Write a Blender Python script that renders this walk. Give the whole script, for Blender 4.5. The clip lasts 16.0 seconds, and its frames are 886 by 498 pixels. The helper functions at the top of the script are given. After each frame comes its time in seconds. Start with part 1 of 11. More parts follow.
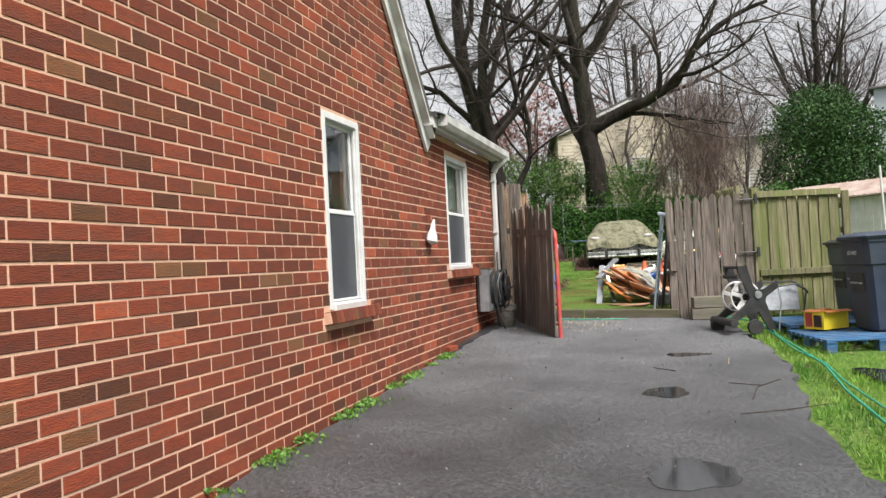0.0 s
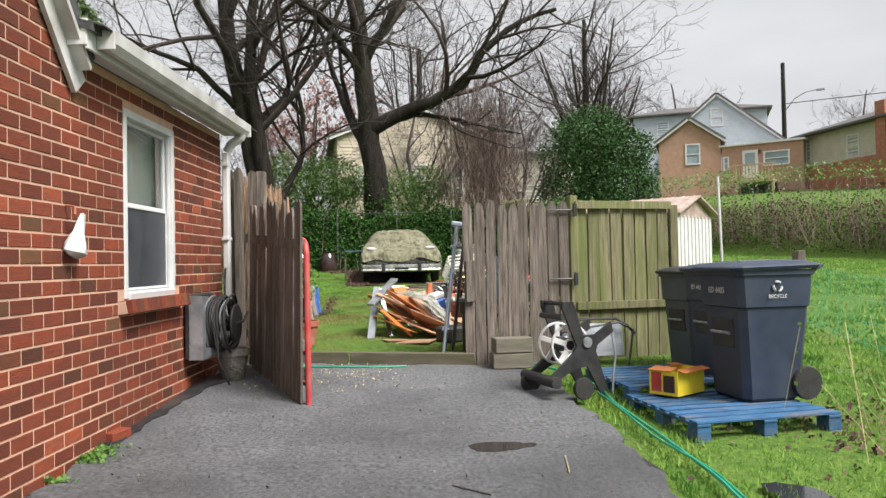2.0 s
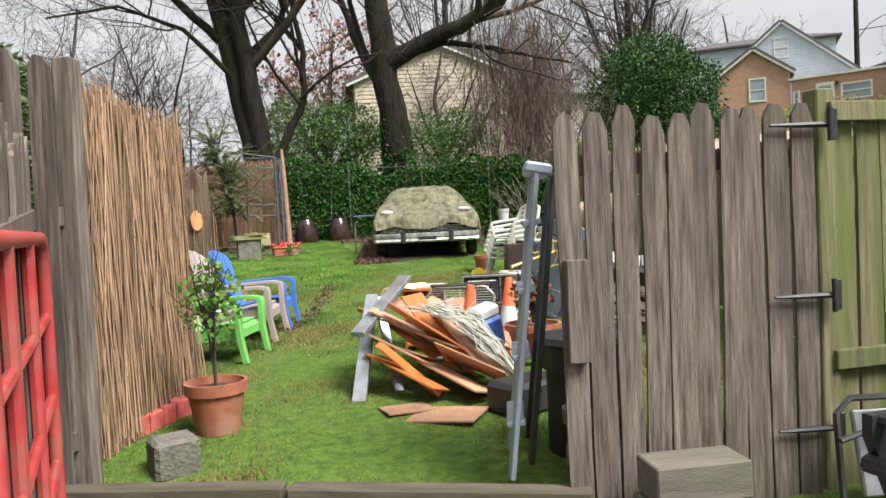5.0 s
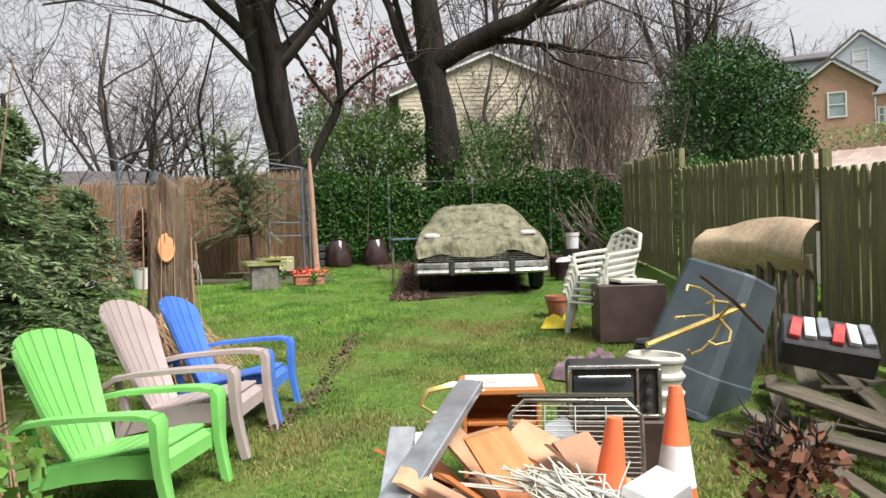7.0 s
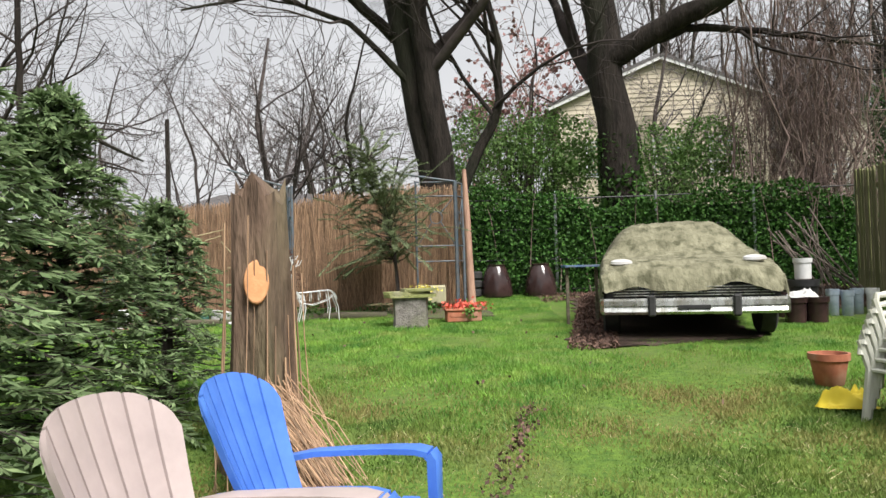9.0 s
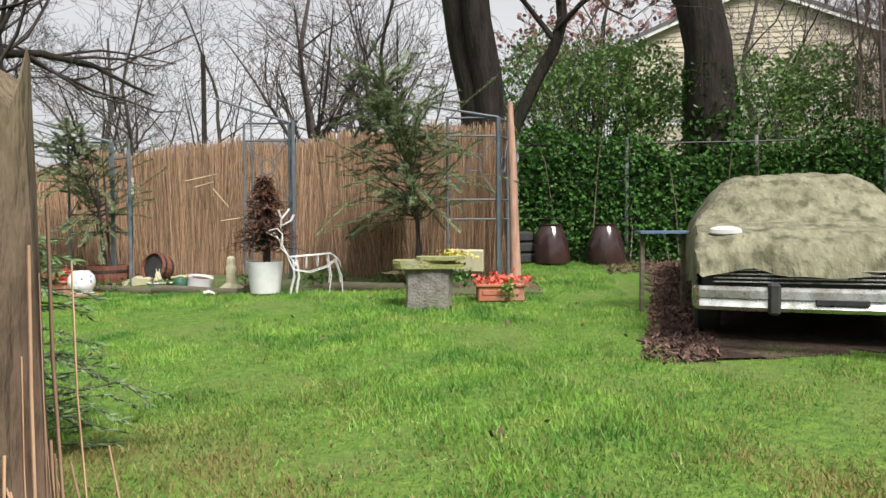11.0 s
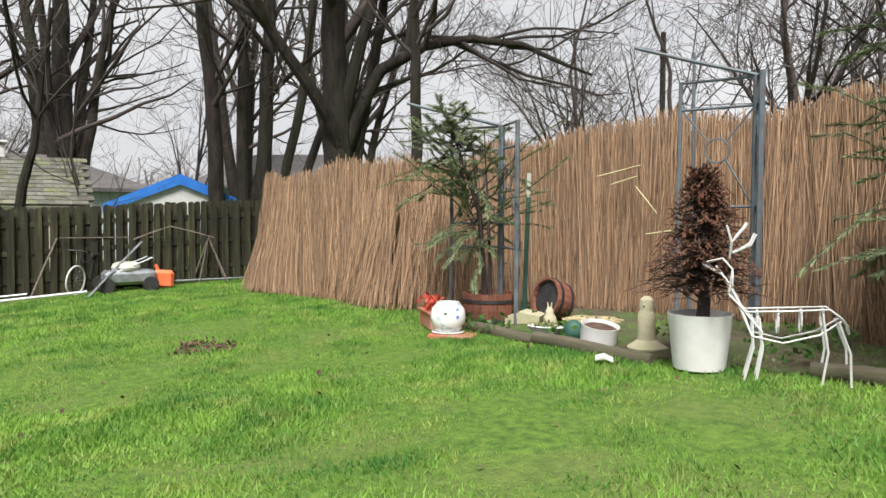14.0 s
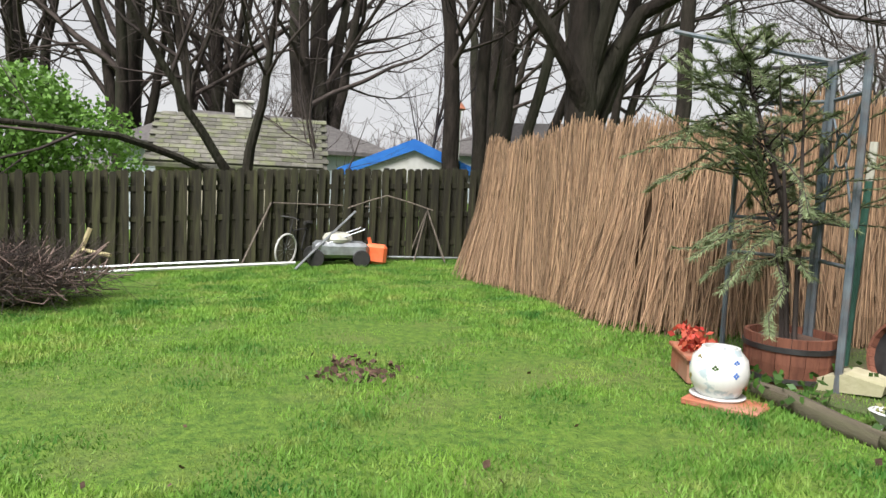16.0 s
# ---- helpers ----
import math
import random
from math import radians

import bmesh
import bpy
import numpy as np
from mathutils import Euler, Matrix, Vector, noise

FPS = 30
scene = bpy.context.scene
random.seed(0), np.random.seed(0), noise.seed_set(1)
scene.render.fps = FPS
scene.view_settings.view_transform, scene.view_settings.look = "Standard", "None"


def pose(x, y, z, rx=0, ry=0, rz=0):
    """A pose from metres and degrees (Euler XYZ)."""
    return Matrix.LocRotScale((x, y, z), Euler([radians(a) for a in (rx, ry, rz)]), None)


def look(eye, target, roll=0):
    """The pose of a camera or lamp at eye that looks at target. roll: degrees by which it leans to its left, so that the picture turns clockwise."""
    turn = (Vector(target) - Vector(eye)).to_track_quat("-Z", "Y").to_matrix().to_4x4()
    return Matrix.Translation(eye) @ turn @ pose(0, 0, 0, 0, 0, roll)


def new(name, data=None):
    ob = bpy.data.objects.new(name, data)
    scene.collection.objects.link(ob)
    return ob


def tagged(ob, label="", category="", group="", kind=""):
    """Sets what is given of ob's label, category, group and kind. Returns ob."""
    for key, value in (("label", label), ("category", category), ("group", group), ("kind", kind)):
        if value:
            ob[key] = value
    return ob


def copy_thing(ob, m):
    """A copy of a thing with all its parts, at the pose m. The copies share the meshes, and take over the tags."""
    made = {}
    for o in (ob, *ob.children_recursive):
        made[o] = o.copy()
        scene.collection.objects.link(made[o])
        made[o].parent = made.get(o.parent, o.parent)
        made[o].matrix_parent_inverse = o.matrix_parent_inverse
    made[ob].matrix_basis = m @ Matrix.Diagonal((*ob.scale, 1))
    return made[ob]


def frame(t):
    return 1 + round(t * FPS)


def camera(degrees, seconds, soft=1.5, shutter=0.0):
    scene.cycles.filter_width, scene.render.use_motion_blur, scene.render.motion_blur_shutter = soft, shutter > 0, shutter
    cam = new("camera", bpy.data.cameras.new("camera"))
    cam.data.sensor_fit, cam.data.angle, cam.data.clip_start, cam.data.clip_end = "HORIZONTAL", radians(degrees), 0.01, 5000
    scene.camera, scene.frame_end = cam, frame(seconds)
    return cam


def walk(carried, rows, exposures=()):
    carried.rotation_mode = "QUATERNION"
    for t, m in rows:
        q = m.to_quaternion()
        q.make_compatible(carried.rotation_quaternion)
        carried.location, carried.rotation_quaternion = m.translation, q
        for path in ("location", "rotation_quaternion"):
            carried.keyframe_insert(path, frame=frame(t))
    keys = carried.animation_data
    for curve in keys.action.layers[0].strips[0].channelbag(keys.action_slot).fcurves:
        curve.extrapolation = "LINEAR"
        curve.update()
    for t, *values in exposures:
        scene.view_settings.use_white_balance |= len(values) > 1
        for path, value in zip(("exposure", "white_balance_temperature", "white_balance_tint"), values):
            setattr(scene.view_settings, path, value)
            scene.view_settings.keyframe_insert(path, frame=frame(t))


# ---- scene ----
# camera
cam = camera(61.2, 16.0)
METRES, EYE = 22.0, 1.364
ROWS = [
    (0.0, 0.0, 0.0, 0.0, 0.06, 1.19, 2.91),
    (0.5, 0.0062, 0.0359, 0.0026, -7.11, 1.44, 3.22),
    (1.0, 0.0149, 0.0732, 0.0046, -11.79, 2.27, 3.05),
    (1.5, 0.0225, 0.107, 0.006, -16.02, 1.66, 2.37),
    (2.0, 0.0316, 0.1406, 0.0068, -16.76, 1.06, 1.09),
    (2.5, 0.0385, 0.1709, 0.0073, -17.29, -0.83, 1.31),
    (3.0, 0.0493, 0.2054, 0.0088, -18.13, -2.62, 2.54),
    (3.5, 0.058, 0.2392, 0.0111, -18.58, -2.18, 2.72),
    (4.0, 0.0693, 0.2765, 0.0124, -18.06, -2.15, 3.16),
    (4.5, 0.0779, 0.3103, 0.0144, -16.7, -2.43, 2.98),
    (5.0, 0.0868, 0.3432, 0.0161, -14.3, -2.25, 2.78),
    (7.5, 0.1104, 0.4971, 0.0224, -9.48, -0.17, 1.68),
    (8.0, 0.1117, 0.5253, 0.022, -6.29, 0.68, 1.76),
    (8.5, 0.1099, 0.5548, 0.0232, -1.77, 1.6, 1.63),
    (9.0, 0.1087, 0.5812, 0.0246, 0.59, 1.39, 1.57),
    (11.5, 0.125, 0.7297, 0.0309, 7.74, -2.82, -0.03),
    (12.0, 0.1235, 0.7574, 0.0328, 11.73, -3.22, -0.23),
    (12.5, 0.1201, 0.7846, 0.0333, 19.01, -3.87, -0.45),
    (13.0, 0.1089, 0.8111, 0.0346, 25.42, -2.94, -0.2),
    (13.5, 0.0954, 0.8397, 0.0355, 32.34, -2.61, -0.66),
    (14.0, 0.0779, 0.864, 0.0371, 40.32, -2.66, -0.25),
    (14.5, 0.061, 0.8873, 0.0388, 47.04, -2.98, -0.02),
    (15.0, 0.0432, 0.9067, 0.0389, 52.07, -3.86, -0.42),
    (15.5, 0.024, 0.9257, 0.0387, 55.53, -5.09, -1.44),
    (16.0, 0.0037, 0.9437, 0.0396, 59.46, -5.26, -2.81),
]
walk(cam, [(t, pose(METRES * x, METRES * y, EYE + METRES * z, 90 + pitch, roll, yaw)) for t, x, y, z, yaw, pitch, roll in ROWS],
     exposures=[(0.0, 1.2), (16.0, 1.2)])

# world and sun: an overcast day
world = bpy.data.worlds.new("sky")
scene.world = world
world.use_nodes = True
wt = world.node_tree
wt.nodes.clear()
w_out = wt.nodes.new("ShaderNodeOutputWorld")
w_bg = wt.nodes.new("ShaderNodeBackground")
w_sky = wt.nodes.new("ShaderNodeTexSky")
w_sky.sky_type = "NISHITA"
w_sky.sun_disc = False
w_sky.sun_elevation = radians(52)
w_sky.sun_rotation = radians(200)
w_sky.dust_density = 4.0
w_hs = wt.nodes.new("ShaderNodeHueSaturation")
w_hs.inputs["Saturation"].default_value = 0.06
w_mix = wt.nodes.new("ShaderNodeMix")
w_mix.data_type = "RGBA"
w_mix.inputs[0].default_value = 0.72
w_co = wt.nodes.new("ShaderNodeTexCoord")
w_map = wt.nodes.new("ShaderNodeMapping")
w_map.inputs["Scale"].default_value = (1.0, 1.0, 3.2)
w_no = wt.nodes.new("ShaderNodeTexNoise")
w_no.inputs["Scale"].default_value = 1.9
w_no.inputs["Detail"].default_value = 6
w_ra = wt.nodes.new("ShaderNodeValToRGB")
w_ra.color_ramp.elements[0].position, w_ra.color_ramp.elements[0].color = 0.3, (6.0, 6.15, 6.5, 1)
w_ra.color_ramp.elements[1].position, w_ra.color_ramp.elements[1].color = 0.72, (8.3, 8.35, 8.5, 1)
wt.links.new(w_co.outputs["Generated"], w_map.inputs["Vector"])
wt.links.new(w_map.outputs["Vector"], w_no.inputs["Vector"])
wt.links.new(w_no.outputs["Fac"], w_ra.inputs["Fac"])
wt.links.new(w_sky.outputs["Color"], w_hs.inputs["Color"])
wt.links.new(w_hs.outputs["Color"], w_mix.inputs[6])
wt.links.new(w_ra.outputs["Color"], w_mix.inputs[7])
wt.links.new(w_mix.outputs[2], w_bg.inputs["Color"])
w_bg.inputs["Strength"].default_value = 0.054
wt.links.new(w_bg.outputs["Background"], w_out.inputs["Surface"])

sun = new("sun", bpy.data.lights.new("sun", "SUN"))
sun.data.energy = 3.2
sun.data.angle = radians(25)
sun.data.color = (1.0, 0.97, 0.93)
sun.matrix_world = look((0, 0, 40), (-10, 14, 18))


# materials
def surf(name, a, b, scale=6.0, rough=0.8, bump=0.3, fine=60.0, metal=0.0, stretch=(1, 1, 1), rnd=0.0, island=False,
         c=None, cscale=1.2, camount=0.5, clo=0.45, chi=0.65, coat=0.0, spec=0.5, dist=0.01, trans=0.0):
    """Two-scale procedural surface: colours a to b by noise, c as larger stains, relief from fine noise."""
    m = bpy.data.materials.new(name)
    m.use_nodes = True
    nt = m.node_tree
    p = nt.nodes["Principled BSDF"]
    L = nt.links.new
    co = nt.nodes.new("ShaderNodeTexCoord")
    mp = nt.nodes.new("ShaderNodeMapping")
    mp.inputs["Scale"].default_value = stretch
    L(co.outputs["Object"], mp.inputs["Vector"])
    src = mp.outputs["Vector"]
    if rnd:
        oi = nt.nodes.new("ShaderNodeNewGeometry" if island else "ShaderNodeObjectInfo")
        rr = oi.outputs["Random Per Island" if island else "Random"]
        add = nt.nodes.new("ShaderNodeVectorMath")
        add.operation = "ADD"
        sc = nt.nodes.new("ShaderNodeMath")
        sc.operation = "MULTIPLY"
        sc.inputs[1].default_value = 37.0
        L(rr, sc.inputs[0])
        L(src, add.inputs[0])
        L(sc.outputs[0], add.inputs[1])
        src = add.outputs[0]
    n1 = nt.nodes.new("ShaderNodeTexNoise")
    n1.inputs["Scale"].default_value = scale
    n1.inputs["Detail"].default_value = 5
    n1.inputs["Roughness"].default_value = 0.62
    L(src, n1.inputs["Vector"])
    ra = nt.nodes.new("ShaderNodeValToRGB")
    ra.color_ramp.elements[0].position, ra.color_ramp.elements[0].color = 0.32, (*a, 1)
    ra.color_ramp.elements[1].position, ra.color_ramp.elements[1].color = 0.68, (*b, 1)
    L(n1.outputs["Fac"], ra.inputs["Fac"])
    col = ra.outputs["Color"]
    if c is not None:
        n2 = nt.nodes.new("ShaderNodeTexNoise")
        n2.inputs["Scale"].default_value = cscale
        n2.inputs["Detail"].default_value = 4
        L(src, n2.inputs["Vector"])
        r2 = nt.nodes.new("ShaderNodeValToRGB")
        r2.color_ramp.elements[0].position, r2.color_ramp.elements[0].color = clo, (0, 0, 0, 1)
        r2.color_ramp.elements[1].position, r2.color_ramp.elements[1].color = chi, (camount,) * 3 + (1,)
        L(n2.outputs["Fac"], r2.inputs["Fac"])
        mx = nt.nodes.new("ShaderNodeMix")
        mx.data_type = "RGBA"
        L(r2.outputs["Color"], mx.inputs[0])
        L(col, mx.inputs[6])
        mx.inputs[7].default_value = (*c, 1)
        col = mx.outputs[2]
    if rnd:
        mr = nt.nodes.new("ShaderNodeMapRange")
        mr.inputs[3].default_value, mr.inputs[4].default_value = 1 - rnd, 1 + rnd
        L(rr, mr.inputs[0])
        hs = nt.nodes.new("ShaderNodeHueSaturation")
        L(mr.outputs[0], hs.inputs["Value"])
        L(col, hs.inputs["Color"])
        col = hs.outputs["Color"]
    L(col, p.inputs["Base Color"])
    p.inputs["Metallic"].default_value = metal
    rm = nt.nodes.new("ShaderNodeMapRange")
    rm.inputs[3].default_value, rm.inputs[4].default_value = max(rough - 0.12, 0.02), min(rough + 0.12, 1)
    L(n1.outputs["Fac"], rm.inputs[0])
    L(rm.outputs[0], p.inputs["Roughness"])
    p.inputs["Specular IOR Level"].default_value = spec
    p.inputs["Coat Weight"].default_value = coat
    if bump:
        n3 = nt.nodes.new("ShaderNodeTexNoise")
        n3.inputs["Scale"].default_value = fine
        n3.inputs["Detail"].default_value = 4
        L(src, n3.inputs["Vector"])
        bp = nt.nodes.new("ShaderNodeBump")
        bp.inputs["Strength"].default_value = bump
        bp.inputs["Distance"].default_value = dist
        L(n3.outputs["Fac"], bp.inputs["Height"])
        L(bp.outputs["Normal"], p.inputs["Normal"])
    if trans:
        tr = nt.nodes.new("ShaderNodeBsdfTranslucent")
        L(col, tr.inputs["Color"])
        ms = nt.nodes.new("ShaderNodeMixShader")
        ms.inputs[0].default_value = trans
        L(p.outputs[0], ms.inputs[1])
        L(tr.outputs[0], ms.inputs[2])
        L(ms.outputs[0], nt.nodes["Material Output"].inputs["Surface"])
    return m


def brick_mat(name, island):
    m = surf(name, (0.125, 0.0235, 0.0085), (0.19, 0.038, 0.013), scale=14, rough=0.85, bump=0.6, fine=45, stretch=(1, 1, 5), rnd=0.3, island=island,
             c=(0.11, 0.032, 0.018), cscale=5, camount=0.6)
    nt = m.node_tree
    p = nt.nodes["Principled BSDF"]
    col = p.inputs["Base Color"].links[0].from_socket
    g = nt.nodes.new("ShaderNodeNewGeometry" if island else "ShaderNodeObjectInfo")
    r = nt.nodes.new("ShaderNodeMath")
    r.operation = "MULTIPLY"
    r.inputs[1].default_value = 7.31
    nt.links.new(g.outputs["Random Per Island" if island else "Random"], r.inputs[0])
    fr = nt.nodes.new("ShaderNodeMath")
    fr.operation = "FRACT"
    nt.links.new(r.outputs[0], fr.inputs[0])
    ra = nt.nodes.new("ShaderNodeValToRGB")
    ra.color_ramp.interpolation = "CONSTANT"
    e = ra.color_ramp.elements
    e[0].position, e[0].color = 0.0, (1, 1, 1, 1)
    e[1].position, e[1].color = 0.55, (1.15, 1.05, 1.0, 1)
    for pos, cc in ((0.68, (0.78, 0.75, 0.75, 1)), (0.84, (0.62, 0.85, 0.8, 1)), (0.9, (0.85, 1.6, 1.5, 1)), (0.94, (1.5, 1.6, 1.7, 1))):
        k = e.new(pos)
        k.color = cc
    nt.links.new(fr.outputs[0], ra.inputs["Fac"])
    mx = nt.nodes.new("ShaderNodeMix")
    mx.data_type = "RGBA"
    mx.blend_type = "MULTIPLY"
    mx.inputs[0].default_value = 1.0
    nt.links.new(col, mx.inputs[6])
    nt.links.new(ra.outputs["Color"], mx.inputs[7])
    nt.links.new(mx.outputs[2], p.inputs["Base Color"])
    return m


M_BRICK = brick_mat("brick", False)
M_BRICK_I = brick_mat("brick_far", True)
M_MORTAR = surf("mortar", (0.52, 0.31, 0.21), (0.66, 0.41, 0.29), scale=9, rough=0.95, bump=0.5, fine=120, c=(0.35, 0.24, 0.19), cscale=0.9, camount=0.6)
M_ASPHALT = surf("asphalt", (0.03, 0.031, 0.034), (0.155, 0.156, 0.163), scale=42, rough=0.62, bump=1.0, fine=230, c=(0.035, 0.035, 0.037), cscale=1.1, camount=0.6, clo=0.42, chi=0.68, dist=0.006)
def dampen(m):
    """Wet, darker and glossier asphalt where the ground lies low, with a ragged edge; a drier pale stretch by the gateway."""
    nt = m.node_tree
    p = nt.nodes["Principled BSDF"]
    L = nt.links.new
    col, rgh = p.inputs["Base Color"].links[0].from_socket, p.inputs["Roughness"].links[0].from_socket
    co, sep = nt.nodes.new("ShaderNodeTexCoord"), nt.nodes.new("ShaderNodeSeparateXYZ")
    L(co.outputs["Object"], sep.inputs[0])
    no = nt.nodes.new("ShaderNodeTexNoise")
    no.inputs["Scale"].default_value, no.inputs["Detail"].default_value = 0.9, 6
    L(co.outputs["Object"], no.inputs["Vector"])
    k = nt.nodes.new("ShaderNodeMath")
    k.operation = "MULTIPLY_ADD"
    k.inputs[1].default_value = 7.0
    L(no.outputs["Fac"], k.inputs[0])
    L(sep.outputs["Y"], k.inputs[2])
    mr = nt.nodes.new("ShaderNodeMapRange")
    mr.inputs[1].default_value, mr.inputs[2].default_value, mr.inputs[3].default_value, mr.inputs[4].default_value = 6.5, 13.5, 0.55, 1.35
    L(k.outputs[0], mr.inputs[0])
    mx = nt.nodes.new("ShaderNodeVectorMath")
    mx.operation = "SCALE"
    L(col, mx.inputs[0])
    L(mr.outputs[0], mx.inputs["Scale"])
    L(mx.outputs[0], p.inputs["Base Color"])
    m2 = nt.nodes.new("ShaderNodeMath")
    m2.operation = "MULTIPLY"
    L(rgh, m2.inputs[0])
    L(mr.outputs[0], m2.inputs[1])
    L(m2.outputs[0], p.inputs["Roughness"])


dampen(M_ASPHALT)
M_SOIL = surf("soil", (0.045, 0.1, 0.018), (0.13, 0.21, 0.035), scale=16.0, rough=1.0, bump=0.8, fine=50, c=(0.13, 0.15, 0.05), cscale=1.3, camount=0.65, clo=0.5, chi=0.72, dist=0.03, spec=0.2)
M_GRASS = surf("grass_blades", (0.055, 0.175, 0.03), (0.26, 0.44, 0.075), scale=1.9, rough=0.6, bump=0, c=(0.36, 0.39, 0.12), cscale=3.1, camount=0.6, clo=0.52, chi=0.68, trans=0.35, spec=0.3)
M_GRASS_THIN = surf("thin_mossy_grass", (0.07, 0.13, 0.028), (0.25, 0.33, 0.075), scale=2.2, rough=0.7, bump=0, c=(0.27, 0.22, 0.09), cscale=1.1, camount=0.8, clo=0.42, chi=0.6, trans=0.3, spec=0.25)
M_LEAF = surf("leaf", (0.03, 0.085, 0.012), (0.075, 0.17, 0.03), scale=1.5, rough=0.5, bump=0, rnd=0.45, island=True, trans=0.25)
M_LEAF_YOUNG = surf("young_leaf", (0.09, 0.2, 0.03), (0.17, 0.32, 0.06), scale=1.5, rough=0.55, bump=0, rnd=0.4, island=True, trans=0.35)
M_SHRUB = surf("spring_shrub_leaf", (0.09, 0.18, 0.045), (0.2, 0.33, 0.09), scale=1.5, rough=0.6, bump=0, rnd=0.4, island=True, trans=0.3)
M_IVY = surf("ivy_leaf", (0.02, 0.075, 0.012), (0.07, 0.16, 0.03), spec=0.25, scale=2.0, rough=0.7, bump=0, rnd=0.5, island=True, trans=0.15)
M_MAGNOLIA = surf("evergreen_leaf", (0.016, 0.05, 0.014), (0.055, 0.115, 0.03), scale=0.8, rough=0.7, spec=0.25, bump=0, rnd=0.5, island=True, trans=0.1)
M_CEDAR = surf("cedar_spray", (0.1, 0.17, 0.075), (0.27, 0.35, 0.17), spec=0.2, scale=1.6, rough=0.85, bump=0, rnd=0.4, island=True, trans=0.4)
M_PINE = surf("pine_needle", (0.13, 0.175, 0.08), (0.25, 0.3, 0.16), scale=1.6, rough=0.7, bump=0, rnd=0.4, island=True, trans=0.2)
M_DEADLEAF = surf("dead_needle", (0.1, 0.04, 0.02), (0.19, 0.08, 0.045), scale=3, rough=0.9, bump=0, rnd=0.4, island=True)
M_BUDS = surf("red_buds", (0.17, 0.08, 0.075), (0.27, 0.14, 0.13), scale=1.0, rough=0.8, bump=0, rnd=0.3, island=True)
M_BARK = surf("bark", (0.012, 0.0095, 0.008), (0.042, 0.034, 0.029), scale=7, rough=0.95, bump=1.0, fine=22, stretch=(1, 1, 0.25), c=(0.05, 0.06, 0.035), cscale=1.0, camount=0.4, dist=0.04, spec=0.2)
M_TWIG = surf("twig_bark", (0.035, 0.028, 0.026), (0.08, 0.065, 0.06), scale=3, rough=0.95, bump=0, rnd=0.3, island=True, spec=0.2)
# far bark is paled with distance: haze painted into the colour
M_TWIG_FAR = surf("haze_paled_twig_bark", (0.11, 0.095, 0.095), (0.17, 0.15, 0.15), scale=3, rough=0.95, bump=0, rnd=0.3, island=True, spec=0.2)
M_HAZE = surf("haze_paled_wood", (0.16, 0.135, 0.14), (0.25, 0.22, 0.225), scale=3, rough=0.95, bump=0, rnd=0.3, island=True, spec=0.2)
M_VINE = surf("vine", (0.13, 0.095, 0.08), (0.26, 0.19, 0.17), scale=3, rough=0.95, bump=0, rnd=0.35, island=True, spec=0.2)
M_WOODGREY = surf("weathered_wood", (0.06, 0.046, 0.038), (0.27, 0.225, 0.19), scale=9, rough=0.9, bump=0.8, fine=70, stretch=(6, 6, 0.35), rnd=0.2, c=(0.07, 0.06, 0.05), cscale=2.2, camount=0.7, dist=0.006)
M_WOODGREEN = surf("mossy_wood", (0.1, 0.095, 0.05), (0.26, 0.235, 0.13), scale=7, rough=0.9, bump=0.8, fine=70, stretch=(6, 6, 0.35), rnd=0.16, c=(0.11, 0.14, 0.03), cscale=1.8, camount=0.8, dist=0.006)
M_WOODDARK = surf("damp_dark_wood", (0.009, 0.008, 0.004), (0.03, 0.026, 0.014), scale=7, rough=0.92, bump=0.8, fine=60, stretch=(6, 6, 0.4), rnd=0.3, c=(0.06, 0.062, 0.025), cscale=3.4, camount=0.6, dist=0.006)
M_TIMBER = surf("old_timber", (0.07, 0.055, 0.04), (0.17, 0.14, 0.105), scale=8, rough=0.95, bump=0.8, fine=60, stretch=(0.5, 4, 4), c=(0.05, 0.06, 0.02), cscale=2, camount=0.6)
M_REED = surf("reed", (0.21, 0.12, 0.07), (0.5, 0.33, 0.2), scale=3, rough=0.85, bump=0, rnd=0.5, island=True, c=(0.13, 0.085, 0.06), cscale=1.5, camount=0.6)
M_REEDBACK = surf("reed_gap_shade", (0.1, 0.06, 0.035), (0.18, 0.11, 0.065), scale=12, rough=0.95, bump=0.6, fine=50, stretch=(8, 8, 0.4))
M_WHITE = surf("white_paint", (0.52, 0.52, 0.52), (0.64, 0.64, 0.64), scale=5, rough=0.45, bump=0.1, fine=40, c=(0.55, 0.54, 0.5), cscale=3, camount=0.4)
M_WHITEOLD = surf("dirty_white_metal", (0.5, 0.5, 0.5), (0.72, 0.72, 0.71), scale=8, rough=0.5, bump=0.15, fine=30, c=(0.26, 0.23, 0.2), cscale=4, camount=0.6)
M_SHINGLE = surf("shingle", (0.035, 0.035, 0.036), (0.08, 0.08, 0.08), scale=25, rough=0.95, bump=0.6, fine=120, rnd=0.25, island=True)
M_SHINGLEGREEN = surf("mossy_shingle", (0.04, 0.04, 0.033), (0.105, 0.1, 0.085), scale=5, rough=0.95, bump=0.5, fine=60, c=(0.12, 0.14, 0.06), cscale=1.3, camount=0.6, rnd=0.2, island=True)
M_SHINGLEPIECE = surf("weathered_shingle", (0.085, 0.08, 0.068), (0.17, 0.165, 0.145), scale=5, rough=0.95, bump=0.5, fine=60, c=(0.13, 0.15, 0.06), cscale=2.3, camount=0.7, rnd=0.3)
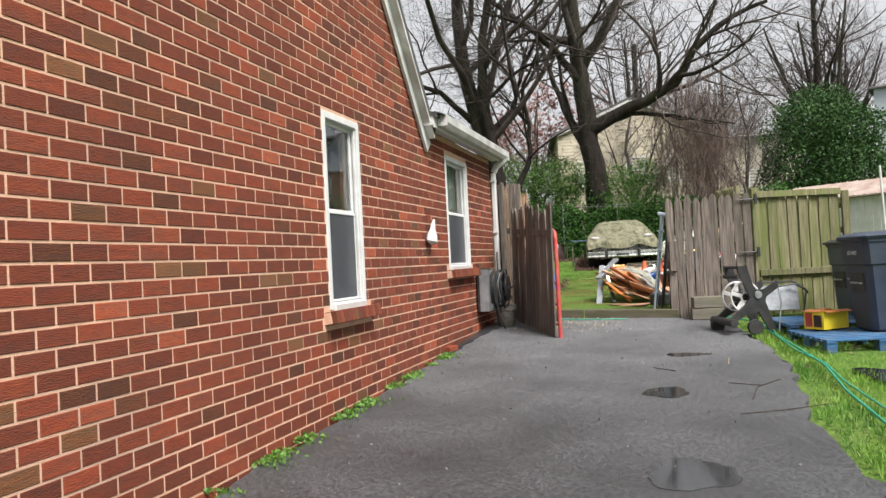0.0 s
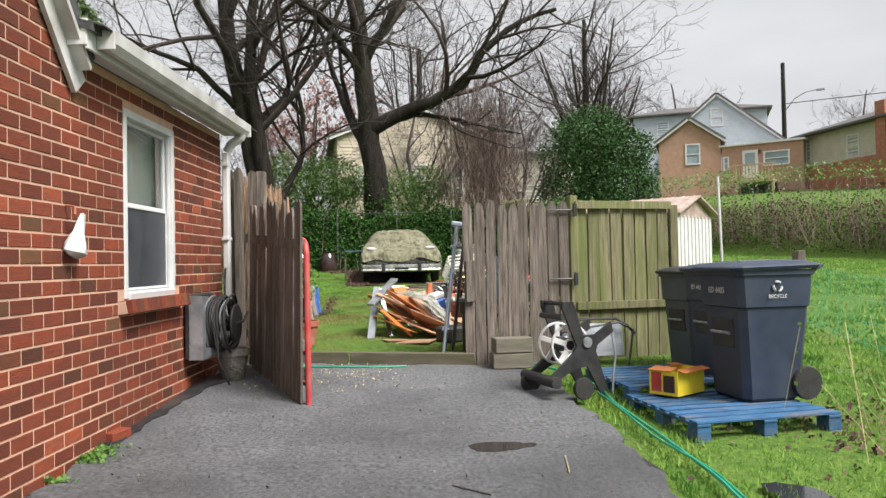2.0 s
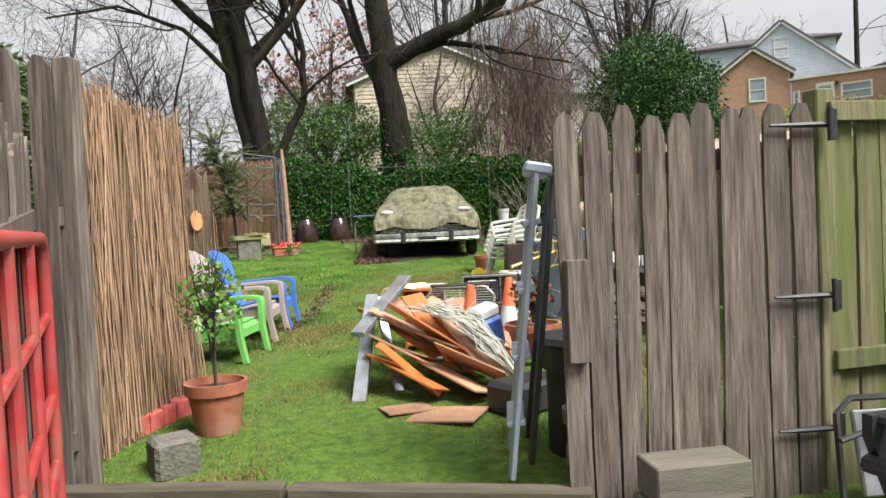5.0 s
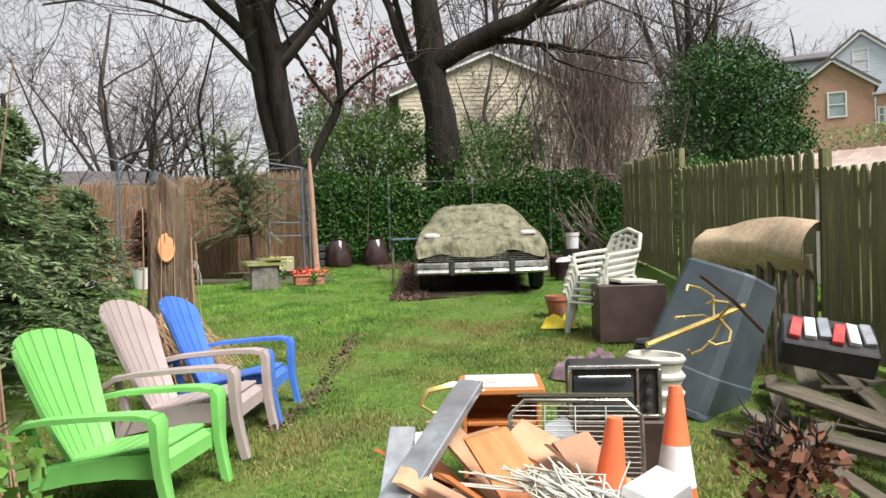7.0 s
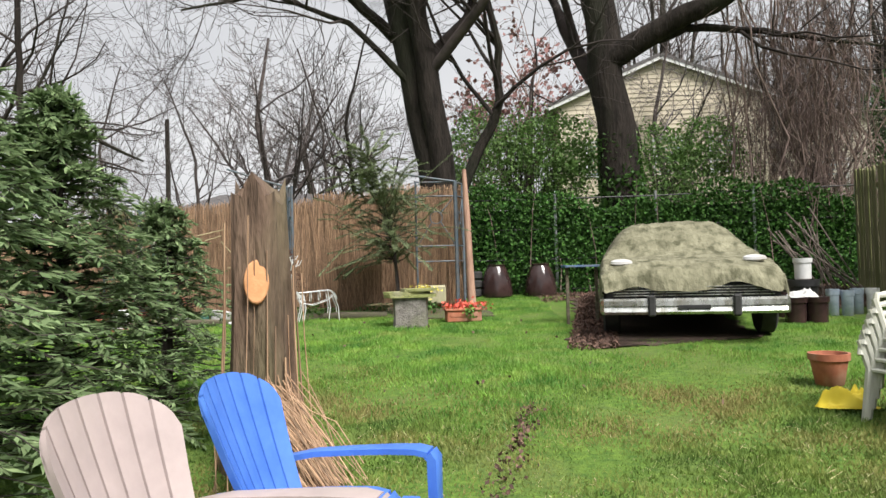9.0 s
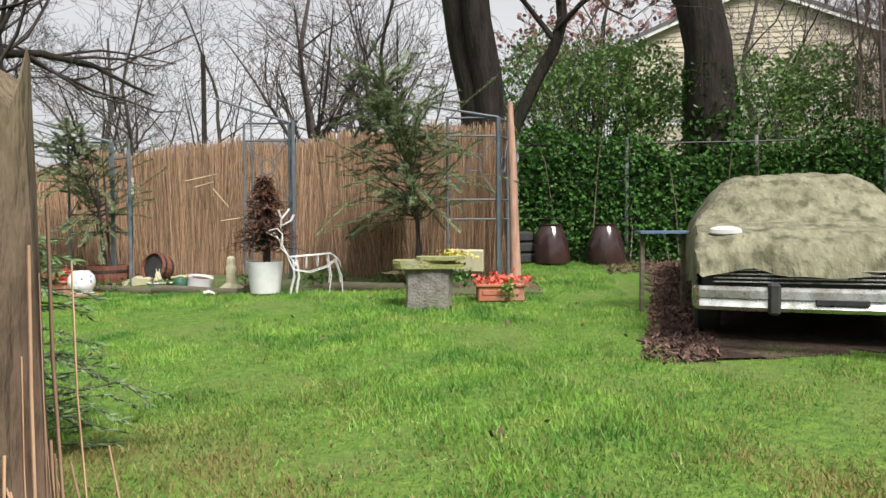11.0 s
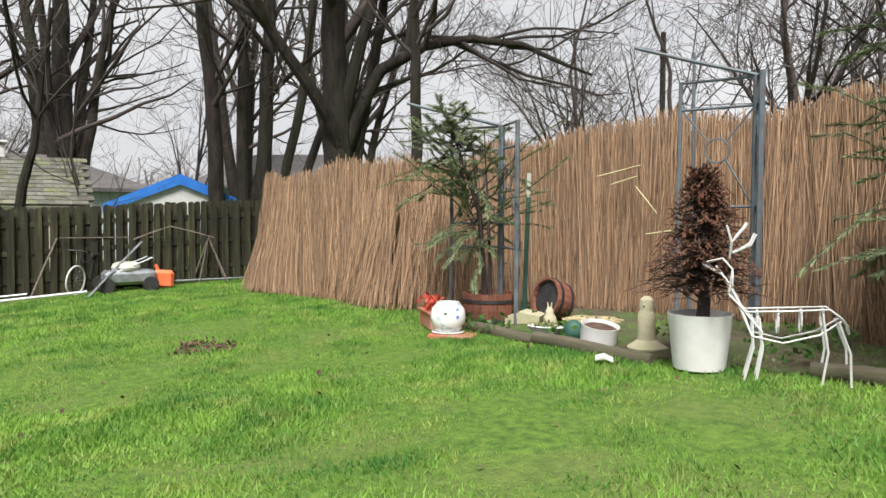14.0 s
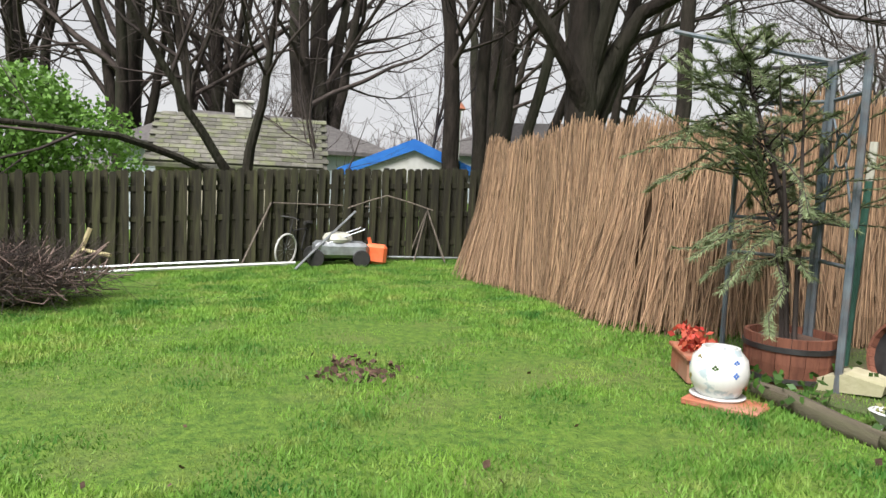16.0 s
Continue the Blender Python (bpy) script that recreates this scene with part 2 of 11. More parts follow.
M_BLOCKWOOD = surf("grey_timber_block", (0.11, 0.1, 0.08), (0.2, 0.18, 0.145), scale=6, rough=0.9, bump=0.3, fine=60, stretch=(0.6, 4, 4), c=(0.09, 0.1, 0.05), cscale=2, camount=0.5)
M_BLUEPAINT = surf("blue_pallet_paint", (0.012, 0.06, 0.15), (0.04, 0.14, 0.28), scale=7, rough=0.75, bump=0.5, fine=60, stretch=(1, 3, 3), rnd=0.15, c=(0.16, 0.14, 0.12), cscale=3, camount=0.6, clo=0.5)
M_NAVY = surf("navy_plastic", (0.02, 0.029, 0.052), (0.034, 0.046, 0.08), scale=6, rough=0.45, bump=0.1, fine=90, c=(0.07, 0.08, 0.09), cscale=2.5, camount=0.3)
M_GREYBIN = surf("grey_bin_plastic", (0.045, 0.062, 0.075), (0.07, 0.09, 0.105), scale=6, rough=0.5, bump=0.1, fine=90, c=(0.13, 0.14, 0.14), cscale=2.5, camount=0.3)
M_BLACK = surf("black_plastic", (0.012, 0.012, 0.013), (0.03, 0.03, 0.032), scale=9, rough=0.5, bump=0.15, fine=80, c=(0.07, 0.065, 0.06), cscale=3, camount=0.4)
M_RUBBER = surf("rubber", (0.015, 0.015, 0.015), (0.035, 0.034, 0.033), scale=12, rough=0.85, bump=0.3, fine=80)
M_STEEL = surf("dull_steel", (0.3, 0.32, 0.35), (0.48, 0.51, 0.54), scale=10, rough=0.42, bump=0.1, fine=50, metal=0.7, c=(0.2, 0.17, 0.15), cscale=4, camount=0.4)
M_ALU = surf("weathered_aluminium", (0.28, 0.34, 0.42), (0.45, 0.52, 0.6), scale=8, rough=0.45, bump=0.1, fine=50, metal=0.5, c=(0.3, 0.3, 0.3), cscale=5, camount=0.5)
M_CHROME = surf("tarnished_chrome", (0.42, 0.43, 0.4), (0.6, 0.61, 0.58), scale=12, rough=0.28, bump=0.15, fine=40, metal=0.85, c=(0.22, 0.2, 0.13), cscale=5, camount=0.6)
M_RED = surf("red_enamel", (0.33, 0.028, 0.03), (0.5, 0.06, 0.06), scale=9, rough=0.5, bump=0.15, fine=50, c=(0.3, 0.14, 0.1), cscale=6, camount=0.5)
M_REDBRICKLOOSE = surf("painted_red_brick", (0.4, 0.06, 0.05), (0.58, 0.15, 0.12), scale=12, rough=0.8, bump=0.6, fine=60, rnd=0.25)
M_TERRA = surf("terracotta", (0.28, 0.09, 0.05), (0.42, 0.15, 0.08), scale=10, rough=0.85, bump=0.2, fine=60, c=(0.3, 0.25, 0.2), cscale=5, camount=0.4)
M_STONE = surf("grey_stone", (0.1, 0.09, 0.08), (0.24, 0.22, 0.2), scale=9, rough=0.95, bump=0.8, fine=40, c=(0.1, 0.11, 0.05), cscale=4, camount=0.5, dist=0.02)
M_MOSSTONE = surf("mossy_slab", (0.15, 0.17, 0.05), (0.3, 0.3, 0.12), scale=9, rough=0.95, bump=0.8, fine=40, c=(0.28, 0.26, 0.2), cscale=4, camount=0.6, dist=0.02)
M_TARP = surf("canvas_cover", (0.105, 0.1, 0.058), (0.23, 0.22, 0.145), scale=4, rough=0.9, bump=0.8, fine=11, stretch=(1.6, 1, 0.8), c=(0.05, 0.05, 0.022), cscale=5.0, camount=0.85, clo=0.5, chi=0.66, dist=0.05)
M_CREAM = surf("cream_siding", (0.42, 0.37, 0.28), (0.54, 0.47, 0.36), scale=2, rough=0.7, bump=0.1, fine=20, c=(0.42, 0.37, 0.28), cscale=0.6, camount=0.4)
M_TAN = surf("tan_stucco", (0.34, 0.2, 0.14), (0.42, 0.26, 0.19), scale=3, rough=0.9, bump=0.2, fine=30)
M_PALESIDING = surf("pale_siding", (0.4, 0.45, 0.5), (0.48, 0.53, 0.58), scale=2, rough=0.6, bump=0.1, fine=20)
M_BEIGESIDING = surf("beige_siding", (0.42, 0.38, 0.3), (0.52, 0.47, 0.38), scale=2, rough=0.7, bump=0.1, fine=20)
M_DECK = surf("deck_timber", (0.36, 0.27, 0.17), (0.5, 0.38, 0.25), scale=5, rough=0.85, bump=0)
M_FARROOF = surf("far_roof", (0.07, 0.065, 0.065), (0.13, 0.12, 0.12), scale=6, rough=0.95, bump=0.2, fine=20)
M_REDROOF = surf("red_roof", (0.2, 0.06, 0.05), (0.3, 0.1, 0.09), scale=2, rough=0.95, bump=0.2, fine=20)
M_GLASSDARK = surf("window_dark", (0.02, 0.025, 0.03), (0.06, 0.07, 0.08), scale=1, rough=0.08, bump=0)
M_GREENCHAIR = surf("lime_plastic", (0.15, 0.44, 0.1), (0.2, 0.52, 0.14), scale=5, rough=0.4, bump=0.05, fine=60, c=(0.2, 0.45, 0.14), cscale=3, camount=0.3)
M_PINKCHAIR = surf("faded_pinkish_plastic", (0.33, 0.27, 0.26), (0.41, 0.335, 0.32), scale=5, rough=0.5, bump=0.05, fine=60, c=(0.36, 0.31, 0.28), cscale=3, camount=0.4)
M_BLUECHAIR = surf("blue_plastic", (0.05, 0.14, 0.5), (0.08, 0.2, 0.6), scale=5, rough=0.4, bump=0.05, fine=60, c=(0.06, 0.14, 0.42), cscale=3, camount=0.3)
M_WHITECHAIR = surf("white_plastic", (0.42, 0.42, 0.36), (0.56, 0.56, 0.5), scale=5, rough=0.45, bump=0.05, fine=60, c=(0.45, 0.44, 0.34), cscale=3, camount=0.4)
M_ORANGE = surf("orange_plastic", (0.75, 0.13, 0.04), (0.85, 0.2, 0.08), scale=6, rough=0.5, bump=0.05, fine=50, c=(0.5, 0.15, 0.08), cscale=4, camount=0.4)
M_YELLOW = surf("yellow_card", (0.72, 0.55, 0.02), (0.8, 0.64, 0.05), scale=5, rough=0.6, bump=0.05, fine=40)
M_MULCH = surf("mulch", (0.05, 0.028, 0.02), (0.17, 0.1, 0.075), scale=12, rough=1.0, bump=0.6, fine=60, rnd=0.5, island=True)
M_PLYWOOD = surf("scrap_board", (0.33, 0.18, 0.1), (0.5, 0.3, 0.18), scale=6, rough=0.85, bump=0.3, fine=60, rnd=0.25, c=(0.2, 0.1, 0.08), cscale=3, camount=0.5)
M_JAR = surf("brown_glaze", (0.02, 0.012, 0.012), (0.05, 0.028, 0.026), scale=4, rough=0.16, bump=0.05, fine=20)
M_BLUEMETAL = surf("blue_grey_iron", (0.06, 0.085, 0.11), (0.12, 0.15, 0.17), scale=9, rough=0.6, bump=0.3, fine=50, c=(0.12, 0.08, 0.06), cscale=6, camount=0.5)
M_HOSEGREEN = surf("green_hose", (0.01, 0.22, 0.13), (0.03, 0.32, 0.2), scale=6, rough=0.45, bump=0, fine=50)
M_BLUETARP = surf("blue_canopy", (0.01, 0.12, 0.5), (0.03, 0.2, 0.62), scale=2, rough=0.55, bump=0.2, fine=8)
M_BARREL = surf("barrel_stave", (0.12, 0.04, 0.025), (0.22, 0.085, 0.05), scale=9, rough=0.85, bump=0.5, fine=50, stretch=(4, 4, 0.5), rnd=0.2)
M_CUTWOOD = surf("fresh_cut_wood", (0.5, 0.22, 0.09), (0.66, 0.34, 0.16), scale=8, rough=0.8, bump=0.2, fine=60)
M_ORANGEWOOD = surf("orange_varnished_wood", (0.42, 0.13, 0.03), (0.55, 0.2, 0.06), scale=5, rough=0.45, bump=0.1, fine=40, stretch=(1, 6, 6))
M_BROWNBOX = surf("dark_brown_veneer", (0.035, 0.02, 0.018), (0.06, 0.035, 0.03), scale=5, rough=0.5, bump=0.1, fine=40)
M_CLOTH = surf("mauve_cloth", (0.06, 0.035, 0.045), (0.24, 0.16, 0.18), scale=9, rough=0.95, bump=0.3, fine=60)
M_BRASS = surf("brass", (0.5, 0.36, 0.12), (0.65, 0.5, 0.2), scale=8, rough=0.35, bump=0.05, metal=0.8)
M_CARPET = surf("patterned_rug", (0.42, 0.3, 0.18), (0.66, 0.55, 0.38), scale=26, rough=0.95, bump=0.4, fine=90, c=(0.45, 0.28, 0.2), cscale=6, camount=0.6)
M_DARKGREEN = surf("green_paint", (0.02, 0.07, 0.05), (0.04, 0.12, 0.09), scale=6, rough=0.6, bump=0.1, fine=40)
M_REDFLOWER = surf("red_petal", (0.45, 0.03, 0.03), (0.6, 0.15, 0.08), scale=6, rough=0.7, bump=0, rnd=0.5, island=True)
M_YELLOWFLOWER = surf("yellow_petal", (0.6, 0.5, 0.05), (0.75, 0.65, 0.1), scale=6, rough=0.7, bump=0, rnd=0.3, island=True)
M_PORCELAIN = surf("porcelain", (0.66, 0.67, 0.66), (0.76, 0.77, 0.76), scale=9, rough=0.2, bump=0, c=(0.35, 0.45, 0.5), cscale=9, camount=0.8, clo=0.58, chi=0.63)
M_STRAW = surf("straw", (0.3, 0.25, 0.13), (0.5, 0.43, 0.25), scale=3, rough=0.9, bump=0, rnd=0.3, island=True)
M_LIMESTONE = surf("cast_stone", (0.36, 0.33, 0.22), (0.5, 0.46, 0.33), scale=9, rough=0.9, bump=0.3, fine=50, c=(0.25, 0.26, 0.12), cscale=4, camount=0.5)
M_CORRUGATED = surf("rusty_sheet_roof", (0.3, 0.2, 0.16), (0.5, 0.42, 0.37), scale=3, rough=0.6, bump=0.2, fine=30, metal=0.2)
M_SCREEN = surf("insect_screen", (0.035, 0.04, 0.048), (0.06, 0.066, 0.075), scale=4, rough=0.35, bump=0.1, fine=300)
M_BLIND = surf("blind", (0.45, 0.48, 0.45), (0.56, 0.58, 0.54), scale=3, rough=0.8, bump=0)
# floor colour darkened: the dimness of the room is painted in
M_DARKROOM = surf("dim_painted_floor", (0.07, 0.06, 0.05), (0.1, 0.09, 0.08), scale=2, rough=0.9, bump=0)

M_GLASS = bpy.data.materials.new("pane_glass")
M_GLASS.use_nodes = True
_gt = M_GLASS.node_tree
_p = _gt.nodes["Principled BSDF"]
_p.inputs["Base Color"].default_value = (0.9, 0.95, 0.95, 1)
_p.inputs["Roughness"].default_value = 0.01
_p.inputs["Transmission Weight"].default_value = 1.0
_p.inputs["IOR"].default_value = 1.5

M_WATER = surf("puddle_water", (0.012, 0.012, 0.013), (0.02, 0.02, 0.022), scale=5, rough=0.02, bump=0)
M_WATER.node_tree.nodes["Principled BSDF"].inputs["IOR"].default_value = 2.1


# geometry helpers
class Geo:
    """Collects vertices and faces for one mesh."""

    def __init__(self):
        self.V, self.F = [], []

    def add(self, V, F):
        n = len(self.V)
        self.V += [tuple(v) for v in V]
        self.F += [tuple(n + i for i in f) for f in F]
        return self

    def box(self, c, s, rot=(0, 0, 0), b=0.004, m=None):
        hx, hy, hz = s[0] / 2, s[1] / 2, s[2] / 2
        b = min(b, hx * 0.45, hy * 0.45, hz * 0.45)
        V, ids = [], {}
        for x in (-1, 1):
            for y in (-1, 1):
                for z in (-1, 1):
                    for ax in range(3):
                        p = [x * (hx - b), y * (hy - b), z * (hz - b)]
                        p[ax] = (x, y, z)[ax] * (hx, hy, hz)[ax]
                        ids[x, y, z, ax] = len(V)
                        V.append(p)
        F = []
        for ax in range(3):
            u, w = [(1, 2), (2, 0), (0, 1)][ax]
            for sg in (-1, 1):
                q = []
                for a, c2 in ((-1, -1), (1, -1), (1, 1), (-1, 1)):
                    k = [0, 0, 0]
                    k[ax], k[u], k[w] = sg, a, c2
                    q.append(ids[(*k, ax)])
                F.append(q if sg > 0 else q[::-1])
            for a in (-1, 1):
                for c2 in (-1, 1):
                    k1, k2 = [0, 0, 0], [0, 0, 0]
                    k1[ax], k2[ax] = -1, 1
                    k1[u] = k2[u] = a
                    k1[w] = k2[w] = c2
                    q = [ids[(*k1, u)], ids[(*k2, u)], ids[(*k2, w)], ids[(*k1, w)]]
                    F.append(q if a * c2 > 0 else q[::-1])
        for x in (-1, 1):
            for y in (-1, 1):
                for z in (-1, 1):
                    q = [ids[x, y, z, 0], ids[x, y, z, 1], ids[x, y, z, 2]]
                    F.append(q if x * y * z > 0 else q[::-1])
        M = Matrix.Translation(c) @ Euler([radians(a) for a in rot]).to_matrix().to_4x4()
        if m is not None:
            M = m @ M
        return self.add([M @ Vector(v) for v in V], F)

    def tube(self, pts, r, k=8, cap=True):
        pts = np.array(pts, float)
        n = len(pts)
        r = np.full(n, r, float) if np.isscalar(r) else np.array(r, float)
        d = np.gradient(pts, axis=0)
        d /= np.linalg.norm(d, axis=1)[:, None] + 1e-9
        ref = np.array([0, 0, 1.0]) if abs(d[0][2]) < 0.9 else np.array([1.0, 0, 0])
        V = []
        u = np.cross(d[0], ref)
        for i in range(n):
            u = u - d[i] * (u @ d[i])
            u /= np.linalg.norm(u) + 1e-9
            w = np.cross(d[i], u)
            for j in range(k):
                a = 2 * math.pi * j / k
                V.append(pts[i] + r[i] * (math.cos(a) * u + math.sin(a) * w))
        F = [(i * k + j, i * k + (j + 1) % k, (i + 1) * k + (j + 1) % k, (i + 1) * k + j) for i in range(n - 1) for j in range(k)]
        if cap:
            F.append(tuple(range(k))[::-1])
            F.append(tuple((n - 1) * k + j for j in range(k)))
        return self.add(V, F)

    def lathe(self, prof, k=20, c=(0, 0, 0), m=None, wob=0.0):
        V = []
        for r, z in prof:
            for j in range(k):
                a = 2 * math.pi * j / k
                rr = r * (1 + wob * math.sin(3 * a + z * 9))
                V.append(Vector((rr * math.cos(a), rr * math.sin(a), z)))
        n = len(prof)
        F = [(i * k + j, i * k + (j + 1) % k, (i + 1) * k + (j + 1) % k, (i + 1) * k + j) for i in range(n - 1) for j in range(k)]
        F.append(tuple(range(k))[::-1])
        F.append(tuple((n - 1) * k + j for j in range(k)))
        M = Matrix.Translation(c) if m is None else m @ Matrix.Translation(c)
        return self.add([M @ v for v in V], F)

    def prism(self, poly, depth, m=None, both=True):
        """poly in x,z extruded along y by depth, centred."""
        n = len(poly)
        V = [Vector((x, -depth / 2, z)) for x, z in poly] + [Vector((x, depth / 2, z)) for x, z in poly]
        F = [tuple(range(n)), tuple(range(2 * n - 1, n - 1, -1))] + [(i, n + i, n + (i + 1) % n, (i + 1) % n) for i in range(n)]
        if m is not None:
            V = [m @ v for v in V]
        return self.add(V, F)

    def mesh(self, name, mat, smooth=False):
        me = bpy.data.meshes.new(name)
        me.from_pydata(self.V, [], self.F)
        me.materials.append(mat)
        if smooth:
            me.polygons.foreach_set("use_smooth", [True] * len(me.polygons))
            me.set_sharp_from_angle(angle=radians(40))
        me.update()
        return me

    def obj(self, name, mat, parent=None, label="", smooth=False, at=None, m=None):
        ob = new(name, self.mesh(name, mat, smooth))
        if at is not None:
            ob.location = at
        if m is not None:
            ob.matrix_basis = m
        if parent is not None:
            ob.parent = parent
        if label and parent is not None:
            tagged(ob, label)
        return ob


def thing(name, label, category, m=None, group="", kind=""):
    ob = new(name)
    ob.empty_display_size = 0.1
    if m is not None:
        ob.matrix_basis = m
    return tagged(ob, label, category, group, kind)


def fast_mesh(name, V, F, mat, parent=None, smooth=False):
    """V (n,3), F (m,k) arrays, all faces with k corners."""
    me = bpy.data.meshes.new(name)
    V, F = np.asarray(V, np.float32), np.asarray(F, np.int32)
    me.vertices.add(len(V))
    me.vertices.foreach_set("co", V.ravel())
    me.loops.add(F.size)
    me.loops.foreach_set("vertex_index", F.ravel())
    me.polygons.add(len(F))
    me.polygons.foreach_set("loop_start", np.arange(0, F.size, F.shape[1], dtype=np.int32))
    me.update(calc_edges=True)
    me.materials.append(mat)
    ob = new(name, me)
    ob.parent = parent
    return ob


def scatter(P, size, rng, shape=((-0.5, 0), (0, -0.35), (0.5, 0), (0, 0.35)), dirs=None, spread=1.0):
    """Small leaf quads at P (n,3) with random turns; dirs: preferred long axis. Returns V, F."""
    n = len(P)
    a = rng.normal(size=(n, 3)) * spread
    if dirs is not None:
        a += dirs
    a /= np.linalg.norm(a, axis=1)[:, None] + 1e-9
    b = rng.normal(size=(n, 3))
    b -= a * (a * b).sum(1)[:, None]
    b /= np.linalg.norm(b, axis=1)[:, None] + 1e-9
    s = size * rng.uniform(0.6, 1.3, n)
    V = np.stack([P + (a * u + b * w) * s[:, None] for u, w in shape], 1).reshape(-1, 3)
    F = np.arange(n * len(shape)).reshape(n, len(shape))
    return V, F


# ground
def hedge_x(y):
    return np.interp(y, [-30, 22.7, 28, 45, 80], [34, 21.9, 20.3, 17.5, 13])


def ground_z(x, y):
    x, y = np.asarray(x, float), np.asarray(y, float)
    b = np.interp(y, [-60, -20, 0, 9, 12, 17, 20, 24, 30, 45, 60, 120], [-2.5, -0.6, 0, 0.37, 0.57, 0.75, 0.93, 1.15, 1.4, 2.3, 3.0, 3.0])
    b = b - 0.037 * np.clip(-x, 0, 25) * np.clip((y - 14) / 6, 0, 1)
    b = b + 0.02 * np.clip(x - 6, 0, 12)
    d = x - hedge_x(y)
    s = np.clip(d / 3.0, 0, 1)
    b = b + 2.1 * s * s * (3 - 2 * s) + 0.085 * np.clip(d - 3, 0, 22)
    return b


def gz(x, y):
    return float(ground_z(x, y))


DRIVE = [(-2.9, -1.5), (1.35, -1.5), (1.75, 1.2), (2.1, 3.7), (2.42, 5.1), (2.85, 6.1), (3.3, 7.6), (3.5, 8.7), (3.62, 9.6), (3.66, 10.2), (3.1, 10.36),
         (2.0, 10.7), (1.4, 11.0), (0.8, 11.2)]


def inside(poly, X, Y):
    r = np.zeros(X.shape, bool)
    n = len(poly)
    for i in range(n):
        x1, y1 = poly[i]
        x2, y2 = poly[(i + 1) % n]
        c = ((y1 > Y) != (y2 > Y)) & (X < (x2 - x1) * (Y - y1) / ((y2 - y1) or 1e-9) + x1)
        r ^= c
    return r


def axis_steps(lo, hi, fine_lo, fine_hi, step, far=9.0):
    a = list(np.arange(fine_lo, fine_hi + 1e-6, step))
    s, x = step, fine_hi
    while x < hi:
        s = min(s * 1.25, 120)
        x += s
        a.append(x)
    s, x = step, fine_lo
    while x > lo:
        s = min(s * 1.25, 120)
        x -= s
        a.insert(0, x)
    return np.array(a)


gx = axis_steps(-900, 900, -16, 24, 0.3)
gy = axis_steps(-700, 1100, -3, 31, 0.3)
GX, GY = np.meshgrid(gx, gy)
GZ = ground_z(GX, GY)
_r = np.random.default_rng(3)
_bump = np.zeros_like(GZ)
for _k in range(14):
    _a, _f = _r.uniform(0, 6.28), _r.uniform(0.6, 3.5)
    _bump += np.sin(GX * _f * math.cos(_a) + GY * _f * math.sin(_a) + _r.uniform(0, 6)) * 0.004 / _f ** 0.5
_wide = [(-3.6, -2.0), (1.7, -2.0), (2.1, 1.2), (2.45, 3.7), (2.75, 5.1), (3.2, 6.1), (3.65, 7.6), (3.85, 8.7), (3.95, 9.6), (3.9, 10.4), (3.1, 10.6), (1.4, 11.3), (0.5, 11.4)]
_in = inside(_wide, GX, GY)
GZ += _bump * (np.abs(GX) < 60) * ~_in
GZ[_in] -= 0.035
nx, ny = len(gx), len(gy)
_i = np.arange(nx * ny).reshape(ny, nx)
_F = np.stack([_i[:-1, :-1].ravel(), _i[:-1, 1:].ravel(), _i[1:, 1:].ravel(), _i[1:, :-1].ravel()], 1)
ground = fast_mesh("ground", np.stack([GX.ravel(), GY.ravel(), GZ.ravel()], 1), _F, M_SOIL)
ground.data.polygons.foreach_set("use_smooth", [True] * len(ground.data.polygons))
tagged(ground, "lawn soil under patchy green grass", "ground", kind="structure")


def patch(name, poly, mat, lift, step=0.15, skirt=0.08, rag=0.03, seed=1, label="", category="", kind="structure"):
    """A slab that follows the ground inside a ragged outline."""
    rng = np.random.default_rng(seed)
    pts = []
    n = len(poly)
    for i in range(n):
        a, b = Vector(poly[i]), Vector(poly[(i + 1) % n])
        k = max(int((b - a).length / step), 1)
        for j in range(k):
            p = a.lerp(b, j / k)
            pts.append((p.x + rng.normal() * rag, p.y + rng.normal() * rag))
    bm = bmesh.new()
    vs = [bm.verts.new((x, y, 0)) for x, y in pts]
    bm.faces.new(vs)
    bmesh.ops.triangulate(bm, faces=bm.faces[:])
    x0, x1 = min(p[0] for p in pts), max(p[0] for p in pts)
    y0, y1 = min(p[1] for p in pts), max(p[1] for p in pts)
    st = max(step * 3, min(x1 - x0, y1 - y0) / 6)
    for ax, lo, hi in ((0, x0, x1), (1, y0, y1)):
        c = lo + st
        while c < hi:
            no = (1, 0, 0) if ax == 0 else (0, 1, 0)
            co = (c, 0, 0) if ax == 0 else (0, c, 0)
            bmesh.ops.bisect_plane(bm, geom=bm.verts[:] + bm.edges[:] + bm.faces[:], plane_co=co, plane_no=no)
            c += st
    for v in bm.verts:
        v.co.z = gz(v.co.x, v.co.y) + lift
    edge = [e for e in bm.edges if e.is_boundary]
    ret = bmesh.ops.extrude_edge_only(bm, edges=edge)
    for v in ret["geom"]:
        if isinstance(v, bmesh.types.BMVert):
            v.co.z -= skirt
    bmesh.ops.recalc_face_normals(bm, faces=bm.faces[:])
    me = bpy.data.meshes.new(name)
    bm.to_mesh(me)
    bm.free()
    me.materials.append(mat)
    ob = new(name, me)
    return tagged(ob, label, category, kind=kind)


driveway = patch("driveway", DRIVE, M_ASPHALT, 0.012, label="worn dark grey asphalt driveway with damp patches", category="driveway")


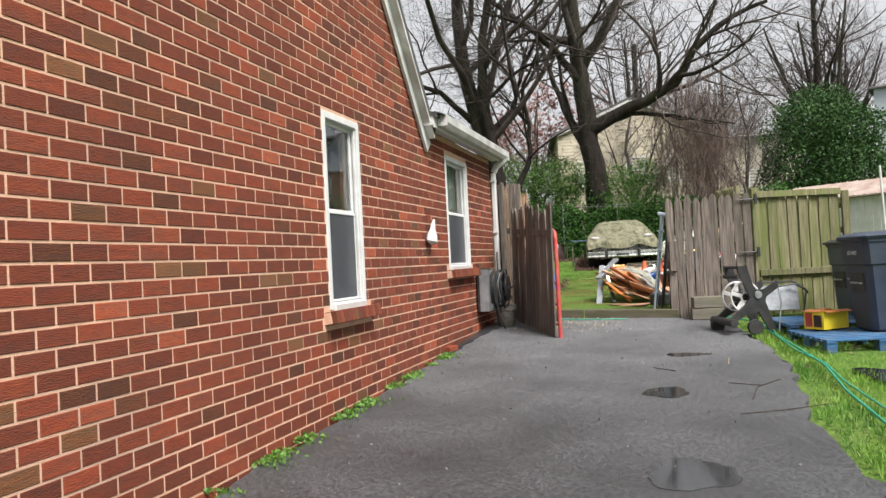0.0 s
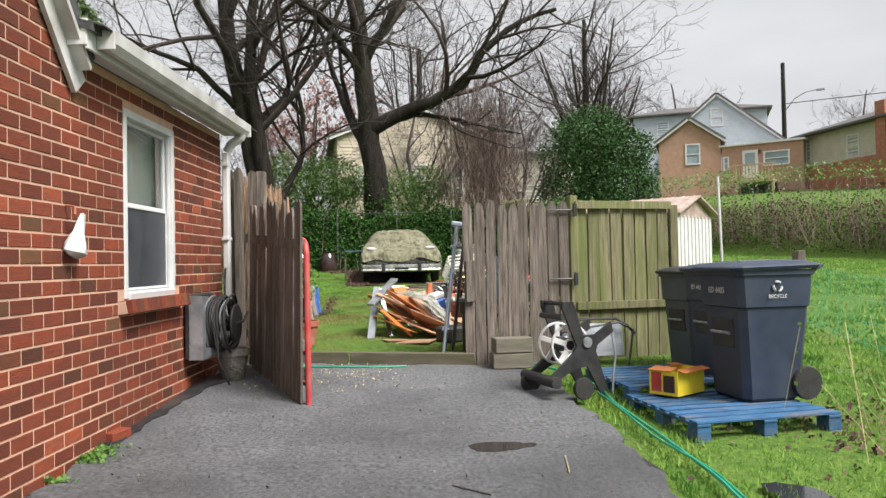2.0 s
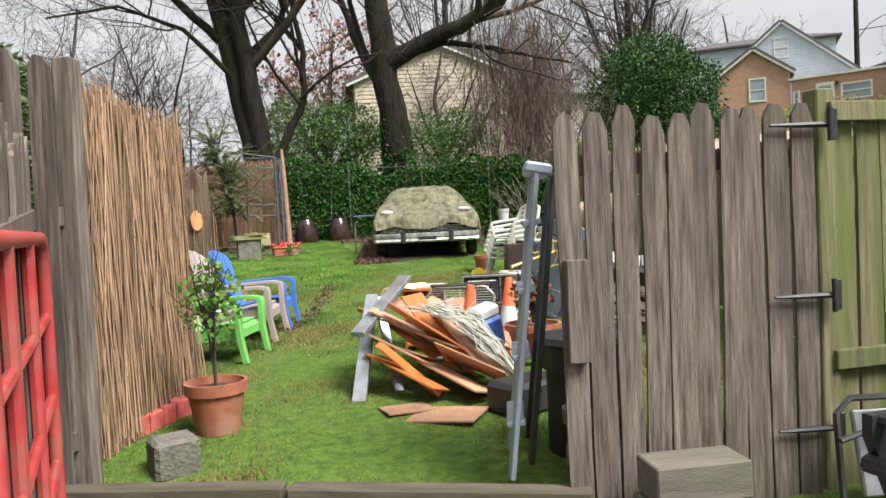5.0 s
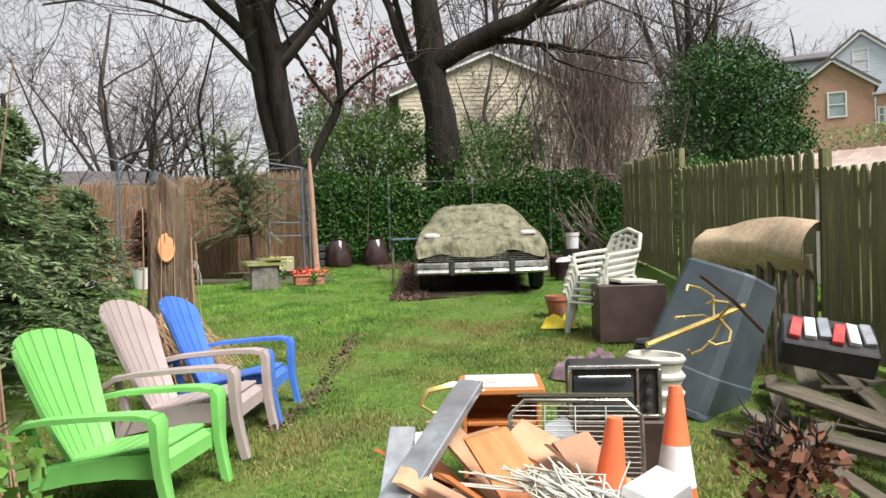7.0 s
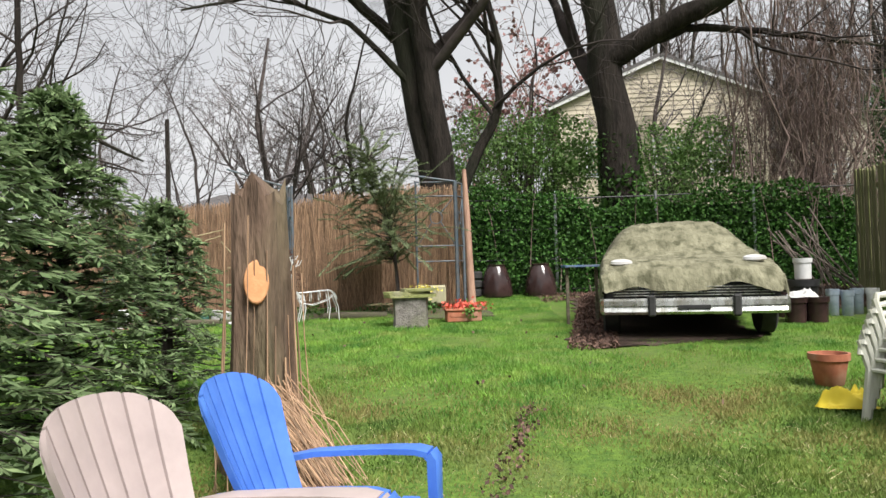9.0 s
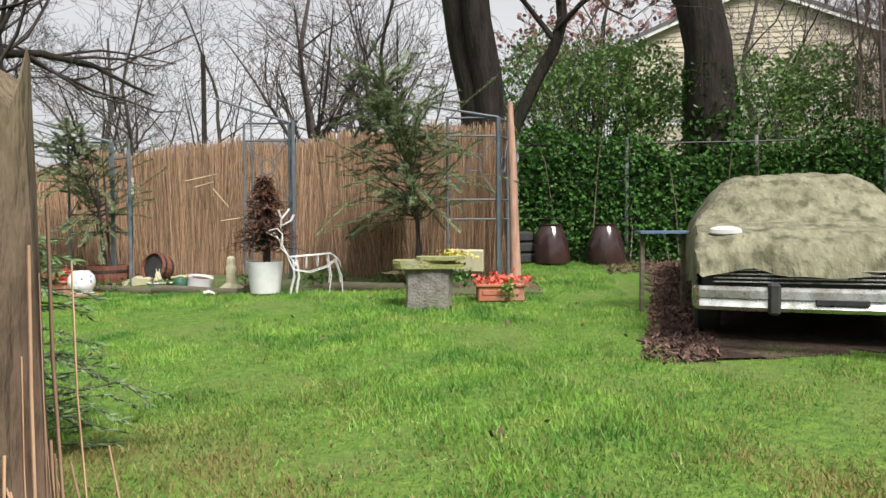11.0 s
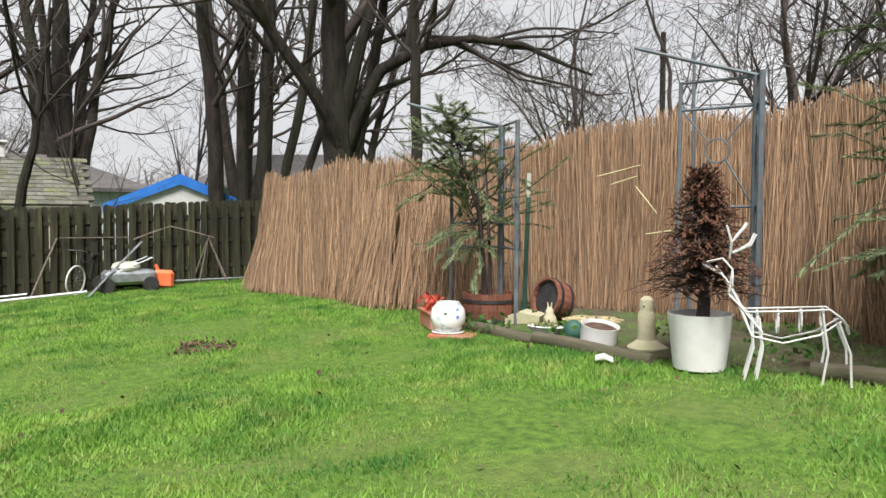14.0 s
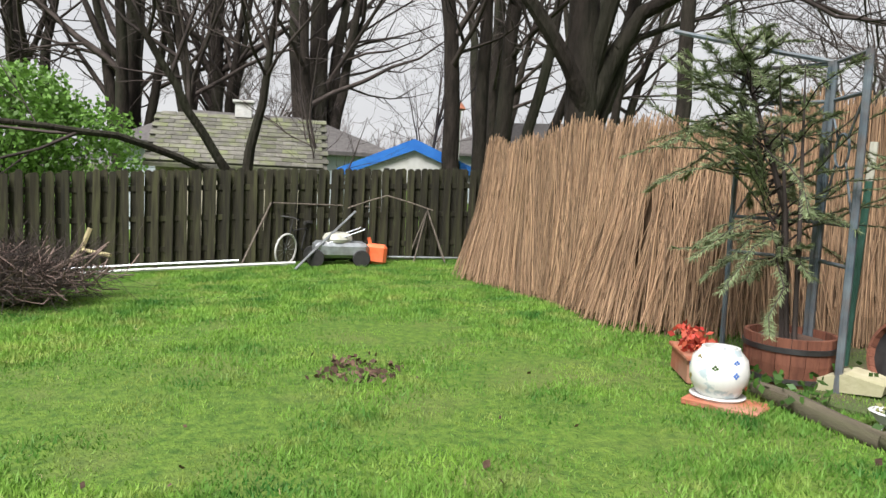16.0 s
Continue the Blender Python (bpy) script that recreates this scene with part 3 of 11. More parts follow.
def blob(cx, cy, rx, ry, seed, n=26, rough=0.22, turn=0.0):
    rng = np.random.default_rng(seed)
    ph = rng.uniform(0, 6.28, 4)
    out = []
    for i in range(n):
        a = 2 * math.pi * i / n
        k = 1 + rough * (math.sin(2 * a + ph[0]) * 0.5 + math.sin(3 * a + ph[1]) * 0.4 + math.sin(5 * a + ph[2]) * 0.3)
        x, y = rx * k * math.cos(a), ry * k * math.sin(a)
        out.append((cx + x * math.cos(turn) - y * math.sin(turn), cy + x * math.sin(turn) + y * math.cos(turn)))
    return out


for _n, (_cx, _cy, _rx, _ry, _s) in enumerate([(1.27, 4.02, 0.25, 0.24, 4), (1.72, 5.98, 0.19, 0.17, 5), (2.42, 7.62, 0.21, 0.1, 6)]):
    patch("puddle", blob(_cx, _cy, _rx, _ry, _s), M_WATER, 0.0165, step=0.2, skirt=0.004, rag=0.008, seed=_s,
          label="shallow rain puddle lying on the asphalt", category="puddle", kind="")
patch("puddle", blob(3.55, 6.15, 0.16, 0.3, 9), M_WATER, 0.03, step=0.2, skirt=0.05, rag=0.01, seed=9,
      label="small rain puddle in the grass beside the driveway", category="puddle", kind="")

# house wall: local x runs along the wall, -y is outside
W_AT = pose(-2.62, 0, 0, 0, 0, math.degrees(math.atan2(0.9565, 0.2917)))
S0, S1, EAVE_S, EAVE_Z, APEX_S = 0.85, 11.5, 8.35, 2.86, 4.6
RAKE = 1.17
house = thing("brick_house", "red brick house with a gabled side wall and low rear wing", "house", W_AT)


def wall_top(s):
    if s > EAVE_S:
        return EAVE_Z
    return EAVE_Z + RAKE * ((EAVE_S - s) if s > APEX_S else (s - S0))


WINS = [(5.96, 6.66, 1.06, 2.6), (9.2, 10.18, 1.3, 2.66)]


def wall_prism(g, poly, y0, y1):
    g.prism(poly, y1 - y0, m=Matrix.Translation((0, (y0 + y1) / 2, 0)))


g = Geo()
cuts = [S0, WINS[0][0], WINS[0][1], EAVE_S, WINS[1][0], WINS[1][1], S1]
zb = -0.6


def tops(a, b):
    pts = [(b, wall_top(b - 1e-4)), (a, wall_top(a + 1e-4))]
    if a < APEX_S < b:
        pts.insert(1, (APEX_S, wall_top(APEX_S)))
    return pts


for a, b in zip(cuts[:-1], cuts[1:]):
    w = [q for q in WINS if q[0] == a]
    g = Geo()
    if w:
        wall_prism(g, [(a, zb), (b, zb), (b, w[0][2]), (a, w[0][2])], 0, 0.24)
        g.obj("wall", M_MORTAR, house)
        g = Geo()
        wall_prism(g, [(a, w[0][3]), (b, w[0][3])] + tops(a, b), 0, 0.24)
    else:
        wall_prism(g, [(a, zb), (b, zb)] + tops(a, b), 0, 0.24)
    wall_house = g.obj("wall", M_MORTAR, house, "pale mortar bed of the brick wall")
for c_, s_ in (((S1 - 0.12, 3.2, 1.1), (0.24, 5.9, 3.5)), ((S0 + 0.12, 3.2, 1.5), (0.24, 5.9, 4.3)), ((6.2, 6.2, 1.5), (10.7, 0.24, 4.3))):
    g = Geo()
    g.box(c_, s_)
    g.obj("side_wall", M_MORTAR, house)
g = Geo()
g.box((6.2, 3.2, 2.78), (10.2, 5.6, 0.1))
g.obj("ceiling", M_BLIND, house)
g = Geo()
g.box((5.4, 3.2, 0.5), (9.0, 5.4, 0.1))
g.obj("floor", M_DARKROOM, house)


def roof_slab(g, p, q, width, t=0.1, y0=-0.12):
    """A slab from p to q in the x,z plane, running from y0 inwards."""
    a, b = Vector((p[0], 0, p[1])), Vector((q[0], 0, q[1]))
    d = (b - a).normalized()
    nrm = Vector((-d.z, 0, d.x))
    if nrm.z < 0:
        nrm = -nrm
    V = []
    for y in (y0, y0 + width):
        for o in (a, b, b + nrm * t, a + nrm * t):
            V.append(Vector((o.x, y, o.z)))
    g.add(V, [(0, 3, 2, 1), (4, 5, 6, 7), (0, 1, 5, 4), (1, 2, 6, 5), (2, 3, 7, 6), (3, 0, 4, 7)])


apex = (APEX_S, wall_top(APEX_S) + 0.02)
g = Geo()
roof_slab(g, apex, (EAVE_S + 0.12, EAVE_Z + 0.02 - 0.14 + 0.02), 6.6)
roof_slab(g, apex, (S0 - 0.15, EAVE_Z - 0.16), 6.6)
g.obj("roof", M_SHINGLE, house, "dark shingled roof")
g = Geo()
for z0, zz in ((-0.17, 0.0), ):
    roof_slab(g, (apex[0] - 0.0, apex[1] - 0.17), (EAVE_S + 0.1, EAVE_Z - 0.27 + 0.0), 0.03, t=0.16, y0=-0.045)
    roof_slab(g, (apex[0] - 0.0, apex[1] - 0.02), (EAVE_S + 0.12, EAVE_Z - 0.13), 0.11, t=0.03, y0=-0.125)
g.obj("bargeboard", M_WHITEOLD, house, "white painted bargeboard along the gable edge")
# rear wing roof, sloping down to the driveway side
g = Geo()
V = [(EAVE_S - 0.02, -0.2, 2.93), (S1 + 0.16, -0.2, 2.93), (S1 + 0.16, 3.2, 4.1), (EAVE_S - 0.02, 3.2, 4.1)]
V += [(x, y, z + 0.05) for x, y, z in V]
g.add(V, [(3, 2, 1, 0), (4, 5, 6, 7), (0, 1, 5, 4), (1, 2, 6, 5), (2, 3, 7, 6), (3, 0, 4, 7)])
V = [(EAVE_S - 0.02, 6.6, 2.93), (S1 + 0.25, 6.6, 2.93), (S1 + 0.25, 3.2, 4.1), (EAVE_S - 0.02, 3.2, 4.1)]
V += [(x, y, z + 0.05) for x, y, z in V]
g.add(V, [(0, 1, 2, 3), (7, 6, 5, 4), (4, 5, 1, 0), (5, 6, 2, 1), (6, 7, 3, 2), (7, 4, 0, 3)])
g.obj("wing_roof", M_SHINGLE, house, "dark shingled lower roof")
g = Geo()
rng = random.Random(4)
for row in range(3):
    x = EAVE_S
    while x < S1 + 0.2:
        wdt = rng.uniform(0.25, 0.32)
        g.box((x + wdt / 2, -0.17 + row * 0.14, 2.995 + row * 0.047), (wdt - 0.006, 0.2, 0.012), (18.3, 0, 0), b=0.002)
        x += wdt
g.obj("shingle_course", M_SHINGLE, house, "dark asphalt shingles at the eave")
g = Geo()
g.box(((EAVE_S + S1 + 0.12) / 2, -0.085, 2.87), (S1 + 0.12 - EAVE_S, 0.15, 0.02))
g.box(((EAVE_S + S1 + 0.12) / 2, -0.155, 2.9), (S1 + 0.12 - EAVE_S, 0.02, 0.14))
g.box((EAVE_S + 0.0, -0.085, 2.93), (0.02, 0.16, 0.16))
g.obj("fascia", M_WHITE, house, "white painted fascia and soffit")
g = Geo()
prof = [(-0.285, 2.965), (-0.29, 2.88), (-0.31, 2.855), (-0.35, 2.855), (-0.385, 2.9), (-0.395, 2.975), (-0.388, 2.975), (-0.375, 2.905), (-0.345, 2.87), (-0.31, 2.87), (-0.298, 2.885), (-0.293, 2.965)]
V = [(x, y + 0.118, z) for x in (EAVE_S + 0.12, S1 + 0.16) for y, z in prof]
n_ = len(prof)
g.add(V, [(i, (i + 1) % n_, n_ + (i + 1) % n_, n_ + i) for i in range(n_)])
g.box((EAVE_S + 0.12, -0.222, 2.915), (0.012, 0.11, 0.12))
g.box((S1 + 0.16, -0.222, 2.915), (0.012, 0.11, 0.12))
g.obj("gutter", M_WHITEOLD, house, "white metal gutter")
g = Geo()
g.tube([(S1 + 0.05, -0.22, 2.87), (S1 + 0.05, -0.2, 2.83), (S1 + 0.04, -0.1, 2.76), (S1 + 0.04, -0.06, 2.68)], 0.045, k=10)
g.box((S1 + 0.03, -0.052, 1.62), (0.085, 0.065, 2.1), b=0.012)
g.box((S1 + 0.03, -0.085, 0.6), (0.085, 0.1, 0.075), (-35, 0, 0), b=0.012)
for z in (0.9, 1.8, 2.55):
    g.box((S1 + 0.03, -0.05, z), (0.13, 0.072, 0.03), b=0.003)
g.obj("downpipe", M_WHITE, house, "white square downpipe", smooth=False)

# windows
for wi, (a, b, z0, z1) in enumerate(WINS):
    win = new("window")
    win.parent = house
    tagged(win, "white double hung window with an insect screen on its lower half", kind="")
    w, h = b - a, z1 - z0
    cx, cz = (a + b) / 2, (z0 + z1) / 2
    f = 0.055
    g = Geo()
    for x in (a + f / 2, b - f / 2):
        g.box((x, 0.045, cz), (f, 0.11, h), b=0.004)
    g.box((cx, 0.045, z1 - f / 2), (w - 2 * f, 0.108, f))
    g.box((cx, 0.035, z0 + f / 2 - 0.005), (w - 2 * f, 0.13, f), (8, 0, 0))
    for x in (a + f + 0.008, b - f - 0.008):
        g.box((x, 0.02, cz), (0.014, 0.02, h - 2 * f), b=0.002)
    g.obj("window_frame", M_WHITE, win)
    zm = cz - 0.0
    for nm, zz0, zz1, y in (("upper_sash", zm - 0.015, z1 - f, 0.06), ("lower_sash", z0 + f, zm + 0.02, 0.085)):
        g = Geo()
        fs = 0.034
        for x in (a + f + fs / 2, b - f - fs / 2):
            g.box((x, y, (zz0 + zz1) / 2), (fs, 0.03, zz1 - zz0))
        for z in (zz0 + fs / 2, zz1 - fs / 2):
            g.box((cx, y, z), (w - 2 * f - 2 * fs, 0.028, fs))
        g.obj(nm, M_WHITE, win)
        g = Geo()
        g.box((cx, y, (zz0 + zz1) / 2), (w - 2 * f - 2 * fs + 0.006, 0.005, zz1 - zz0 - 2 * fs + 0.006), b=0.0005)
        pane = g.obj("pane", M_GLASS, win)
    g = Geo()
    fs = 0.02
    for x in (a + f + fs / 2, b - f - fs / 2):
        g.box((x, 0.04, (z0 + f + zm) / 2), (fs, 0.014, zm - z0 - f))
    g.box((cx, 0.04, z0 + f + fs / 2), (w - 2 * f - 2 * fs, 0.013, fs))
    g.box((cx, 0.04, zm - fs / 2), (w - 2 * f - 2 * fs, 0.013, fs))
    g.obj("screen_frame", M_WHITE, win)
    g = Geo()
    g.box((cx, 0.044, (z0 + f + zm) / 2), (w - 2 * f - 2 * fs + 0.004, 0.003, zm - z0 - f - 2 * fs + 0.004), b=0.0005)
    g.obj("insect_screen", M_SCREEN, win, "dark grey insect screen")
    g = Geo()
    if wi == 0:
        # dark sheet added behind the pane, painted as the unlit room
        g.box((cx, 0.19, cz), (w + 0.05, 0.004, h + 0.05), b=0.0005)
        g.obj("dark_lining", M_GLASSDARK, win, "dark sheet painted as the dim room behind the glass")
    else:
        g.box((cx, 0.16, cz + 0.1), (w + 0.0, 0.01, h), b=0.0005)
        g.obj("blind", M_BLIND, win, "pale lowered blind")
    # sill of bricks on edge
    sill = new("sill")
    sill.parent = house
    tagged(sill, "sloping sill of red bricks on edge")
    x = a - 0.1
    while x < b + 0.08:
        g = Geo()
        g.box((x + 0.033, -0.02, z0 - 0.06), (0.062, 0.17, 0.1), (-9, 0, 0), b=0.004)
        g.obj("brick", M_BRICK, sill)
        x += 0.0685
    g = Geo()
    g.box(((a + b) / 2, -0.002, z0 - 0.062), (w + 0.2, 0.12, 0.09), (-9, 0, 0))
    g.obj("joint", M_MORTAR, sill)

# bag hung on the wall
bag = thing("hanging_bag", "crumpled white plastic bag hung on a hook on the brick wall", "plastic bag", W_AT @ Matrix.Translation((8.4, -0.06, 1.62)))
g = Geo()
g.lathe([(0.02, 0.24), (0.03, 0.2), (0.045, 0.12), (0.085, 0.04), (0.09, -0.01), (0.05, -0.03)], k=11, wob=0.3, m=pose(0, 0, 0, 4, 14, 0) @ Matrix.Diagonal((1, 0.55, 1, 1)))
g.obj("bag", M_WHITEOLD, bag, smooth=True)
g = Geo()
g.tube([(-0.02, 0.05, 0.28), (-0.03, -0.01, 0.27), (-0.05, -0.02, 0.22)], 0.008, k=6)
g.obj("hook", M_TERRA, bag, "rusty hook")


# fences
def picket_mesh(name, w, h, t, mat, seed, tip=0.05):
    rng = random.Random(seed)
    tl, tr = tip * rng.uniform(0.7, 1.5), tip * rng.uniform(0.7, 1.5)
    hh = h
    poly = [(-w / 2, 0), (w / 2, 0)]
    for k in range(1, 5):
        poly.append((w / 2 + rng.uniform(-0.004, 0.004), (hh - tr) * k / 5))
    poly += [(w / 2 - 0.002, hh - tr), (w * 0.22, hh - rng.uniform(0, 0.01)), (-w * 0.2, hh), (-w / 2 + 0.002, hh - tl)]
    for k in range(4, 0, -1):
        poly.append((-w / 2 + rng.uniform(-0.004, 0.004), (hh - tl) * k / 5))
    return Geo().prism(poly, t).mesh(name, mat)


def fence_run(parent, a, b, h, mat, side=1, w=0.14, gap=0.008, seed=1, base=0.04, vary=0.02, lean=0.0, rails=(0.3, 0.95, 1.6), post=True,
              rail_mat=None, limit=999, follow=True, tip=0.05, alternate=0.0, shift=0.0):
    """Pickets from a to b (x, y); rails and posts on the side given."""
    rng = random.Random(seed)
    A, B = Vector((*a, 0)), Vector((*b, 0))
    L = (B - A).length
    ang = math.degrees(math.atan2(B.y - A.y, B.x - A.x))
    n = max(int(L / (w + gap)), 1)
    vs = [picket_mesh("picket", w * rng.uniform(0.93, 1.0), h + rng.uniform(-vary, vary), 0.018, mat, seed * 31 + i, tip) for i in range(6)]
    base0 = gz(*a)
    for i in range(n):
        p = A.lerp(B, (i + 0.5) / n)
        z = (gz(p.x, p.y) if follow else base0) + base
        o = new("picket", vs[rng.randrange(6)])
        o.parent = parent
        off = alternate * (1 if i % 2 else -1)
        o.matrix_basis = pose(p.x, p.y, z + rng.uniform(-vary, vary) * 0.6, lean + rng.uniform(-0.6, 0.6), rng.uniform(-0.9, 0.9), ang) @ Matrix.Translation((0, off, 0))
    rm = rail_mat or mat
    nseg = max(int(L / 2.4 + 0.5), 1)
    for k in range(nseg):
        p, q = A.lerp(B, k / nseg), A.lerp(B, (k + 1) / nseg)
        zp, zq = (gz(p.x, p.y), gz(q.x, q.y)) if follow else (base0, base0)
        for rz in rails:
            d = Vector((q.x - p.x, q.y - p.y, zq - zp))
            g = Geo()
            g.box((d.length / 2, 0, 0), (d.length - 0.01, 0.036, 0.085))
            tilt = math.degrees(math.asin((zq - zp) / d.length))
            ra = g.obj("rail", rm, parent)
            ra.matrix_basis = Matrix.Translation((p.x, p.y, zp + rz)) @ pose(0, 0, 0, 0, 0, ang) @ pose(0, 0, 0, 0, -tilt, 0) @ Matrix.Translation((0, side * 0.03, 0))
        if post:
            for e in ([p, q] if k == nseg - 1 else [p]):
                g = Geo()
                g.box((0, 0, (h + 0.1) / 2 - 0.15), (0.09, 0.09, h + 0.3), b=0.006)
                po = g.obj("post", rm, parent)
                po.matrix_basis = pose(e.x, e.y, gz(e.x, e.y), 0, rng.uniform(-1, 1), ang) @ Matrix.Translation((0, side * 0.096, 0))


gate_r = thing("gate", "weathered grey wooden picket gate standing shut beside the opening", "gate")
fence_run(gate_r, (3.12, 10.4), (4.24, 10.26), 1.7, M_WOODGREY, side=1, w=0.105, gap=0.004, seed=3, rails=(0.25, 1.45), post=False, follow=False, vary=0.035, tip=0.06, base=-0.02)
for z in (0.75, 1.32, 2.04):
    g = Geo()
    g.box((4.3, 10.215, z), (0.035, 0.02, 0.13), (0, 0, -7), b=0.003)
    g.tube([(4.28, 10.215, z), (4.14, 10.235, z), (4.02, 10.25, z + 0.002)], [0.014, 0.012, 0.006], k=6)
    g.tube([(4.275, 10.2, z - 0.07), (4.275, 10.2, z + 0.07)], 0.012, k=8)
    g.obj("hinge", M_BLACK, gate_r, "black iron strap hinge")
g = Geo()
g.box((3.17, 10.36, 1.32), (0.09, 0.06, 0.42), (0, 0, -7))
g.obj("latch_board", M_WOODGREY, gate_r)

fence_r = thing("wooden_fence", "moss-green wooden fence panel on a pale post beside the gate", "fence")
fence_run(fence_r, (4.34, 10.3), (5.46, 10.3), 1.7, M_WOODGREEN, side=1, w=0.13, gap=0.006, seed=8, rails=(0.3,), post=False, follow=False, vary=0.02, tip=0.05, base=-0.02)
for z in (0.86, 1.93 - gz(4.3, 10.3) * 0):
    g = Geo()
    g.box((4.9, 10.262, z + 0.17), (1.16, 0.04, 0.085))
    g.obj("rail", M_WOODGREEN, fence_r)
g = Geo()
g.box((4.31, 10.31, 1.2), (0.09, 0.09, 2.0), b=0.006)
g.obj("post", M_WOODGREEN, fence_r)

side_fence = thing("side_fence", "long moss-grown wooden fence along the edge of the yard", "fence")
fence_run(side_fence, (5.56, 10.5), (7.1, 16.4), 1.6, M_WOODGREEN, side=-1, w=0.14, seed=11, rails=(0.35, 1.1, 1.45))
fence_run(side_fence, (7.12, 16.5), (8.4, 21.4), 1.78, M_WOODGREEN, side=-1, w=0.14, seed=12, rails=(0.35, 1.1, 1.6))
fence_run(side_fence, (8.42, 21.5), (9.7, 26.3), 2.08, M_WOODGREEN, side=-1, w=0.14, seed=13, rails=(0.35, 1.1, 1.8))

gate_l = thing("gate", "weathered grey wooden picket gate swung wide open", "gate")
fence_run(gate_l, (1.0, 10.95), (1.33, 9.2), 1.62, M_WOODGREY, side=1, w=0.1, gap=0.003, seed=5, rails=(0.25, 1.3), post=False, follow=True, vary=0.06, tip=0.05, base=0.0, lean=-1)
stub = thing("wooden_fence", "short dark weathered fence panel between the house and the gate", "fence")
fence_run(stub, (0.86, 11.2), (1.1, 11.12), 1.95, M_WOODGREY, side=1, w=0.1, gap=0.004, seed=6, rails=(0.3, 1.3), post=True, vary=0.04)

west_fence = thing("back_fence", "dark damp fence of alternating boards across the lawn's end", "fence")
fence_run(west_fence, (-10.3, 28.6), (-12.6, 21.6), 1.5, M_WOODDARK, side=-1, w=0.12, gap=-0.015, seed=21, rails=(0.3, 0.78, 1.25), alternate=0.04, tip=0.03)
fence_run(west_fence, (-12.6, 21.6), (-15.2, 12.0), 1.5, M_WOODDARK, side=-1, w=0.12, gap=-0.015, seed=22, rails=(0.3, 0.78, 1.25), alternate=0.04, tip=0.03)

# sill timbers across the opening
for nm, a, b, zt in (("sill_timber", (0.95, 11.12), (1.98, 10.82), 0.12), ("sill_timber", (2.0, 10.8), (3.2, 10.36), 0.13)):
    A, B = Vector(a), Vector(b)
    L = (B - A).length
    g = Geo()
    g.box((L / 2, 0, 0), (L, 0.1, 0.15), b=0.008)
    o = g.obj(nm, M_TIMBER)
    o.matrix_basis = pose(a[0], a[1], gz(*a) + 0.05, 0, -math.degrees(math.atan2(gz(*b) - gz(*a), L)), math.degrees(math.atan2(B.y - A.y, B.x - A.x)))
    tagged(o, "weathered wooden sill beam across the gateway", "timber beam", "gateway beams")


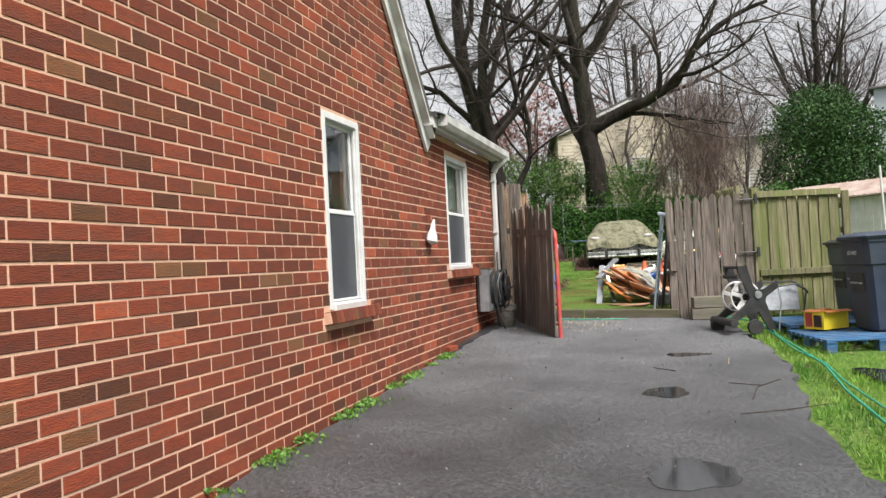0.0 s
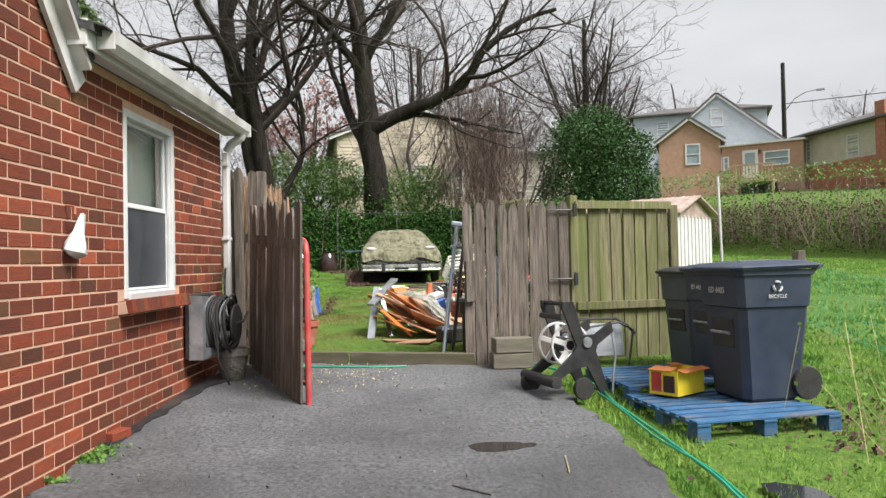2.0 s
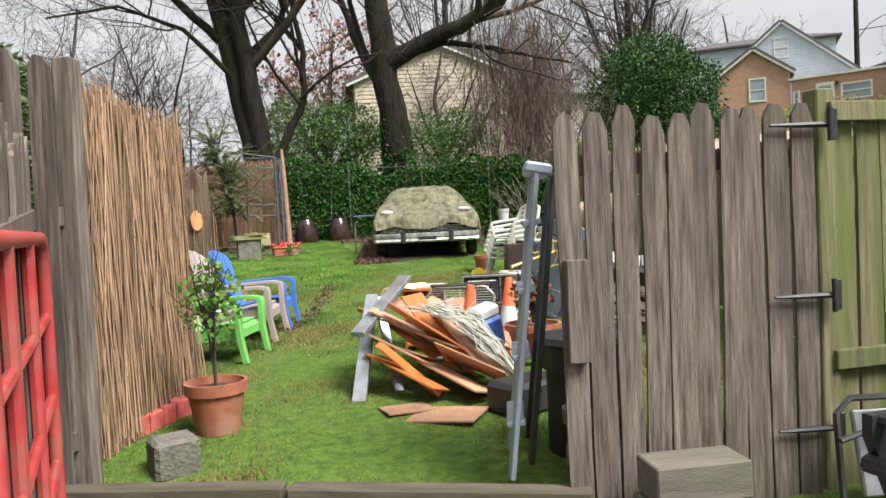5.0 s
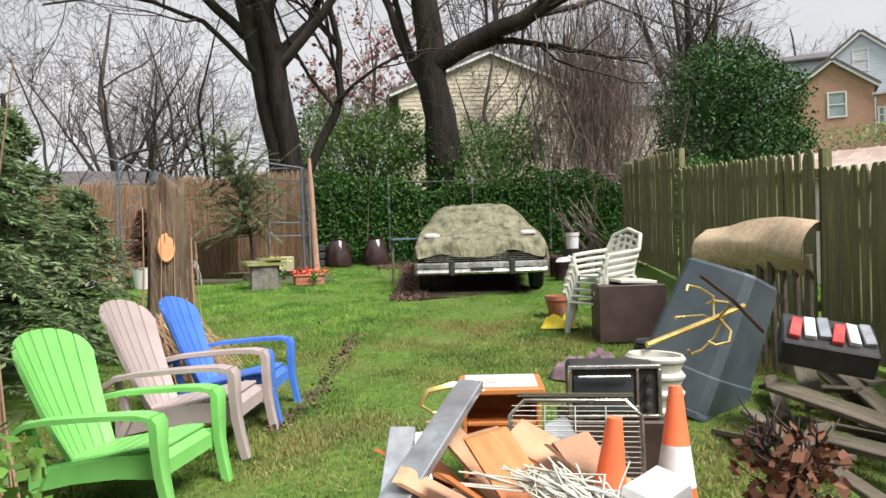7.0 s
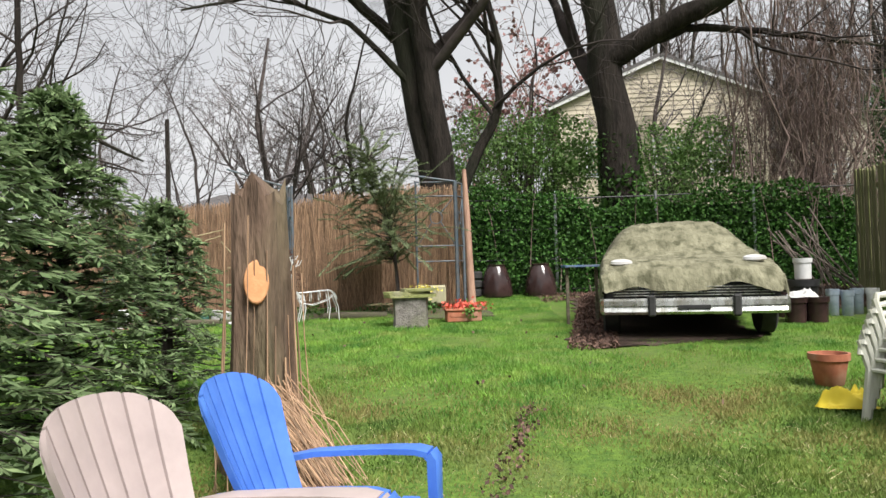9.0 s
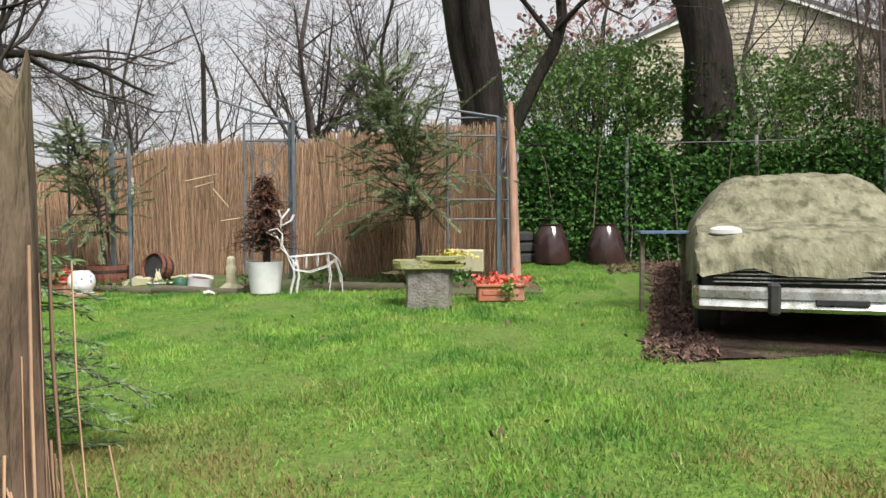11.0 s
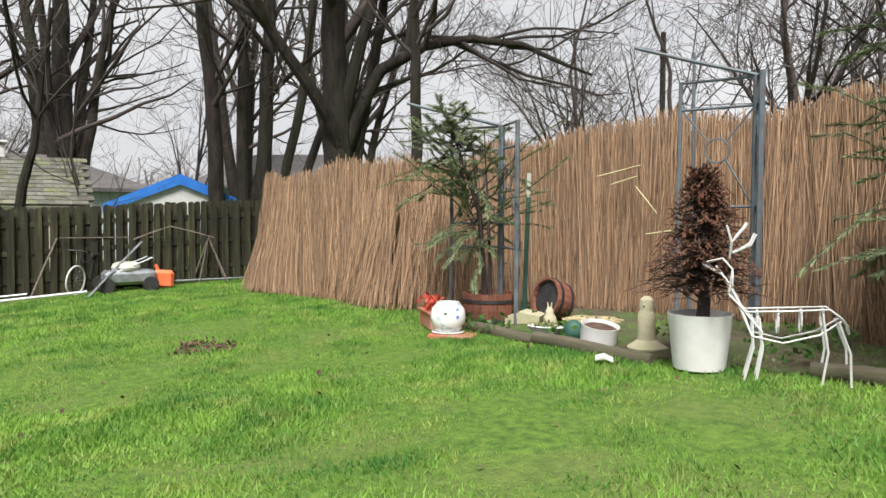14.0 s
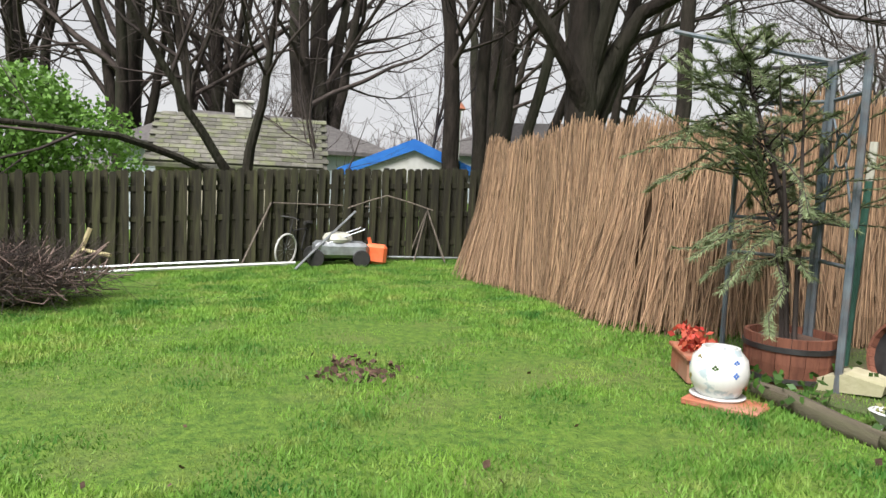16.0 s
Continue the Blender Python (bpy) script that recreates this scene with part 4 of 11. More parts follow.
# reeds
def reed_screen(name, label, line, h, n, seed, splay=0.12, foot=0.0, m=1, group=""):
    """A hanging mat of thin reeds along a line of (x, y); tops and feet uneven."""
    n = int(n * 1.5)
    rng = np.random.default_rng(seed)
    P = np.array(line, float)
    seg = np.r_[0, np.cumsum(np.linalg.norm(np.diff(P, axis=0), axis=1))]
    t = np.sort(rng.uniform(0, seg[-1], n))
    X, Y = np.interp(t, seg, P[:, 0]), np.interp(t, seg, P[:, 1])
    d = np.diff(P, axis=0)
    k = np.clip(np.searchsorted(seg, t) - 1, 0, len(d) - 1)
    T = d[k] / np.linalg.norm(d[k], axis=1)[:, None]
    N = np.stack([T[:, 1], -T[:, 0]], 1)
    off = rng.normal(0, 0.014, n)
    base = ground_z(X, Y) + rng.uniform(-0.02, 0.1, n) ** 1
    top = base + h + rng.normal(0, 0.035, n) + 0.05 * np.sin(t * 2.1 + seed) + 0.03 * np.sin(t * 5.3)
    lean = rng.normal(0, splay * 0.55, n) + 0.05 * np.sin(t * 1.7 + seed)
    r = rng.uniform(0.0022, 0.0052, n)
    ff = foot * (0.6 + 0.5 * np.sin(t * 1.3 + seed)) * rng.uniform(0.6, 1.2, n)
    V = np.zeros((n, 3, 3, 3))
    for i, (f, wob) in enumerate(((0.0, 0), (0.5, 1), (1.0, 0))):
        cx = X + N[:, 0] * (off + ff * (1 - f) ** 1.5) + T[:, 0] * lean * (f - 0.6) + rng.normal(0, 0.006, n) * wob
        cy = Y + N[:, 1] * (off + ff * (1 - f) ** 1.5) + T[:, 1] * lean * (f - 0.6) + rng.normal(0, 0.006, n) * wob
        cz = base + (top - base) * f
        for j in range(3):
            a = 2 * math.pi * j / 3
            V[:, i, j, 0] = cx + r * math.cos(a)
            V[:, i, j, 1] = cy + r * math.sin(a)
            V[:, i, j, 2] = cz
    idx = np.arange(n)[:, None] * 9
    F = []
    for i in range(2):
        for j in range(3):
            F.append(np.concatenate([idx + i * 3 + j, idx + i * 3 + (j + 1) % 3, idx + (i + 1) * 3 + (j + 1) % 3, idx + (i + 1) * 3 + j], 1))
    top_ob = thing(name, label, "reed screen", group=group)
    o = fast_mesh("reeds", V.reshape(-1, 3), np.concatenate(F), M_REED, top_ob)
    tagged(o, kind="stuff")
    # backing sheet, coloured darker than the reeds as the shade between them
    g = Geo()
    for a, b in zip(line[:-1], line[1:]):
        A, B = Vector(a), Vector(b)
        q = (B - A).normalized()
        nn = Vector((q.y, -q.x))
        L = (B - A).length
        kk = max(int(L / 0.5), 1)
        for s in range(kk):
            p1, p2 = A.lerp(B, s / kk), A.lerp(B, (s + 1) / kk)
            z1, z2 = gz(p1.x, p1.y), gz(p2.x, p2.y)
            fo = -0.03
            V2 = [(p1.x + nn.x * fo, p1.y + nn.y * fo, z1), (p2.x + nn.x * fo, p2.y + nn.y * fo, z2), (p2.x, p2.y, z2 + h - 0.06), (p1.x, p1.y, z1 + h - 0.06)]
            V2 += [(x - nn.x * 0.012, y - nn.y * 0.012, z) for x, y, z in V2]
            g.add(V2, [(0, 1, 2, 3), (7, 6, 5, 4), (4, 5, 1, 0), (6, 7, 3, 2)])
    g.obj("backing", M_REEDBACK, top_ob, "darker backing sheet painted as the shade between the reeds")
    return top_ob


RS = "reed screens round the yard"
reed_screen("reed_screen", "short golden brown reed screen tied up behind the open gate", [(0.98, 11.55), (1.2, 12.1), (1.47, 12.75)], 1.8, 420, 1, splay=0.25, foot=0.05, group=RS)
reed_screen("reed_screen", "leaning golden brown reed screen with frayed feet beside the lawn", [(-8.35, 26.45), (-6.6, 25.9), (-4.55, 25.6), (-3.6, 26.35)], 1.72, 1700, 2, splay=0.42, foot=0.34, group=RS)
reed_screen("reed_screen", "weathered reed screen behind the iron trellises", [(-3.9, 26.35), (-1.3, 26.02), (0.12, 25.93)], 1.85, 1500, 3, splay=0.24, foot=0.1, group=RS)
reed_screen("reed_screen", "weathered reed screen behind the young pine", [(0.05, 25.95), (1.5, 25.75), (2.6, 25.6)], 1.95, 1150, 4, splay=0.24, foot=0.08, group=RS)
reed_screen("reed_screen", "low bundle of fresh orange reeds standing behind the wire deer", [(0.5, 25.3), (1.25, 25.2)], 0.75, 260, 5, splay=0.2, foot=0.08, group=RS)
reed_screen("reed_screen", "weathered reed screen along the far edge of the lawn", [(-10.6, 27.9), (-9.2, 27.2), (-8.35, 26.6)], 1.1, 400, 6, splay=0.15, foot=0.08, group=RS)


# trees
def tubes_np(P, R, k=3):
    """P (n,m,3) centre lines, R (n,m) radii. Returns V, F of quads."""
    n, m = P.shape[:2]
    T = np.gradient(P, axis=1)
    T /= np.linalg.norm(T, axis=2)[..., None] + 1e-9
    ref = np.where(np.abs(T[..., 2:3]) < 0.9, np.array([0, 0, 1.0]), np.array([1.0, 0, 0]))
    U = np.cross(T, ref)
    U /= np.linalg.norm(U, axis=2)[..., None] + 1e-9
    W = np.cross(T, U)
    V = np.zeros((n, m, k, 3))
    for j in range(k):
        a = 2 * math.pi * j / k
        V[:, :, j] = P + R[..., None] * (math.cos(a) * U + math.sin(a) * W)
    idx = np.arange(n)[:, None] * (m * k)
    F = [np.concatenate([idx + i * k + j, idx + i * k + (j + 1) % k, idx + (i + 1) * k + (j + 1) % k, idx + (i + 1) * k + j], 1)
         for i in range(m - 1) for j in range(k)]
    return V.reshape(-1, 3), np.concatenate(F)


def resample(pts, m=6):
    P = np.array(pts, float)
    s = np.r_[0, np.cumsum(np.linalg.norm(np.diff(P, axis=0), axis=1))]
    t = np.linspace(0, s[-1], m)
    return np.stack([np.interp(t, s, P[:, i]) for i in range(3)], 1)


def spawn(P, R, c, rng, tlo=0.3, ang=(30, 65), ratio=(0.45, 0.8), up=0.08, wob=0.16, rr=0.6, m=6, droop=0.0, end=0.25):
    n, pm = P.shape[:2]
    P, R = np.repeat(P, c, 0), np.repeat(R, c, 0)
    N = n * c
    t = rng.uniform(tlo, 1.0, N) * (pm - 1)
    i = np.minimum(t.astype(int), pm - 2)
    f = (t - i)[:, None]
    ar = np.arange(N)
    base = P[ar, i] * (1 - f) + P[ar, i + 1] * f
    tan = P[ar, i + 1] - P[ar, i]
    tan /= np.linalg.norm(tan, axis=1)[:, None] + 1e-9
    L = np.linalg.norm(np.diff(P, axis=1), axis=2).sum(1)
    per = rng.normal(size=(N, 3))
    per -= tan * (per * tan).sum(1)[:, None]
    per /= np.linalg.norm(per, axis=1)[:, None]
    a = np.radians(rng.uniform(*ang, N))[:, None]
    d = tan * np.cos(a) + per * np.sin(a)
    ln = L * rng.uniform(*ratio, N) * (1.15 - 0.45 * t / (pm - 1))
    r0 = (R[ar, i] * (1 - f[:, 0]) + R[ar, i + 1] * f[:, 0]) * rr
    Q = np.zeros((N, m, 3))
    Q[:, 0] = base
    for s in range(1, m):
        d = d + rng.normal(size=(N, 3)) * wob
        d[:, 2] += up - droop * s / m
        d /= np.linalg.norm(d, axis=1)[:, None]
        Q[:, s] = Q[:, s - 1] + d * (ln / (m - 1))[:, None]
    return Q, r0[:, None] * np.linspace(1, end, m)[None, :]


def bare_tree(name, label, at, limbs, levels, seed, mat_b=None, mat_t=None, rmin=0.004, buds=None, group="", turn=0.0, droop=0.0, ivy=0.0):
    """limbs: list of (points, r0, r1) round the base; levels: numbers of children per level."""
    rng = np.random.default_rng(seed)
    ob = thing(name, label, "tree", pose(at[0], at[1], gz(*at) - 0.15, 0, 0, turn), group)
    g = Geo()
    P, R = [], []
    for j, (pts, r0, r1) in enumerate(limbs):
        q = resample(pts, 14)
        q[1:-1] += rng.normal(0, 0.03, (12, 3)) * min(1, r0 * 4)
        rad = np.linspace(r0, r1, 14)
        if pts[0][2] <= 0.01:
            rad[0] *= 1.45
            rad[1] *= 1.1
        g.tube(q, rad, k=12 if r0 > 0.15 else 8)
        P.append(resample(q, 6))
        R.append(np.interp(np.linspace(0, 13, 6), range(14), rad))
    for v in range(len(g.V)):
        x, y, z = g.V[v]
        s = 1 + 0.05 * math.sin(x * 23 + z * 3) * math.cos(y * 21 - z * 2)
        g.V[v] = (x * 1.0 + 0.01 * math.sin(z * 9), y + 0.01 * math.cos(z * 8), z)
    g.obj("trunk", mat_b or M_BARK, ob, smooth=True)
    P, R = np.array(P), np.array(R)
    V1, F1, off = [], [], 0
    cur, cr = P, R
    allP = []
    for li, (c, rat, wob, k, m) in enumerate(levels):
        cur, cr = spawn(cur, cr, c, rng, tlo=0.3 if li == 0 else 0.15, ratio=rat, wob=wob, rr=0.55 if li == 0 else 0.6, m=m, up=0.07, droop=droop * li)
        cr = np.maximum(cr, rmin)
        V, F = tubes_np(cur, cr, k)
        V1.append(V)
        F1.append(F + off)
        off += len(V)
        allP.append(cur)
    crown = fast_mesh("crown", np.concatenate(V1), np.concatenate(F1), mat_t or M_TWIG, ob)
    tagged(crown, "bare crooked branches and fine twigs", kind="stuff")
    if buds is not None:
        pts = allP[-1][:, 1:].reshape(-1, 3)
        pts = pts[rng.random(len(pts)) < buds[1]]
        V, F = scatter(pts + rng.normal(0, 0.05, pts.shape), buds[2], rng)
        tagged(fast_mesh("bud", V, F, buds[0], ob), kind="stuff")
    if ivy:
        n = 2500
        z = rng.uniform(0.2, ivy, n)
        a = rng.uniform(0, 6.28, n)
        q = resample(limbs[0][0], 30)
        cx, cy = np.interp(z, q[:, 2], q[:, 0]), np.interp(z, q[:, 2], q[:, 1])
        r = limbs[0][1] * (1 - 0.3 * z / ivy) * 1.1 + rng.uniform(0, 0.12, n) * (1.2 - z / ivy)
        V, F = scatter(np.stack([cx + r * np.cos(a), cy + r * np.sin(a), z], 1), 0.13, rng)
        tagged(fast_mesh("ivy", V, F, M_LEAF, ob), "green ivy climbing the trunk", kind="stuff")
    return ob


LV_HERO = [(7, (0.5, 0.8), 0.17, 5, 6), (5, (0.45, 0.8), 0.2, 4, 6), (5, (0.4, 0.75), 0.22, 3, 5), (3, (0.5, 0.9), 0.22, 3, 4)]
LV_MID = [(6, (0.4, 0.7), 0.15, 4, 6), (4, (0.4, 0.7), 0.18, 3, 5), (4, (0.4, 0.7), 0.2, 3, 4)]

bare_tree("bare_tree", "dark leaning twin-stemmed bare tree behind the reed screen", (2.35, 28.4),
          [([(0, 0, 0), (-0.1, 0, 1.6), (-0.36, 0.05, 3.6), (-0.8, 0.1, 5.6), (-1.15, 0.2, 7.5), (-1.5, 0.5, 12.5)], 0.4, 0.17),
           ([(0.05, -0.1, 0.6), (-0.05, -0.2, 2.6), (-0.3, -0.22, 4.6), (-0.6, -0.3, 6.2), (-0.5, -0.5, 8.5), (0.2, -0.8, 12.0)], 0.3, 0.1),
           ([(0.1, 0, 1.8), (0.6, 0.1, 3.0), (1.15, 0.1, 4.0), (1.15, 0, 5.2), (0.9, -0.2, 6.6), (1.7, -0.4, 8.2)], 0.13, 0.04),
           ([(-1.0, 0.2, 5.6), (-2.2, -0.6, 6.6), (-3.8, -1.5, 7.0), (-5.6, -2.2, 7.6)], 0.13, 0.03),
           ([(-0.5, 0.1, 4.4), (-1.8, -0.8, 5.6), (-3.2, -1.8, 5.9), (-4.6, -2.5, 5.4)], 0.08, 0.02),
           ([(-0.5, -0.3, 6.2), (0.8, -1.2, 7.2), (2.2, -2.0, 7.4), (3.6, -2.6, 7.0)], 0.08, 0.02)], LV_HERO, 11)
bare_tree("bare_tree", "huge dark bare tree with ivied foot and crooked limb", (6.15, 28.6),
          [([(0, 0, 0), (-0.05, 0, 2.0), (-0.25, 0, 4.0), (-0.45, 0.1, 6.0), (-0.6, 0.2, 8.5), (-0.9, 0.3, 12)], 0.48, 0.22),
           ([(-0.4, 0, 4.9), (0.6, -0.4, 5.5), (1.7, -1.0, 5.9), (2.7, -1.5, 6.4), (3.1, -1.9, 7.3), (4.3, -2.3, 8.4), (5.6, -2.6, 8.8)], 0.27, 0.06),
           ([(0.2, -0.1, 5.2), (1.3, -0.5, 5.5), (2.6, -0.8, 5.3), (3.8, -1.0, 5.0), (4.8, -1.2, 4.8)], 0.11, 0.025),
           ([(-0.5, 0.1, 6.8), (-1.6, -0.7, 8.0), (-2.8, -1.4, 8.8), (-4.2, -2.2, 9.0)], 0.17, 0.04),
           ([(-0.4, 0.1, 7.4), (0.4, -0.6, 9.0), (1.2, -1.0, 10.5), (1.5, -1.3, 12.5)], 0.16, 0.05)], LV_HERO, 12, ivy=3.4)
_u = Vector((0.62, 0.785))


def in_row(pts):
    """Limb points given as distance along the row of trees, height, and depth."""
    return [(_u.x * u - _u.y * d, _u.y * u + _u.x * d, z) for u, z, d in pts]


bare_tree("bare_tree", "massive dark many-limbed bare tree behind the leaning reed screen", (-9.0, 28.5),
          [(in_row([(0, 0, 0), (0, 2.0, 0), (-0.02, 4.0, 0), (-0.05, 6.5, 0), (0.1, 10.5, 0)]), 0.3, 0.14),
           (in_row([(0.1, 2.2, 0), (0.0, 2.9, -0.3), (-0.45, 3.55, -0.5), (-1.0, 4.3, -0.6), (-1.6, 5.1, -0.7), (-2.7, 6.6, -0.8), (-3.6, 8.6, -0.9)]), 0.14, 0.05),
           (in_row([(0.1, 2.4, 0), (0.45, 3.4, 0.1), (0.95, 4.1, 0.1), (1.6, 4.5, -0.1), (2.6, 4.6, -0.5), (3.5, 4.45, -0.8), (4.6, 3.9, -1.2)]), 0.16, 0.025),
           (in_row([(0.2, 2.0, 0.1), (0.5, 3.0, 0.3), (0.85, 4.6, 0.5), (1.1, 6.4, 0.6), (1.5, 9, 0.8)]), 0.13, 0.05),
           (in_row([(0.05, 2.8, 0), (0.4, 4.2, -0.2), (0.8, 6.0, -0.3), (1.0, 8.5, -0.4)]), 0.14, 0.05),
           (in_row([(0.5, 3.5, 0), (1.2, 3.9, 0.4), (2.0, 4.2, 0.8), (3.0, 4.9, 1.0)]), 0.06, 0.02),
           (in_row([(-0.05, 6.0, 0), (-1.0, 7.0, 0.5), (-2.0, 7.6, 0.8), (-3.4, 7.8, 1.2)]), 0.1, 0.03)], LV_HERO, 13)
bare_tree("bare_tree", "row of dark straight stems rising from one stool beyond the reeds", (-14.9, 30.4),
          [(in_row([(-0.35, 0, 0), (-0.5, 2.0, 0), (-0.75, 5.0, 0.1), (-1.0, 9, 0.1), (-1.3, 13, 0)]), 0.22, 0.1),
           (in_row([(0.1, 0, 0.2), (0.1, 3.0, 0.2), (0.12, 7.0, 0.2), (0.3, 13, 0.3)]), 0.18, 0.09),
           (in_row([(0.55, 0, 0), (0.65, 3.0, 0), (0.85, 7.0, 0.1), (1.0, 13, 0.1)]), 0.22, 0.1),
           (in_row([(0.9, 0, 0.3), (1.2, 2.5, 0.3), (1.6, 4.4, 0.3), (2.0, 7.5, 0.3), (2.6, 12, 0.2)]), 0.15, 0.07),
           (in_row([(1.1, 0, -0.2), (1.7, 2.4, -0.2), (2.4, 4.4, -0.3), (3.2, 7.0, -0.3), (4.2, 11, -0.3)]), 0.13, 0.05),
           (in_row([(0.9, 5.5, 0), (0.0, 6.6, -0.5), (-1.4, 7.6, -0.9), (-3.0, 8.0, -1.2)]), 0.08, 0.03)],
          [(5, (0.2, 0.4), 0.17, 4, 6), (5, (0.35, 0.7), 0.2, 3, 5), (4, (0.4, 0.7), 0.22, 3, 4)], 14)
bare_tree("bare_tree", "slim mossy sapling standing behind the barrel conifer", (-6.0, 27.4),
          [([(0, 0, 0), (0.03, 0, 2.0), (0.0, 0.03, 4.0), (-0.08, 0, 7.5)], 0.1, 0.05),
           ([(0.0, 0, 4.2), (0.5, 0.3, 5.4), (0.8, 0.5, 7.0)], 0.04, 0.015)], [(5, (0.25, 0.5), 0.17, 3, 6), (4, (0.35, 0.7), 0.2, 3, 5)], 15)


def vase_limbs(rng, h, r, n=4, spread=1.6, base=0.6):
    """Stems that part near the ground and rise steeply side by side."""
    out = [([(0, 0, 0), (0.05, 0, base), (0.1, 0.05, h * 0.4), (0.2, 0.1, h)], r, r * 0.35)]
    for i in range(n):
        a = 2 * math.pi * (i + rng.random() * 0.6) / n
        s = spread * rng.uniform(0.6, 1.2)
        c_, s_ = math.cos(a), math.sin(a)
        out.append(([(0.1 * c_, 0.1 * s_, base * rng.uniform(0.3, 1.0)), (s * 0.3 * c_, s * 0.3 * s_, h * 0.22), (s * 0.55 * c_, s * 0.55 * s_, h * 0.5), (s * c_, s * s_, h * rng.uniform(0.8, 1.0))],
                    r * rng.uniform(0.5, 0.75), r * 0.16))
    return out


def simple_limbs(rng, h, r, n=4, spread=2.2, fork=0.3):
    out = [([(0, 0, 0), (rng.normal() * 0.1, rng.normal() * 0.1, h * 0.3), (rng.normal() * 0.3, rng.normal() * 0.3, h * 0.65), (rng.normal() * 0.6, rng.normal() * 0.6, h)], r, r * 0.25)]
    for i in range(n):
        a = 2 * math.pi * (i + rng.random() * 0.7) / n
        z = h * rng.uniform(fork, fork + 0.22)
        s = spread * rng.uniform(0.6, 1.1)
        out.append(([(0, 0, z), (s * 0.3 * math.cos(a), s * 0.3 * math.sin(a), z + h * 0.13), (s * 0.65 * math.cos(a), s * 0.65 * math.sin(a), z + h * 0.32),
                     (s * math.cos(a), s * math.sin(a), z + h * rng.uniform(0.45, 0.6))], r * rng.uniform(0.4, 0.6), r * 0.1))
    return out


def copies(src, spots, h=None):
    rng = random.Random(7)
    for x, y, s in spots:
        o = copy_thing(src, pose(x, y, gz(x, y) - 0.15, 0, 0, rng.uniform(0, 360)))
        o.scale = (s, s, s * rng.uniform(0.9, 1.15))


GT = "bare trees in the distance"
rr_ = np.random.default_rng(5)
tA = bare_tree("bare_tree", "tall bare grey-brown tree beyond the yards", (-26.0, 30.6), vase_limbs(rr_, 14, 0.46, 4, 2.4), LV_MID, 31, mat_b=M_BARK, mat_t=M_TWIG, rmin=0.009, group=GT)
tB = bare_tree("bare_tree", "tall bare grey-brown tree beyond the yards", (-29.2, 27.8), vase_limbs(rr_, 13, 0.36, 5, 3.0), LV_MID, 32, mat_b=M_BARK, mat_t=M_TWIG, rmin=0.009, group=GT)
tC = bare_tree("bare_tree", "bushy bare tree in the distance, fine twigs paled for haze", (-5.0, 44.0), simple_limbs(rr_, 10, 0.2, 6, 3.4, 0.12), LV_MID, 33, mat_b=M_TWIG, mat_t=M_TWIG_FAR, rmin=0.011, group=GT)
tD = bare_tree("bare_tree", "slender bare sapling thicket behind the screens", (0.2, 31.5), simple_limbs(rr_, 6.5, 0.07, 4, 1.6, 0.1),
               [(6, (0.45, 0.75), 0.12, 3, 5), (5, (0.45, 0.75), 0.16, 3, 4)], 34, mat_b=M_TWIG, mat_t=M_TWIG, rmin=0.004, group=GT)
copies(tA, [(-31.6, 25.2, 1.0), (-36, 21.5, 1.0), (-26, 10, 1.0), (15, 56, 1.0), (-30, 41, 1.0)])
copies(tB, [(-22.5, 41, 0.95), (-30, 14, 1.0), (34, 66, 1.35), (38, 70, 1.1)])
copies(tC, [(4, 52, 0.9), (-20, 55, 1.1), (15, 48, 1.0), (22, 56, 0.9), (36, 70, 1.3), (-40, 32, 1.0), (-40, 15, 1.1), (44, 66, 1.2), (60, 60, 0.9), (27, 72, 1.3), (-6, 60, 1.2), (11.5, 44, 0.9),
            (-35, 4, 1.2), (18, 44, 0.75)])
copies(tD, [(-1.5, 30.5, 0.85), (-4.5, 33, 1.0), (11, 31, 0.9), (12.5, 33.5, 0.9), (-8.5, 37, 1.1), (-17, 27.5, 0.8), (-18, 31, 0.9), (13.5, 31, 0.7), (-2, 39, 1.1)])
bare_tree("bare_tree", "distant tree hazed with dusky red spring buds", (6.6, 52.0), simple_limbs(rr_, 10.5, 0.22, 7, 4.2, 0.15), LV_MID, 35, mat_b=M_TWIG, mat_t=M_VINE, rmin=0.01, buds=(M_BUDS, 1.0, 0.28))
bare_tree("bare_tree", "small crooked bare tree with a low limb over the back fence", (-13.9, 24.7),
          [([(0, 0, 0), (0.05, 0, 1.6), (0.4, 0.2, 3.0), (0.8, 0.4, 5.5)], 0.13, 0.04),
           ([(0, 0, 1.2), (0.2, -0.8, 2.3), (0.4, -2.0, 4.2), (0.5, -3.2, 6.4)], 0.1, 0.03),
           ([(0.05, 0, 1.3), (0.5, -0.9, 1.75), (0.9, -2.2, 2.15), (1.1, -4.2, 2.3), (1.3, -6.5, 2.7)], 0.08, 0.02)], LV_MID, 36)

